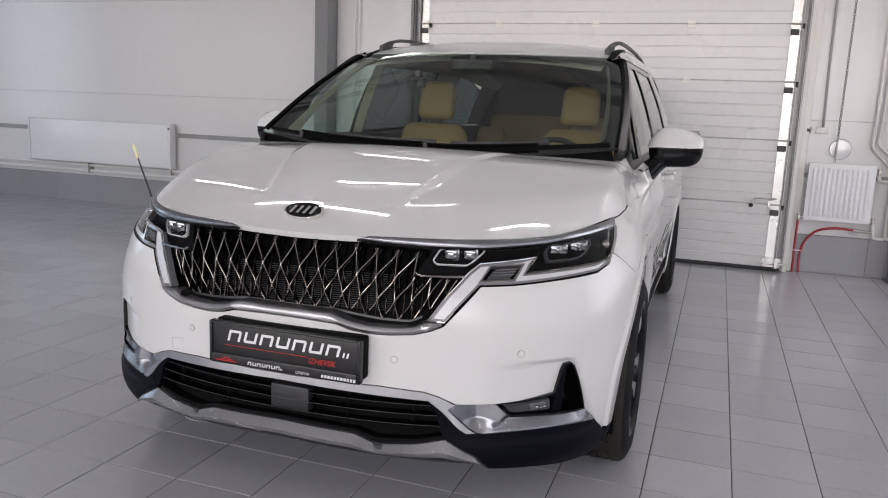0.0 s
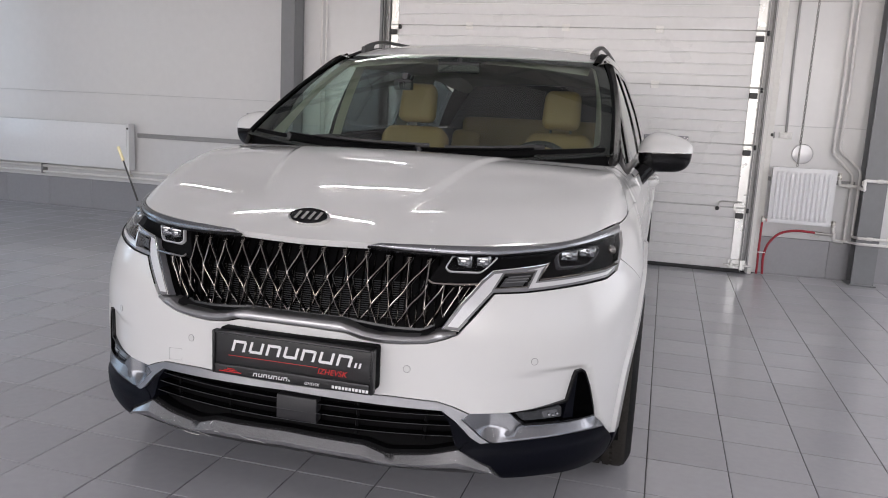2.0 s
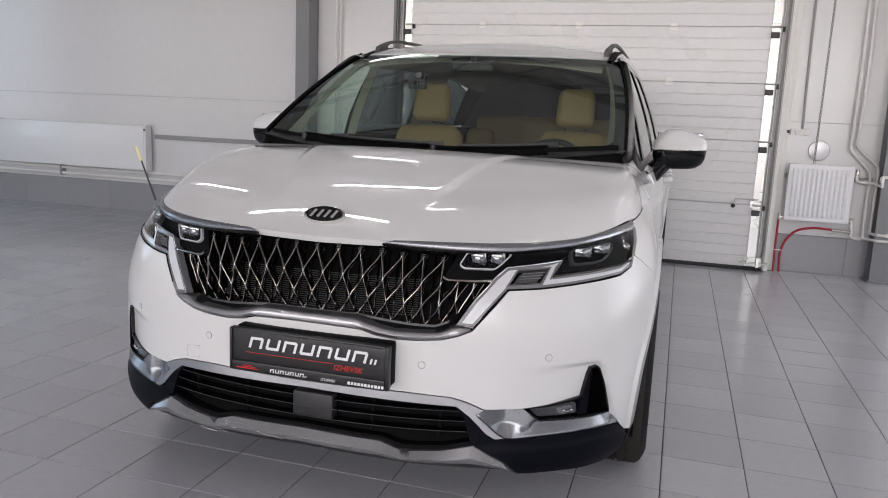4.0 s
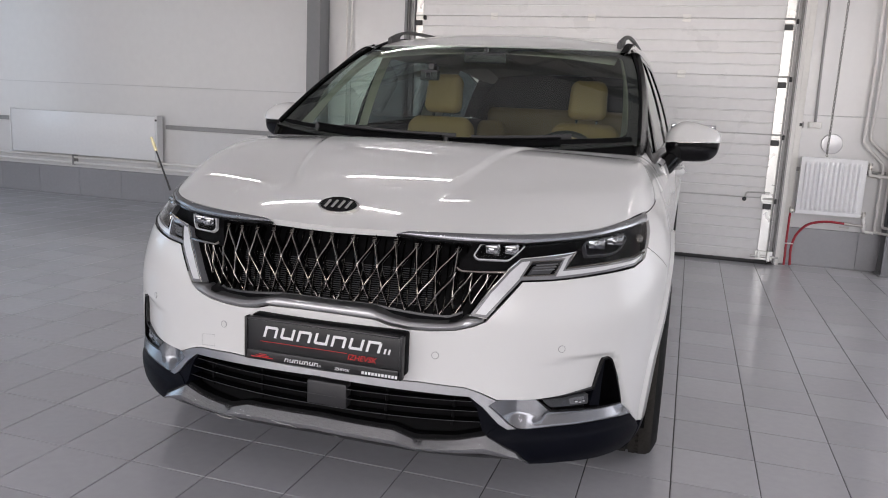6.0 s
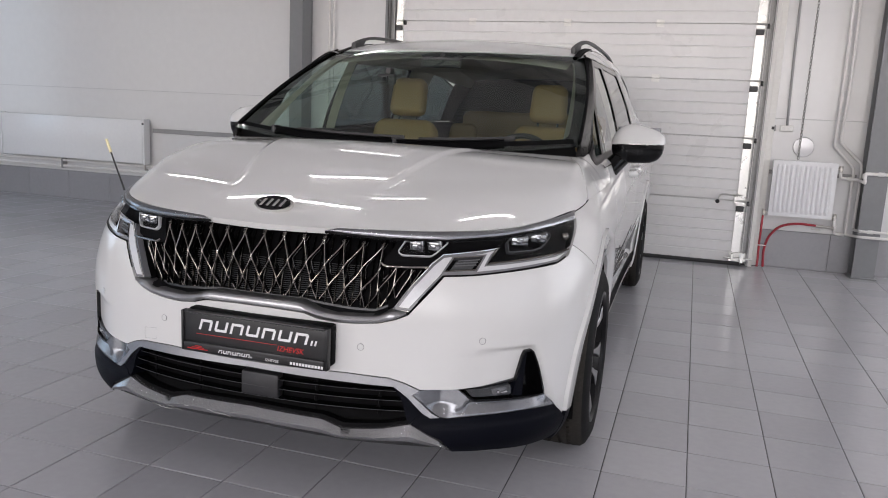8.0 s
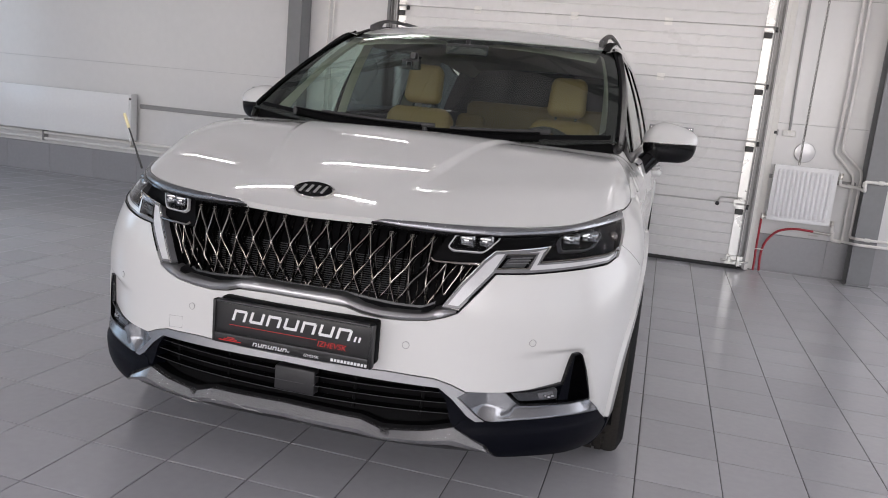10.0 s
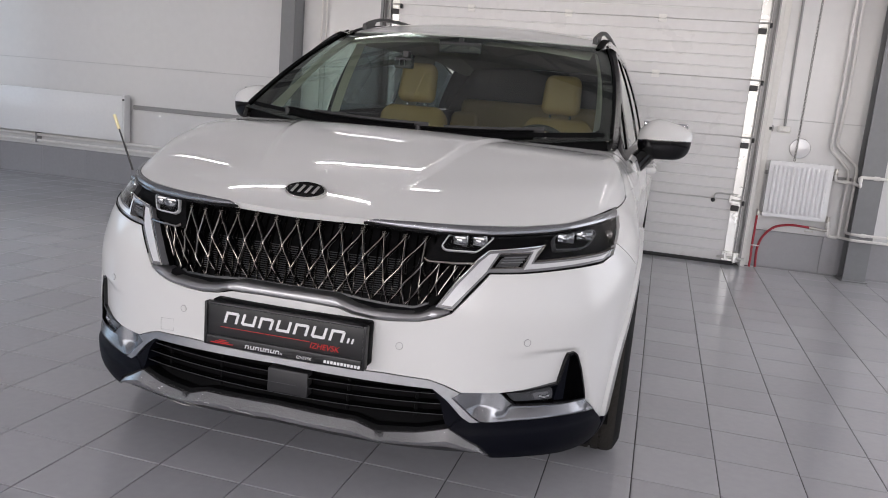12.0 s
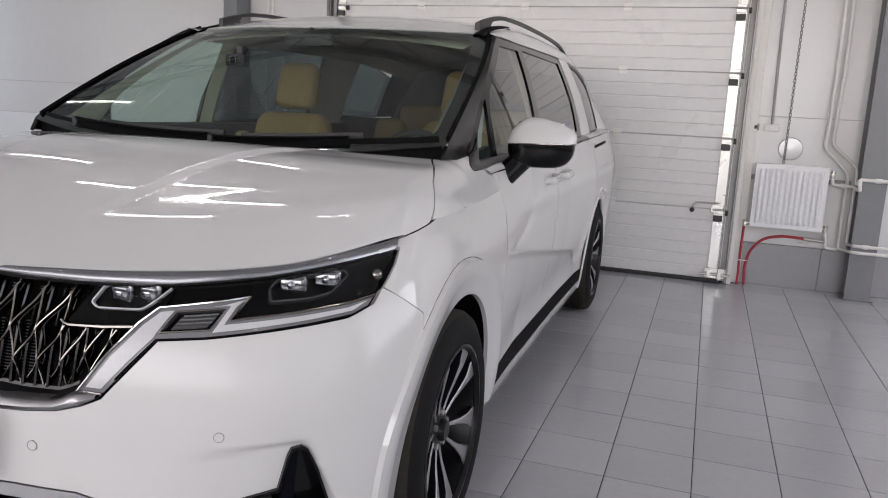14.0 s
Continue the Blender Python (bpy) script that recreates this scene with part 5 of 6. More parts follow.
def lin(x, table):
    for (a, b), (c, d) in zip(table, table[1:]):
        if x <= c:
            return b + (d - b) * (x - a) / (c - a)
    return table[-1][1]


def grille_point(p, f, off):
    """f 0 at the grille's head to 1 at its foot."""
    q = abs(p)
    z0, z1 = lin(q, [(0.0, 0.893), (0.14, 0.892), (0.389, 0.883)]), lin(q, GRILLE_FOOT)
    z = z0 + (z1 - z0) * f
    e = 1e-3
    n = (fascia(p + e, z) - fascia(p - e, z)).cross(fascia(p, z + e) - fascia(p, z - e)).normalized()
    if n.y > 0:
        n = -n
    return fascia(p, z) + n * off, z


# the lattice: rows of knots where neighbouring bars meet: height share, spacing, half-step shift, depth behind the bumper's face
KNOTS = [(0.0, 0.0470, 0.0, 0.014), (0.09, 0.0462, 0.0, 0.012), (0.43, 0.0425, 0.5, 0.014), (0.73, 0.0398, 0.0, 0.027), (1.0, 0.0385, 0.5, 0.042)]


def knot_row(i, k, sg):
    f, gap, half, deep = KNOTS[i]
    n = k + sg * half
    return Vector((gap * n * (1 - 0.010 * abs(n)), f, deep))


def lamp_housing(q, z):
    """True behind the cube lamp in the grille's corner."""
    return z > 0.805 and q > 0.264 + 0.40 * max(0.0, z - 0.812)


for k in range(-10, 11):
    for sg in (-1, 1):
        knots = [knot_row(i, k, sg) for i in range(5)]
        pts = []
        for i, (a, b) in enumerate(zip(knots, knots[1:])):
            for j in range(2 if i == 0 else 9):
                t = j / (2 if i == 0 else 9)
                w = 0.55 * t + 0.45 * t * t * (3 - 2 * t)
                p, f, deep = a[0] + (b[0] - a[0]) * w, a[1] + (b[1] - a[1]) * t, a[2] + (b[2] - a[2]) * t
                q = abs(p)
                pt, z = grille_point(p, f, -deep - 0.003 * math.sin(math.pi * t))
                if q > 0.372 or lamp_housing(q, z) or z < lin(q, GRILLE_FOOT) - 1e-4 or (q > 0.283 and not inside((q, z), GRILLE)):
                    continue
                pts.append(pt)
        if len(pts) > 4:
            bm = bmesh.new()
            tube(bm, pts, 0.0020, 6, flat=1.0)
            part("grille_bar", bm, M_DARK_CHROME, grille)
            # the dark vane behind each bar
            bm = bmesh.new()
            rows = [[a + Vector((0, 0.002, 0)), a + Vector((-0.007 * sg, 0.034, 0)), a + Vector((-0.003 * sg, 0.034, 0)), a + Vector((0.004 * sg, 0.002, 0))] for a in pts]
            loft(bm, rows, True)
            part("vane", bm, M_GLOSS_BLACK, grille)
            bm = bmesh.new()
            shift = Vector((-0.010 * sg, 0.012, 0.004))
            tube(bm, [a + shift for a in pts[2:-2]], 0.0014, 5)
            part("inner_bar", bm, M_VANE, grille)
# upright slats deep behind the lattice, and short ribs stacked where the bars meet its head
for k in range(-14, 15):
    p = 0.0205 * (k + 0.5) * (1 - 0.004 * abs(k))
    pts = []
    for j in range(13):
        pt, z = grille_point(p, 0.04 + 0.93 * j / 12, -0.030)
        if not lamp_housing(abs(p), z) and (abs(p) < 0.27 or inside((abs(p), z), GRILLE)):
            pts.append(pt)
    if len(pts) > 3:
        part("slat", loft(bmesh.new(), [[a + Vector(o) for o in ((-0.0022, 0, 0), (0.0, -0.004, 0), (0.0022, 0, 0), (0.0, 0.012, 0))] for a in pts], True), M_VANE, grille)
for k in range(-6, 7):
    bm = bmesh.new()
    for f in (0.050, 0.072, 0.094):
        p = knot_row(1, k, 1)[0]
        if abs(p) < 0.27:
            a = grille_point(p, f, -0.011)[0]
            tube(bm, [a + Vector((-0.0065, 0, 0)), a + Vector((0.0065, 0, 0))], 0.0013, 5)
    if bm.verts:
        part("knot_ribs", bm, M_DARK_CHROME, grille)
rows = []
for k in range(61):
    p = -0.285 + 0.57 * k / 60
    z = lin(abs(p), GRILLE_FOOT)
    a, b = grille_point(p, 1.0, -0.050)[0], fascia(p, lin(abs(p), [(0, 0.674), (0.095, 0.674), (0.144, 0.655), (0.178, 0.648), (0.24, 0.648), (0.286, 0.662)]))
    rows.append([a + Vector((0, 0, 0.004)), a + Vector((0, -0.002, -0.003)), (a + b) / 2 + Vector((0, 0.006, -0.004)), b + Vector((0, 0.004, -0.001))])
part("grille_shelf", loft(bmesh.new(), rows), M_PLATE_BLACK, grille, "glossy dark shelf under the grille bars")
for z in [0.79 - 0.0065 * k for k in range(17)]:
    bm = bmesh.new()
    tube(bm, [fascia(-0.21 + 0.42 * k / 20, z) + Vector((0, 0.052, 0)) for k in range(21)], 0.0016, 4)
    part("cooler_fin", bm, M_RECESS, grille)

TRIM_TOP = [(0, 0.676), (0.10, 0.676), (0.144, 0.657), (0.178, 0.650), (0.234, 0.650), (0.267, 0.653), (0.293, 0.669), (0.330, 0.671)]
TRIM_FOOT = [(0, 0.650), (0.04, 0.650), (0.114, 0.646), (0.142, 0.633), (0.18, 0.626), (0.224, 0.627), (0.272, 0.633), (0.304, 0.646), (0.329, 0.6625)]
rows = []
for p in [-0.328 + 0.656 * k / 94 for k in range(95)]:
    z1, z0 = lin(abs(p), TRIM_TOP), lin(abs(p), TRIM_FOOT)
    rows.append([fascia(p, z0 + (z1 - z0) * f) + Vector((0.4 * o * p, -o, 0)) for f, o in ((1.0, -0.05), (1.0, 0.0), (0.8, 0.007), (0.45, 0.010), (0.1, 0.007), (0.0, 0.0), (0.0, -0.02))])
part("grille_trim", loft(bmesh.new(), rows), M_SATIN, car, "satin silver moulding under the grille")
G_TOP = [(0.136, 0.894), (0.157, 0.905), (0.235, 0.907), (0.34, 0.907), (0.468, 0.910), (0.576, 0.918), (0.679, 0.936), (0.772, 0.950)]
G_FOOT = [(0.136, 0.893), (0.192, 0.889), (0.283, 0.885), (0.402, 0.884), (0.542, 0.896), (0.652, 0.912), (0.780, 0.930)]


rows = []
for k in range(91):
    p = 0.137 + 0.638 * k / 90
    a, b = lin2(p, G_TOP), lin2(p, G_FOOT)
    n = (fascia(p + 1e-3, a) - fascia(p - 1e-3, a)).cross(fascia(p, a + 1e-3) - fascia(p, a - 1e-3)).normalized()
    n = -n if n.y > 0 else n
    row = [fascia(p, b) - n * 0.03]
    for f in (0.0, 0.06, 0.18, 0.35, 0.5, 0.65, 0.82, 0.94, 1.0):
        row.append(fascia(p, b + (a - b) * f) + n * (0.001 + 0.005 * (1 - (2 * f - 1) ** 2)))
    rows.append(row + [fascia(p, a) - n * 0.02])
bm = loft(bmesh.new(), rows)
bmesh.ops.recalc_face_normals(bm, faces=bm.faces)
pair("bonnet_garnish", bm, M_BEZEL, car, "satin silver bar under the bonnet edge")
low_edge = [(0.136, 0.893), (0.192, 0.888), (0.283, 0.884), (0.402, 0.883), (0.542, 0.895), (0.652, 0.911), (0.780, 0.929)]
bm = bmesh.new()
tube(bm, [fascia(a[0] + (b[0] - a[0]) * t, a[1] + (b[1] - a[1]) * t) + Vector((0, -0.002, -0.001)) for a, b in zip(low_edge, low_edge[1:]) for t in (0, 0.33, 0.67)], 0.0045, 6)
pair("garnish_lip", bm, M_GLOSS_BLACK, car, "black lip under the silver bar")

# ---- lamps ----
def inset(poly, d):
    """An outline drawn in by d metres on the fascia, where one step of p is about 1.4 m."""
    pts = [Vector((a * 1.4, b)) for a, b in poly]
    turn = sum(a[0] * b[1] - a[1] * b[0] for a, b in zip(pts, pts[1:] + pts[:1]))
    res = []
    for k, q in enumerate(pts):
        e, f = (q - pts[k - 1]).normalized(), (pts[(k + 1) % len(pts)] - q).normalized()
        n = Vector((-e[1] - f[1], e[0] + f[0])) * (1 if turn > 0 else -1)
        w = n.length_squared / 2
        q = q + n * (d / max(w, 0.6))
        res.append((q[0] / 1.4, q[1]))
    return res


LAMP = [(0.389, 0.883), (0.402, 0.883), (0.542, 0.895), (0.652, 0.911), (0.788, 0.932), (0.764, 0.877), (0.752, 0.832), (0.706, 0.806), (0.546, 0.790), (0.467, 0.782), (0.398, 0.779), (0.369, 0.729), (0.336, 0.668), (0.298, 0.672), (0.333, 0.756), (0.369, 0.815), (0.385, 0.846)]
DRL = [(0.300, 0.677), (0.333, 0.752), (0.369, 0.814), (0.392, 0.842), (0.483, 0.854), (0.519, 0.860), (0.507, 0.838), (0.497, 0.815), (0.694, 0.833), (0.745, 0.842), (0.735, 0.822), (0.706, 0.809), (0.546, 0.792), (0.467, 0.784), (0.397, 0.781), (0.367, 0.731), (0.334, 0.672)]
DRL_HOLE = [(0.399, 0.794), (0.470, 0.799), (0.486, 0.838), (0.418, 0.834)]
CORE = DRL[:8] + [(0.694, 0.8335), (0.738, 0.8405), (0.731, 0.824)] + DRL[11:]
for sg in (1, -1):
    side = (lambda b: b) if sg > 0 else flipped
    lamp = part("headlamp", side(patch(fascia, LAMP, step=0.04, off=-0.030, depth=0.02)), M_BLACK, car, "headlamp with two projectors and a stepped light guide", recalc=False)
    part("light_guide", side(patch(fascia, DRL, [DRL_HOLE], step=0.015, off=-0.004, depth=0.024)), M_DRL, lamp, "frosted stepped daytime light guide", recalc=False)
    part("light_core", side(patch(fascia, inset(CORE, 0.0088), [inset(DRL_HOLE, -0.0075)], step=0.015, off=-0.001, depth=0.004)), M_CORE, lamp, "bright frosted strip of the light guide", recalc=False)
    bm = bmesh.new()
    tube(bm, [fascia(p, z) + Vector((0.0, -0.003, 0.0)) for p, z in [(a[0] + (b[0] - a[0]) * t, a[1] + (b[1] - a[1]) * t) for a, b in zip(DRL[-1:] + DRL[:6], DRL[:7]) for t in (0, 0.5)]], 0.0024, 6)
    part("chrome_edge", side(bm), M_CHROME, lamp)
    bm = bmesh.new()
    tube(bm, [fascia(p, z) + Vector((0.0, -0.003, 0.0)) for p, z in [(a[0] + (b[0] - a[0]) * t, a[1] + (b[1] - a[1]) * t) for a, b in zip(DRL[10:], DRL[11:]) for t in (0, 0.5)]], 0.0020, 6)
    part("seal", side(bm), M_BLACK, lamp)
    part("inner_panel", side(patch(fascia, [(0.412, 0.801), (0.464, 0.805), (0.476, 0.829), (0.424, 0.826)], step=0.02, off=-0.014, depth=0.01)), M_RECESS, lamp, recalc=False)
    for dz in (0.006, 0.0135, 0.021):
        bm = bmesh.new()
        tube(bm, [fascia(0.414 + 0.5 * dz + 0.05 * t, 0.802 + dz + 0.0035 * t) + Vector((0, 0.010, 0)) for t in (0, 0.5, 1)], 0.0026, 6, flat=0.8)
        part("fin", side(bm), M_DRL, lamp)
    bm = bmesh.new()
    tube(bm, [fascia(p, z) + Vector((0.0, -0.001, 0.0)) for p, z in DRL_HOLE], 0.0022, 6, closed=True)
    part("hole_edge", side(bm), M_DARK_CHROME, lamp)
    bm = bmesh.new()
    tube(bm, [fascia(p, z) + Vector((0.0, 0.002, 0.0)) for p, z in ((0.519, 0.860), (0.507, 0.838), (0.497, 0.815), (0.60, 0.824), (0.694, 0.833), (0.745, 0.842))], 0.003, 6)
    part("hole_edge", side(bm), M_DARK_CHROME, lamp)
    # projectors
    bez = rounded([(0.545, 0.880), (0.557, 0.896), (0.675, 0.904), (0.684, 0.890), (0.655, 0.859), (0.62, 0.851), (0.551, 0.849)], 0.008)
    inn = inset(bez, 0.0035)
    part("projector_bezel", side(patch(fascia, bez, [inn], step=0.02, off=-0.008, depth=0.02)), M_RECESS, lamp, recalc=False)
    for p, z in ((0.579, 0.874), (0.638, 0.880)):
        c = fascia(p, z)
        m = Matrix.Translation(c + Vector((-0.012, 0.028, 0))) @ Vector((0.35, -1, 0.05)).to_track_quat("Z", "Y").to_matrix().to_4x4()
        bm = boxed((-0.033, -0.021, -0.03), (0.033, 0.021, 0.005), 0.009, 3)
        for v in bm.verts:
            v.co = m @ v.co
        bz = part("projector", side(bm), M_BEZEL, lamp)
        bm = boxed((-0.028, -0.017, 0.0), (0.028, 0.017, 0.016), 0.010, 3)
        for v in bm.verts:
            v.co = m @ v.co
        part("projector_lens", side(bm), M_CUBE, bz)
        bm = lathe(bmesh.new(), [(0.010, 0.012), (0.009, 0.018), (0.005, 0.021), (0.0, 0.022)], 18, m)
        part("bulb", side(bm), M_REFLECT, bz)
    out_lens = [(0.515, 0.889), (0.652, 0.910), (0.786, 0.930), (0.762, 0.877), (0.750, 0.834), (0.70, 0.835), (0.50, 0.817), (0.522, 0.862)]
    ln = part("lens", side(patch(fascia, out_lens, step=0.05, off=-0.0015, depth=0)), M_LENS, lamp, recalc=False)
    bm = bmesh.new()
    c = fascia(0.745, 0.875)
    bmesh.ops.create_uvsphere(bm, u_segments=16, v_segments=8, radius=0.017, matrix=Matrix.Translation(c + Vector((-0.02, 0.03, 0))))
    part("side_bulb", side(bm), M_DARK_CHROME, lamp)
    # corner lamp in the grille
    CB = [(0.293, 0.889), (0.402, 0.887), (0.400, 0.86), (0.372, 0.815), (0.275, 0.803), (0.262, 0.812)]
    cl = part("grille_lamp", side(patch(fascia, rounded(CB, 0.006), step=0.03, off=-0.020, depth=0.03)), M_BLACK, car, "clear cube lamp set in the grille corner", recalc=False)
    cu = rounded([(0.292, 0.850), (0.306, 0.884), (0.318, 0.888), (0.398, 0.887), (0.402, 0.879), (0.379, 0.850), (0.366, 0.837), (0.302, 0.838)], 0.006)
    ci = inset(cu, 0.0030)
    part("lamp_rim", side(patch(fascia, cu, [ci], step=0.02, off=-0.006, depth=0.012)), M_CORE, cl, recalc=False)
    part("reflector", side(patch(fascia, ci, step=0.02, off=-0.030, depth=0)), M_BEZEL, cl, recalc=False)
    for p in (0.327, 0.366):
        c = fascia(p, 0.864)
        bm = boxed((c[0] - 0.025, c[1] + 0.014, 0.843), (c[0] + 0.024, c[1] + 0.030, 0.885), 0.008, 2)
        cb = part("cube", side(bm), M_BEZEL, cl)
        bm = boxed((c[0] - 0.021, c[1] + 0.007, 0.847), (c[0] + 0.020, c[1] + 0.022, 0.881), 0.011, 3)
        part("glass_cube", side(bm), M_CUBE, cb)
        bm = boxed((c[0] - 0.010, c[1] + 0.004, 0.857), (c[0] + 0.008, c[1] + 0.012, 0.870), 0.004, 2)
        part("bulb", side(bm), M_REFLECT, cb)
    part("lens", side(patch(fascia, ci, step=0.03, off=-0.004, depth=0)), M_LENS, cl, recalc=False)
    bm = bmesh.new()
    tube(bm, [fascia(p, z) + Vector((0, -0.004, 0)) for p, z in ((0.263, 0.813), (0.268, 0.807), (0.275, 0.804), (0.32, 0.803), (0.364, 0.805))], 0.004, 6)
    part("lamp_sill", side(bm), M_DARK_CHROME, cl)

# ---- lower front ----
FRAME = [(0, 0.466), (0.21, 0.466), (0.303, 0.458), (0.337, 0.444), (0.372, 0.423), (0.356, 0.408), (0.407, 0.350), (0.425, 0.337), (0.405, 0.335), (0.383, 0.352), (0.345, 0.402), (0.314, 0.433), (0.155, 0.441), (0, 0.447)]
part("intake_frame", patch(fascia, mirrored_outline(FRAME), step=0.02, off=0.004, depth=0.045), M_SATIN, car, "satin silver frame over the air intake", recalc=False)
CHEEK = [(0.312, 0.431), (0.343, 0.400), (0.381, 0.352), (0.403, 0.333), (0.372, 0.333), (0.361, 0.316), (0.350, 0.332), (0.333, 0.395)]
pair("intake_cheek", patch(fascia, CHEEK, step=0.02, off=0.0, depth=0.05), M_NAVY, car)
INTAKE = [(0, 0.448), (0.155, 0.442), (0.31, 0.432), (0.352, 0.398), (0.405, 0.304), (0.33, 0.290), (0.21, 0.300), (0.165, 0.318), (0, 0.325)]
intake = part("air_intake", patch(fascia, mirrored_outline(INTAKE), step=0.05, off=-0.06, depth=0.0), M_BLACK, car, "black slatted lower air intake", recalc=False)
for z in (0.352, 0.384, 0.414):
    bm = bmesh.new()
    lim = 0.375 - (z - 0.33) * 0.4
    tube(bm, [fascia(-lim + 2 * lim * k / 24, z) + Vector((0, 0.028, 0)) for k in range(25)], 0.018, 6, flat=0.14)
    slat = part("slat", bm, M_GLOSS_BLACK, intake)
    bm = bmesh.new()
    tube(bm, [fascia(-lim + 2 * lim * k / 24, z) + Vector((0, 0.0095, 0.0)) for k in range(25)], 0.0009, 5)
    part("slat_edge", bm, M_RECESS, slat)
for p in (-0.28, -0.14, 0.14, 0.28):
    bm = bmesh.new()
    tube(bm, [fascia(p, 0.33) + Vector((0, 0.035, 0)), fascia(p, 0.43) + Vector((0, 0.035, 0))], 0.006, 6)
    part("rib", bm, M_BLACK, intake)
part("radar_cover", boxed((-0.040, 0.012, 0.350), (0.094, 0.05, 0.428), 0.006), M_PLASTIC_BLACK, intake, "flat black radar cover")
SKIDLIP = [(0, 0.330), (0.165, 0.323), (0.213, 0.304), (0.30, 0.310), (0.37, 0.328), (0.37, 0.30), (0.213, 0.274), (0.165, 0.307), (0, 0.315)]
part("intake_lip", patch(fascia, mirrored_outline(SKIDLIP), step=0.03, off=-0.016, depth=0.06), M_BLACK, car, recalc=False)
SKID_TOP = [(0, 0.318), (0.165, 0.310), (0.213, 0.287), (0.30, 0.296), (0.361, 0.313), (0.405, 0.288), (0.438, 0.268), (0.476, 0.226)]
SKID_FOOT = [(0, 0.259), (0.098, 0.254), (0.215, 0.246), (0.336, 0.237), (0.474, 0.2245), (0.477, 0.224)]
rows, lows = [], []
for p in sorted({round(-0.476 + 0.952 * k / 94, 4) for k in range(95)} | {0.165, -0.165, 0.213, -0.213, 0.361, -0.361, 0.438, -0.438}):
    q = abs(p)
    z1, z0 = lin(q, SKID_TOP), lin(q, SKID_FOOT)
    h = z1 - z0

    def across(f, o):
        return fascia(p, z0 + h * f) + Vector((0.35 * o * p / 0.47, -o, 0))

    rows.append([across(f, o) for f, o in ((1.0, -0.03), (1.0, -0.002), (0.68, 0.014), (0.62, 0.0172), (0.57, 0.0168), (0.34, 0.006), (0.31, -0.002))])
    lows.append([across(f, o) for f, o in ((0.34, 0.0), (0.31, 0.003), (0.06, -0.010), (0.0, -0.016), (0.0, -0.04))])
# black holds the silver's shading towards its foot as well as the lip
part("skid_underside", loft(bmesh.new(), lows), M_PLATE_BLACK, car, "lower third of the skid plate in black: its lip and painted shading")
skid = part("skid_plate", loft(bmesh.new(), rows), M_SKID, car, "scuffed silver skid plate")


def scuff(points, wide):
    """A scraped streak in the silver paint."""
    rng = random.Random(len(points) * 7 + int(wide * 1e5))
    top, foot = [], []
    for (p0, z0), (p1, z1) in zip(points, points[1:]):
        for k in range(5):
            p, z = p0 + (p1 - p0) * k / 5, z0 + (z1 - z0) * k / 5 + rng.uniform(-0.0012, 0.0012)
            h = wide * rng.uniform(0.3, 1.0)
            q = fascia(p, z) + Vector((0, -0.0172, 0))
            top.append(q + Vector((0, 0, h)))
            foot.append(q - Vector((0, 0, h)))
    bm = loft(bmesh.new(), [top, foot])
    part("scuff", bm, M_SCRATCH, skid)


scuff([(-0.246, 0.262), (-0.215, 0.258), (-0.193, 0.262)], 0.0012)
scuff([(-0.18, 0.284), (-0.165, 0.287), (-0.14, 0.284)], 0.0009)
scuff([(-0.21, 0.270), (-0.18, 0.267), (-0.16, 0.264)], 0.0007)
scuff([(-0.095, 0.289), (-0.07, 0.284), (-0.05, 0.284), (-0.03, 0.278)], 0.0008)
scuff([(0.05, 0.276), (0.058, 0.274)], 0.0009)
LIP = [(0, 0.262), (0.098, 0.257), (0.215, 0.249), (0.336, 0.239), (0.474, 0.227), (0.474, 0.213), (0.336, 0.226), (0.215, 0.234), (0.098, 0.243), (0, 0.248)]
part("lower_lip", patch(fascia, mirrored_outline(LIP), step=0.04, off=-0.03, depth=0.08), M_BLACK, car, recalc=False)
CORNER = [(0.363, 0.314), (0.372, 0.335), (0.395, 0.350), (0.411, 0.347), (0.429, 0.335), (0.446, 0.333), (0.521, 0.338), (0.637, 0.340), (0.723, 0.337), (0.785, 0.333), (0.84, 0.288), (0.90, 0.240), (0.885, 0.212), (0.80, 0.200), (0.684, 0.206), (0.581, 0.219), (0.515, 0.222), (0.477, 0.225), (0.440, 0.267), (0.405, 0.286)]


def corner_lift(p, z):
    """A soft step runs along the cladding, a hand's width above its lower edge."""
    k = min(1.0, max(0.0, (0.318 - z) / 0.012))
    return 0.006 * k * k * (3 - 2 * k) * min(1.0, max(0.0, (p - 0.37) / 0.05))


pair("corner_cladding", patch(fascia, CORNER, step=0.014, off=0.002, depth=0.06, lift=corner_lift), M_NAVY, car, "black lower corner cladding")
BEZEL = [(0.374, 0.423), (0.454, 0.425), (0.463, 0.425), (0.491, 0.396), (0.507, 0.384), (0.544, 0.383), (0.628, 0.383), (0.667, 0.381), (0.731, 0.379), (0.781, 0.336), (0.723, 0.340), (0.637, 0.343), (0.521, 0.341), (0.444, 0.336), (0.427, 0.338), (0.409, 0.351), (0.358, 0.409)]


def bezel_lift(p, z):
    """A bowl beside the intake, and a ledge under the lamp that slopes inwards to it."""
    edge = 0.443 + 0.045 * (z - 0.338) / 0.046
    bowl = math.exp(-((p - 0.425) / 0.032) ** 2) * min(1.0, max(0.0, (z - 0.335) / 0.04))
    ledge = min(1.0, max(0.0, (z - 0.346) / 0.036)) if p > edge else 0.0
    return -0.028 * bowl - 0.022 * ledge * min(1.0, max(0.0, (p - edge) / 0.02)) * min(1.0, max(0.0, (0.76 - p) / 0.05))


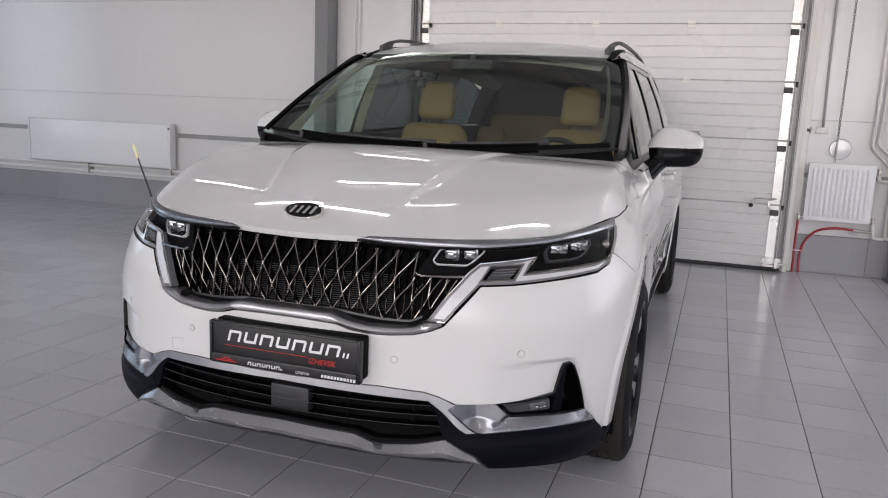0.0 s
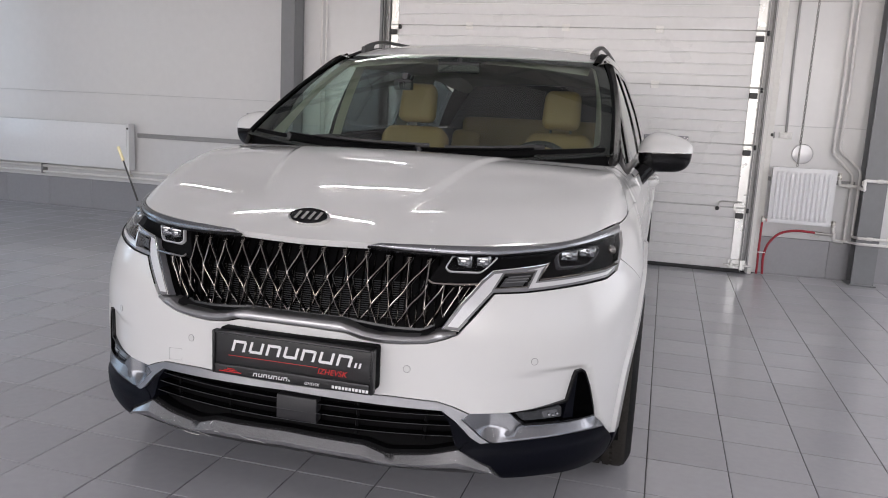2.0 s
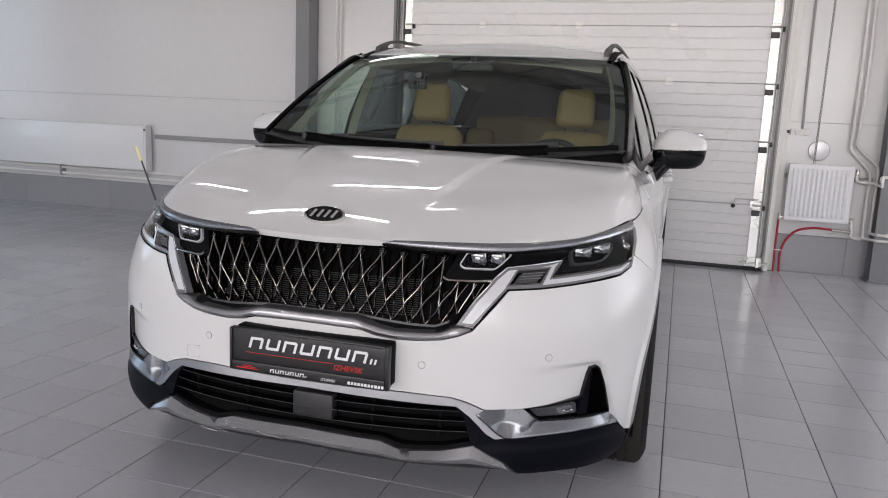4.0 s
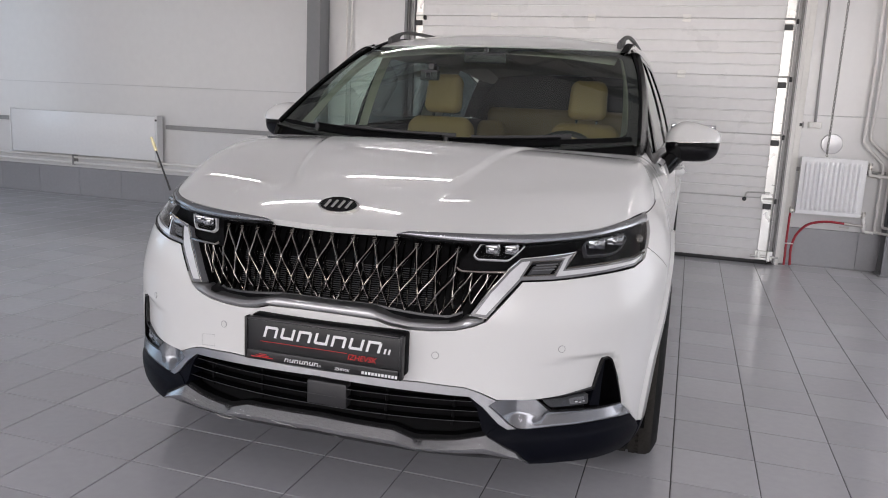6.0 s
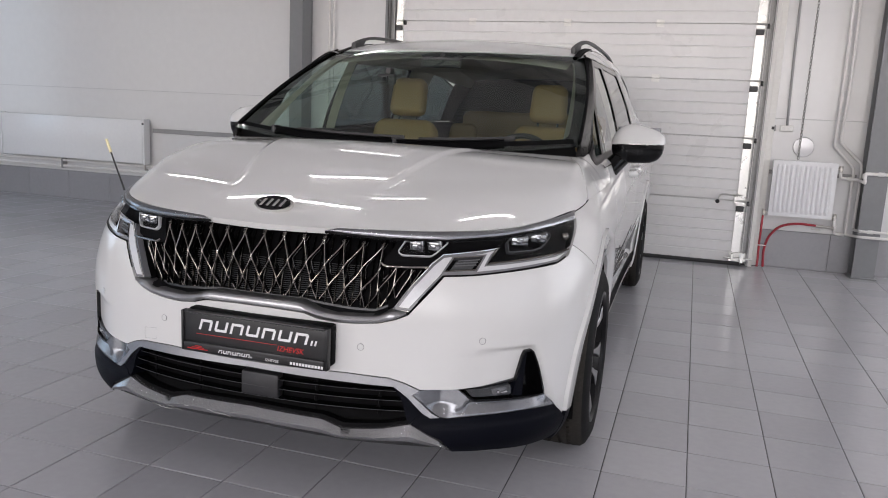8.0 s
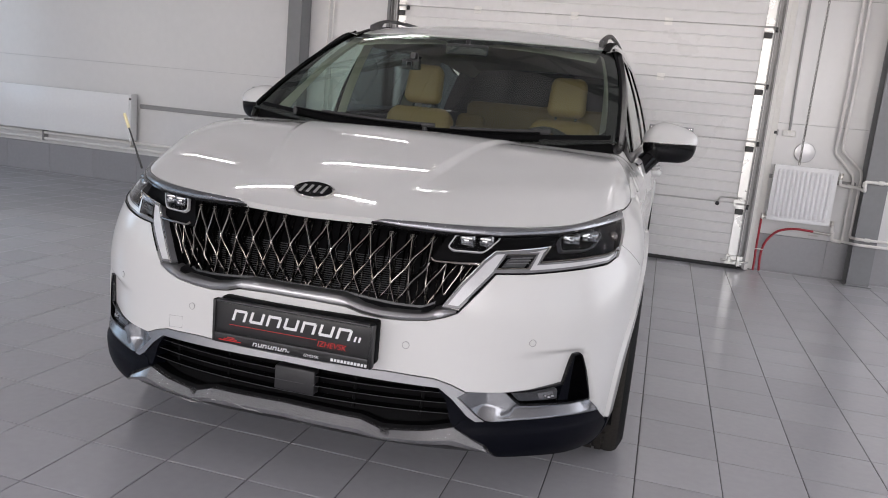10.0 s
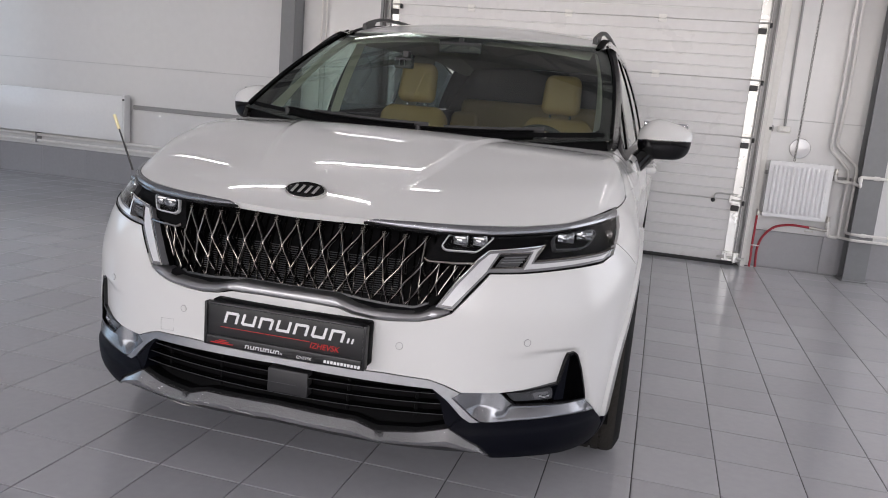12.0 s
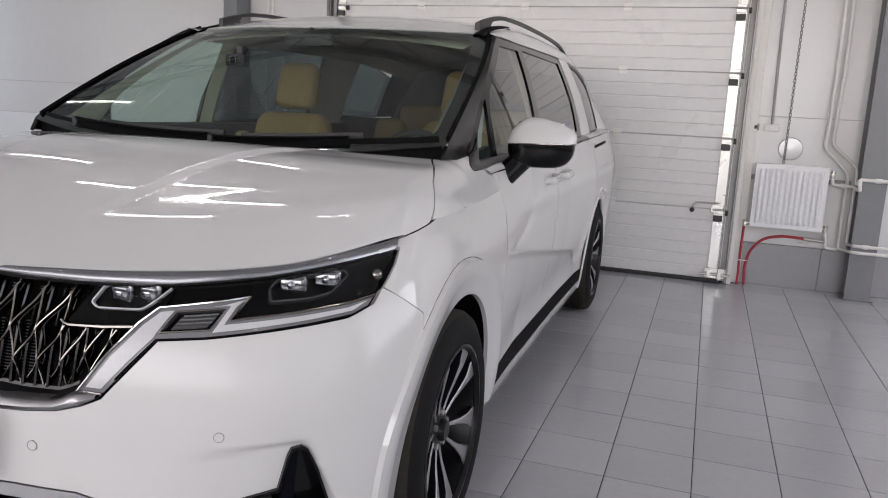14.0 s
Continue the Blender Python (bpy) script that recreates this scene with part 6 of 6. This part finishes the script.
pair("fog_bezel", patch(fascia, BEZEL, step=0.012, off=0.002, depth=0.04, lift=bezel_lift), M_BEZEL, car, "satin silver bracket round the fog lamp")
FOG = [(0.463, 0.426), (0.523, 0.431), (0.618, 0.448), (0.630, 0.520), (0.636, 0.537), (0.655, 0.540), (0.666, 0.531), (0.690, 0.484), (0.722, 0.404), (0.731, 0.380), (0.667, 0.381), (0.544, 0.384), (0.507, 0.385), (0.491, 0.397)]
for sg in (1, -1):
    side = (lambda b: b) if sg > 0 else flipped
    fog = part("fog_recess", side(patch(fascia, FOG, step=0.03, off=-0.05, depth=0)), M_GLOSS_BLACK, car, "gloss black fog lamp recess with an air slot", recalc=False)
    ring = inset(FOG, -0.002)
    hole = inset(FOG, 0.0045)
    part("recess_wall", side(patch(fascia, ring, [hole], step=0.02, off=-0.003, depth=0.05)), M_GLOSS_BLACK, fog, recalc=False)
    fl = rounded([(0.483, 0.420), (0.612, 0.428), (0.618, 0.393), (0.506, 0.393)], 0.008)
    fb = part("fog_lamp", side(patch(fascia, fl, step=0.02, off=-0.020, depth=0.02)), M_RECESS, fog, "small LED fog lamp", recalc=False)
    for p, mat in ((0.500, M_RECESS), (0.553, M_DRL)):
        eye = rounded([(p, 0.417), (p + 0.047, 0.420), (p + 0.049, 0.399), (p + 0.008, 0.398)], 0.005)
        part("led", side(patch(fascia, eye, step=0.01, off=-0.0175, depth=0.004)), mat, fb, recalc=False)
    for p, z in ((0.566, 0.409), (0.577, 0.406), (0.588, 0.409)):
        c = fascia(p, z)
        part("facet", side(boxed((c[0] - 0.005, c[1] + 0.008, z - 0.004), (c[0] + 0.005, c[1] + 0.018, z + 0.004), 0.002, 1)), M_REFLECT, fb)
    part("fog_lens", side(patch(fascia, fl, step=0.03, off=-0.010, depth=0)), M_LENS, fog, recalc=False)
    part("divider", side(patch(fascia, [(0.622, 0.388), (0.655, 0.386), (0.652, 0.45), (0.652, 0.528), (0.640, 0.530), (0.634, 0.510)], step=0.03, off=-0.018, depth=0.03)), M_NAVY, fog, recalc=False)

TOW = [(-0.297, 0.506), (-0.258, 0.513), (-0.258, 0.476), (-0.297, 0.469)]
bm = bmesh.new()
tube(bm, [fascia(p, z) + Vector((0, 0.0005, 0)) for p, z in TOW], 0.0011, 5, closed=True)
part("tow_cover_joint", bm, M_CONDUIT, bumper)
# parking sensors
for p, z in ((0.237, 0.552), (-0.230, 0.556), (0.509, 0.581), (-0.509, 0.579)):
    n = (fascia(p + 1e-3, z) - fascia(p - 1e-3, z)).cross(fascia(p, z + 1e-3) - fascia(p, z - 1e-3)).normalized()
    if n.y > 0:
        n = -n
    m = Matrix.Translation(fascia(p, z) + n * bumper_lift(p, z)) @ n.to_track_quat("Z", "Y").to_matrix().to_4x4()
    bm = lathe(bmesh.new(), [(0.0112, -0.004), (0.0112, 0.0014), (0.0098, 0.0009), (0.0096, -0.001)], 24, m)
    sn = part("parking_sensor", bm, M_CONDUIT, bumper, "round parking sensor")
    part("sensor_face", lathe(bmesh.new(), [(0.0095, -0.001), (0.0095, 0.0013), (0.0, 0.0015)], 24, m), M_PAINT, sn)

# emblem: a plain oval badge
ce = bonnet(-0.020, 0.104)
m = Matrix.Translation(ce + Vector((0, -0.006, 0.011))) @ pose(0, 0, 0, 40, 0, 0)
bm = lathe(bmesh.new(), [(0.0, 0.004), (0.9, 0.004), (0.92, 0.008), (1.0, 0.006), (1.0, -0.006)], 40, m @ Matrix.Diagonal((0.070, 0.035, 1, 1)))
for f in bm.faces:
    f.material_index = 0
em = part("emblem", bm, M_CHROME, car, "oval chrome badge with a black field")
part("field", lathe(bmesh.new(), [(0.0, 0.0062), (0.86, 0.0062), (0.88, 0.0052)], 40, m @ Matrix.Diagonal((0.070, 0.035, 1, 1))), M_GLOSS_BLACK, em)
bm = bmesh.new()
for x, w, lean in ((-0.036, 0.010, -18), (-0.012, 0.010, -18), (0.012, 0.010, -18), (0.036, 0.010, -18)):
    bmesh.ops.create_cube(bm, size=1, matrix=m @ pose(x, 0, 0.008, 0, 0, lean) @ Matrix.Diagonal((w, 0.034, 0.004, 1)))
part("strokes", bm, M_CHROME, em, smooth=False)

# ---- number plate holder ----
plate = part("plate_holder", boxed((-0.254, -0.026, 0.478), (0.254, -0.014, 0.606), 0.008), M_PLATE_BLACK, car, "black dealer plate holder with white and red print")
PY = -0.0255
plate_rim = bmesh.new()
for lo, hi in (((-0.260, PY - 0.006, 0.474), (-0.250, -0.004, 0.608)), ((0.250, PY - 0.006, 0.474), (0.260, -0.004, 0.608)), ((-0.250, PY - 0.006, 0.600), (0.250, -0.004, 0.608)), ((-0.250, PY - 0.008, 0.474), (0.250, -0.004, 0.506))):
    box(plate_rim, lo, hi, 0.004, 2)
part("rim", plate_rim, M_PLATE_BLACK, plate)
part("mount", boxed((-0.245, -0.012, 0.482), (0.262, 0.03, 0.614), 0.008), M_BLACK, plate)


def strokes(name, segs, mat, y, slant=0.0, z_ref=0.0):
    """Flat bars (x0, z0, x1, z1) printed on the plate."""
    bm = bmesh.new()
    for x0, z0, x1, z1 in segs:
        pts = [(x0, z0), (x1, z0), (x1, z1), (x0, z1)]
        f = [bm.verts.new((x + slant * (z - z_ref), y, z)) for x, z in pts]
        g = [bm.verts.new((x + slant * (z - z_ref), y + 0.0008, z)) for x, z in pts]
        bm.faces.new(f)
        for k in range(4):
            bm.faces.new((f[k], f[(k + 1) % 4], g[(k + 1) % 4], g[k]))
    return tagged(part(name, bm, mat, plate, smooth=False), kind="stuff")


def blocks(x, z, w, h, t, n=7):
    """A row of plain slanted frames: the dealer's mark."""
    out = []
    for k in range(n):
        a, b = x + w * 1.27 * k, x + w * 1.27 * k + w
        out += [(a, z + (0.004 if k % 2 else 0.0), a + t, z + h), (b - t, z, b, z + h - (0.0 if k % 2 else 0.004))]
        out += [(a + 0.1 * w, z, b - t, z + t)] if k % 2 else [(a + t, z + h - t, b - 0.1 * w, z + h)]
    b = x + w * 1.27 * n
    return out + [(b, z, b + w * 0.14, z + h * 0.45), (b + w * 0.3, z, b + w * 0.44, z + h * 0.45)]


strokes("dealer_mark", blocks(-0.196, 0.549, 0.0445, 0.035, 0.0082), M_PRINT_WHITE, PY - 0.0012, 0.28, 0.55)
strokes("red_rule", [(-0.205, 0.5335, 0.085, 0.535)], M_PRINT_RED, PY - 0.0012)
strokes("small_mark", blocks(-0.12, 0.482, 0.013, 0.011, 0.003), M_PRINT_WHITE, PY - 0.0092, 0.28, 0.48)
strokes("number_bars", [(0.135 + 0.0105 * k, 0.481, 0.1425 + 0.0105 * k, 0.490) for k in range(11)], M_PRINT_WHITE, PY - 0.0092, 0.1, 0.48)
strokes("car_outline", [(-0.235, 0.484, -0.16, 0.4865), (-0.22, 0.489, -0.175, 0.491), (-0.21, 0.494, -0.185, 0.496)], M_PRINT_RED, PY - 0.0092, 0.3, 0.48)


def lettering(text, x, z, size, y, mat, shear=0.25):
    cu = bpy.data.curves.new("lettering", "FONT")
    cu.body, cu.size, cu.shear, cu.extrude = text, size, shear, 0.0004
    tmp = bpy.data.objects.new("lettering", cu)
    scene.collection.objects.link(tmp)
    bpy.context.view_layer.update()
    me = bpy.data.meshes.new_from_object(tmp.evaluated_get(bpy.context.evaluated_depsgraph_get()))
    bpy.data.objects.remove(tmp)
    me.materials.clear()
    me.materials.append(mat)
    ob = new("lettering", me)
    ob.parent = plate
    ob.matrix_basis = pose(x, y, z, 90, 0, 0)
    return ob


lettering("IZHEVSK", 0.085, 0.5165, 0.024, PY - 0.0012, M_PRINT_RED)
lettering("IZHEVSK", 0.048, 0.4805, 0.0125, PY - 0.0092, M_PRINT_WHITE)
plate.location = (0.026, 0, 0.009)

# corner marker rod on the right front
bm = bmesh.new()
rod(bm, (-0.925, 0.55, 0.90), (-0.988, 0.55, 1.055), 0.004, 8, 0.003)
pole = part("marker_rod", bm, M_PLASTIC_BLACK, car, "thin black corner marker with a pale yellow tip")
part("tip", rod(bmesh.new(), (-0.987, 0.55, 1.052), (-1.009, 0.55, 1.105), 0.006, 10, 0.0055), M_YELLOW, pole)

# ---- cabin ----
part("cabin_floor", boxed((-0.80, 1.15, 0.38), (0.80, 4.6, 0.44), 0.02), M_DASH, car)
rows = []
for k in range(13):
    a = -1 + k / 6
    rows.append([(a * 0.80, 1.42 + 0.18 * a * a, 1.095), (a * 0.80, 1.60 + 0.1 * a * a, 1.115), (a * 0.79, 1.80, 1.11), (a * 0.78, 1.90, 1.07), (a * 0.78, 1.98, 0.80), (a * 0.76, 1.85, 0.55)])
part("dashboard", loft(bmesh.new(), rows), M_DASH, car, "dark dashboard")
rows = []
for k in range(13):
    a = -1 + k / 6
    rows.append([screen(a * 0.95, 0.045 + 0.07 * a * a) + Vector((0, 0.012, -0.02)), (a * 0.80, 1.42 + 0.18 * a * a, 1.094)])
part("dash_top", loft(bmesh.new(), rows), M_DASH, car)
bm = boxed((0.27, 1.76, 1.08), (0.57, 1.90, 1.135), 0.03, 3)
part("instrument_hood", bm, M_DASH, car)
bm = bmesh.new()
ringm = pose(0.41, 2.04, 1.0, 66, 0, 0)
tube(bm, [ringm @ Vector((0.185 * math.cos(2 * math.pi * k / 36), 0.185 * math.sin(2 * math.pi * k / 36), 0)) for k in range(36)], 0.016, 10, closed=True)
sw_ob = part("steering_wheel", bm, M_DASH, car, "dark steering wheel")
bm = bmesh.new()
box(bm, (-0.065, -0.06, -0.02), (0.065, 0.05, 0.02), 0.015)
for q in ((-0.17, 0.0), (0.17, 0.0), (0.0, -0.17)):
    tube(bm, [(q[0] * 0.3, q[1] * 0.3, 0), (*q, 0)], 0.014, 8)
for v in bm.verts:
    v.co = ringm @ v.co
part("spokes", bm, M_DASH, sw_ob)


def car_seat(cu, cv, wide=0.56, mat=M_LEATHER, bolster=True):
    s = new("car_seat")
    s.parent = car
    tagged(s, "tan leather car seat with a separate headrest")

    def cushion(lo, hi, bev, m=Matrix(), taper=0.0):
        b = boxed(lo, hi, bev, 4)
        for v in b.verts:
            f = max(0.0, (v.co[2] - lo[2]) / (hi[2] - lo[2]) - 0.55) / 0.45
            v.co[0] *= 1 - taper * f * f
            v.co = m @ v.co
        return b

    part("seat_base", cushion((-wide / 2, -0.28, 0.0), (wide / 2, 0.25, 0.16), 0.06), mat, s)
    lean = pose(0, 0.25, 0.12, -15, 0, 0)
    part("backrest", cushion((-wide / 2 + 0.03, -0.05, 0.0), (wide / 2 - 0.03, 0.09, 0.625), 0.06, lean, 0.30), mat, s)
    for sg in (-1, 1):
        part("bolster", cushion((sg * (wide / 2 - 0.03) - 0.045, -0.09, 0.05), (sg * (wide / 2 - 0.03) + 0.045, 0.06, 0.50), 0.04, lean), mat, s)
        b = bmesh.new()
        rod(b, lean @ Vector((sg * 0.06, 0.03, 0.60)), lean @ Vector((sg * 0.06, 0.03, 0.70)), 0.007, 8)
        post = part("headrest_post", b, M_PLASTIC_BLACK, s)
        b = bmesh.new()
        rod(b, lean @ Vector((sg * 0.06, 0.010, 0.630)), lean @ Vector((sg * 0.06, 0.010, 0.638)), 0.006, 8)
        part("collar", b, M_CHROME, post)
    part("headrest", cushion((-0.115, -0.045, 0.648), (0.115, 0.055, 0.885), 0.045, lean, 0.16), mat, s)
    s.location = (cu, cv, 0.495)
    return s


seat = car_seat(0.44, 2.24)
for u, v in ((-0.405, 2.05), (-0.42, 3.35), (0.42, 3.35)):
    copy_thing(seat, pose(u, v, 0.50 if v < 3 else 0.22))
bm = boxed((-0.62, 4.0, 0.56), (0.62, 4.5, 0.72), 0.06, 3)
part("rear_bench", bm, M_LEATHER, car, "tan leather rear bench")
bm = boxed((-0.62, 4.42, 0.70), (0.62, 4.56, 1.30), 0.06, 3)
part("bench_back", bm, M_LEATHER, car)
# headliner and inner pillars
rows = []
for k in range(12):
    v = 1.97 + 2.89 * k / 11
    rows.append([roof(0.64 * (-1 + j / 5), v) + Vector((0, 0, -0.045)) for j in range(11)])
part("headliner", loft(bmesh.new(), rows), M_LINING, car, "beige headliner")
rows = []
for k in range(14):
    v = 2.2 + 2.7 * k / 13
    rows.append([roof(0.64, v) + Vector((0, 0, -0.045)), cabin(v, side_top(v) - 0.03) + Vector((-0.05, 0, 0.0)), cabin(v, side_top(v) - 0.04) + Vector((-0.015, 0, 0))])
pair("side_lining", loft(bmesh.new(), rows), M_LINING, car)
TAIL_W = [(0.3, 0.90), (0.6, 0.92), (0.95, 0.93), (1.2, 0.90), (1.58, 0.66)]
rows, outer, inner = [], [], []
for k in range(13):
    z = 0.4 + 1.2 * k / 12
    w = lin2(z, TAIL_W)
    rows.append([((w - 0.03) * (-1 + j / 4), 4.95 - 0.05 * (-1 + j / 4) ** 2, z) for j in range(9)])
    if z > 1.15:
        p, q = cabin(4.70, min(z, 1.56)), Vector((w, 5.05, z))
        outer.append([p, (p + q) / 2 + Vector((0.012, 0.02, 0)), q])
        inner.append([p + Vector((-0.01, -0.14, 0)), (p + q) / 2 + Vector((-0.03, 0, 0)), q + Vector((-0.04, -0.03, 0))])
pair("tail_pillar", loft(bmesh.new(), outer), M_PAINT, car)
pair("tail_pillar_lining", loft(bmesh.new(), inner), M_DASH, car)
part("tailgate_lining", loft(bmesh.new(), rows), M_DASH, car, "dark lining inside the tailgate")
for v0, v1 in ((3.9, 4.95),):
    pair("quarter_lining", boxed((0.78, v0, 0.45), (0.86, v1, 1.19), 0.02), M_DASH, car)
for v0, v1 in ((2.34, 2.46), (3.46, 3.99)):
    rows = []
    for k in range(8):
        z = 1.12 + 0.45 * k / 7
        rows.append([cabin(v0, z) + Vector((-0.02, 0, 0)), cabin((v0 + v1) / 2, z) + Vector((-0.05, 0, 0)), cabin(v1, z) + Vector((-0.02, 0, 0))])
    pair("inner_pillar", loft(bmesh.new(), rows), M_LINING, car)
rows = []
for k in range(12):
    b = 0.08 + 0.92 * k / 11
    a = screen(0.90, b) + Vector((0, 0.03, -0.02))
    c = cabin(interp(b, PILLAR_V) + 0.15 - 0.05 * b, interp(b, PILLAR_Z) - 0.01 * b) + Vector((-0.03, 0.0, 0))
    rows.append([a, (a + c) / 2 + Vector((-0.035, 0.01, 0)), c])
pair("inner_pillar", loft(bmesh.new(), rows), M_LINING, car)
pair("door_lining", boxed((0.80, 1.6, 0.45), (0.885, 3.95, 1.148), 0.02), M_DASH, car)
bm = boxed((-0.11, 1.845, 1.505), (0.11, 1.87, 1.56), 0.02, 3)
rod(bm, (0, 1.86, 1.55), (0, 1.88, 1.58), 0.012, 10)
part("rear_view_mirror", bm, M_PLASTIC_BLACK, car)
dc = part("dash_camera", boxed((-0.275, 1.655, 1.405), (-0.185, 1.70, 1.455), 0.008), M_PLASTIC_BLACK, car, "small dashboard camera behind the windscreen")
part("camera_lens", boxed((-0.248, 1.648, 1.413), (-0.216, 1.657, 1.445), 0.003, 1), M_BLACK, dc)
bm = bmesh.new()
tube(bm, [(-0.245, 1.646, 1.416), (-0.219, 1.646, 1.416), (-0.219, 1.646, 1.442), (-0.245, 1.646, 1.442)], 0.0016, 6, closed=True)
part("lens_ring", bm, M_SATIN, dc)
part("camera_bracket", boxed((-0.245, 1.69, 1.455), (-0.215, 1.735, 1.49), 0.004, 1), M_PLASTIC_BLACK, dc)

# ---- floor tiles ----
def tile_mesh(bm, x, y, h=0.0):
    a, e = PITCH / 2 - 0.0018, 0.0022
    low = [bm.verts.new((x + i * a, y + j * a, -0.0035)) for i, j in ((-1, -1), (1, -1), (1, 1), (-1, 1))]
    mid = [bm.verts.new((x + i * a, y + j * a, -0.0012 + h)) for i, j in ((-1, -1), (1, -1), (1, 1), (-1, 1))]
    top = [bm.verts.new((x + i * (a - e), y + j * (a - e), h)) for i, j in ((-1, -1), (1, -1), (1, 1), (-1, 1))]
    for p, q in ((low, mid), (mid, top)):
        for k in range(4):
            bm.faces.new((p[k], p[(k + 1) % 4], q[(k + 1) % 4], q[k]))
    bm.faces.new(top)


def tile_material_joined():
    """The tile's surface for the joined tiles, varied piece by piece."""
    mat = M_TILE.copy()
    mat.name = "grey_porcelain_tiles"
    nt = mat.node_tree
    info = next(n for n in nt.nodes if n.type == "OBJECT_INFO")
    geo = nt.nodes.new("ShaderNodeNewGeometry")
    for ln in list(info.outputs["Random"].links):
        nt.links.new(geo.outputs["Random Per Island"], ln.to_socket)
    return mat


one = bmesh.new()
tile_mesh(one, 0, 0)
one_me = mesh_of("tile", one, M_TILE, smooth=False)
rest = bmesh.new()
for i in range(math.floor((X0 - GX) / PITCH), math.ceil((X1 - GX) / PITCH)):
    for j in range(math.floor((Y0 - GY) / PITCH), math.ceil((Y1 - GY) / PITCH)):
        x, y = GX + (i + 0.5) * PITCH, GY + (j + 0.5) * PITCH
        if not (X0 < x - 0.05 and x + 0.1 < X1 and Y0 < y - 0.1 and y < Y1 - 0.02):
            continue
        if -3.1 < x < 2.1 and 1.0 < y < 6.0:
            ob = new("tile", one_me)
            ob.parent = floor
            ob.location = (x, y, random.uniform(-0.0003, 0.0003))
        else:
            tile_mesh(rest, x, y, random.uniform(-0.0003, 0.0003))
tagged(part("tiles", rest, tile_material_joined(), floor, smooth=False), kind="stuff")
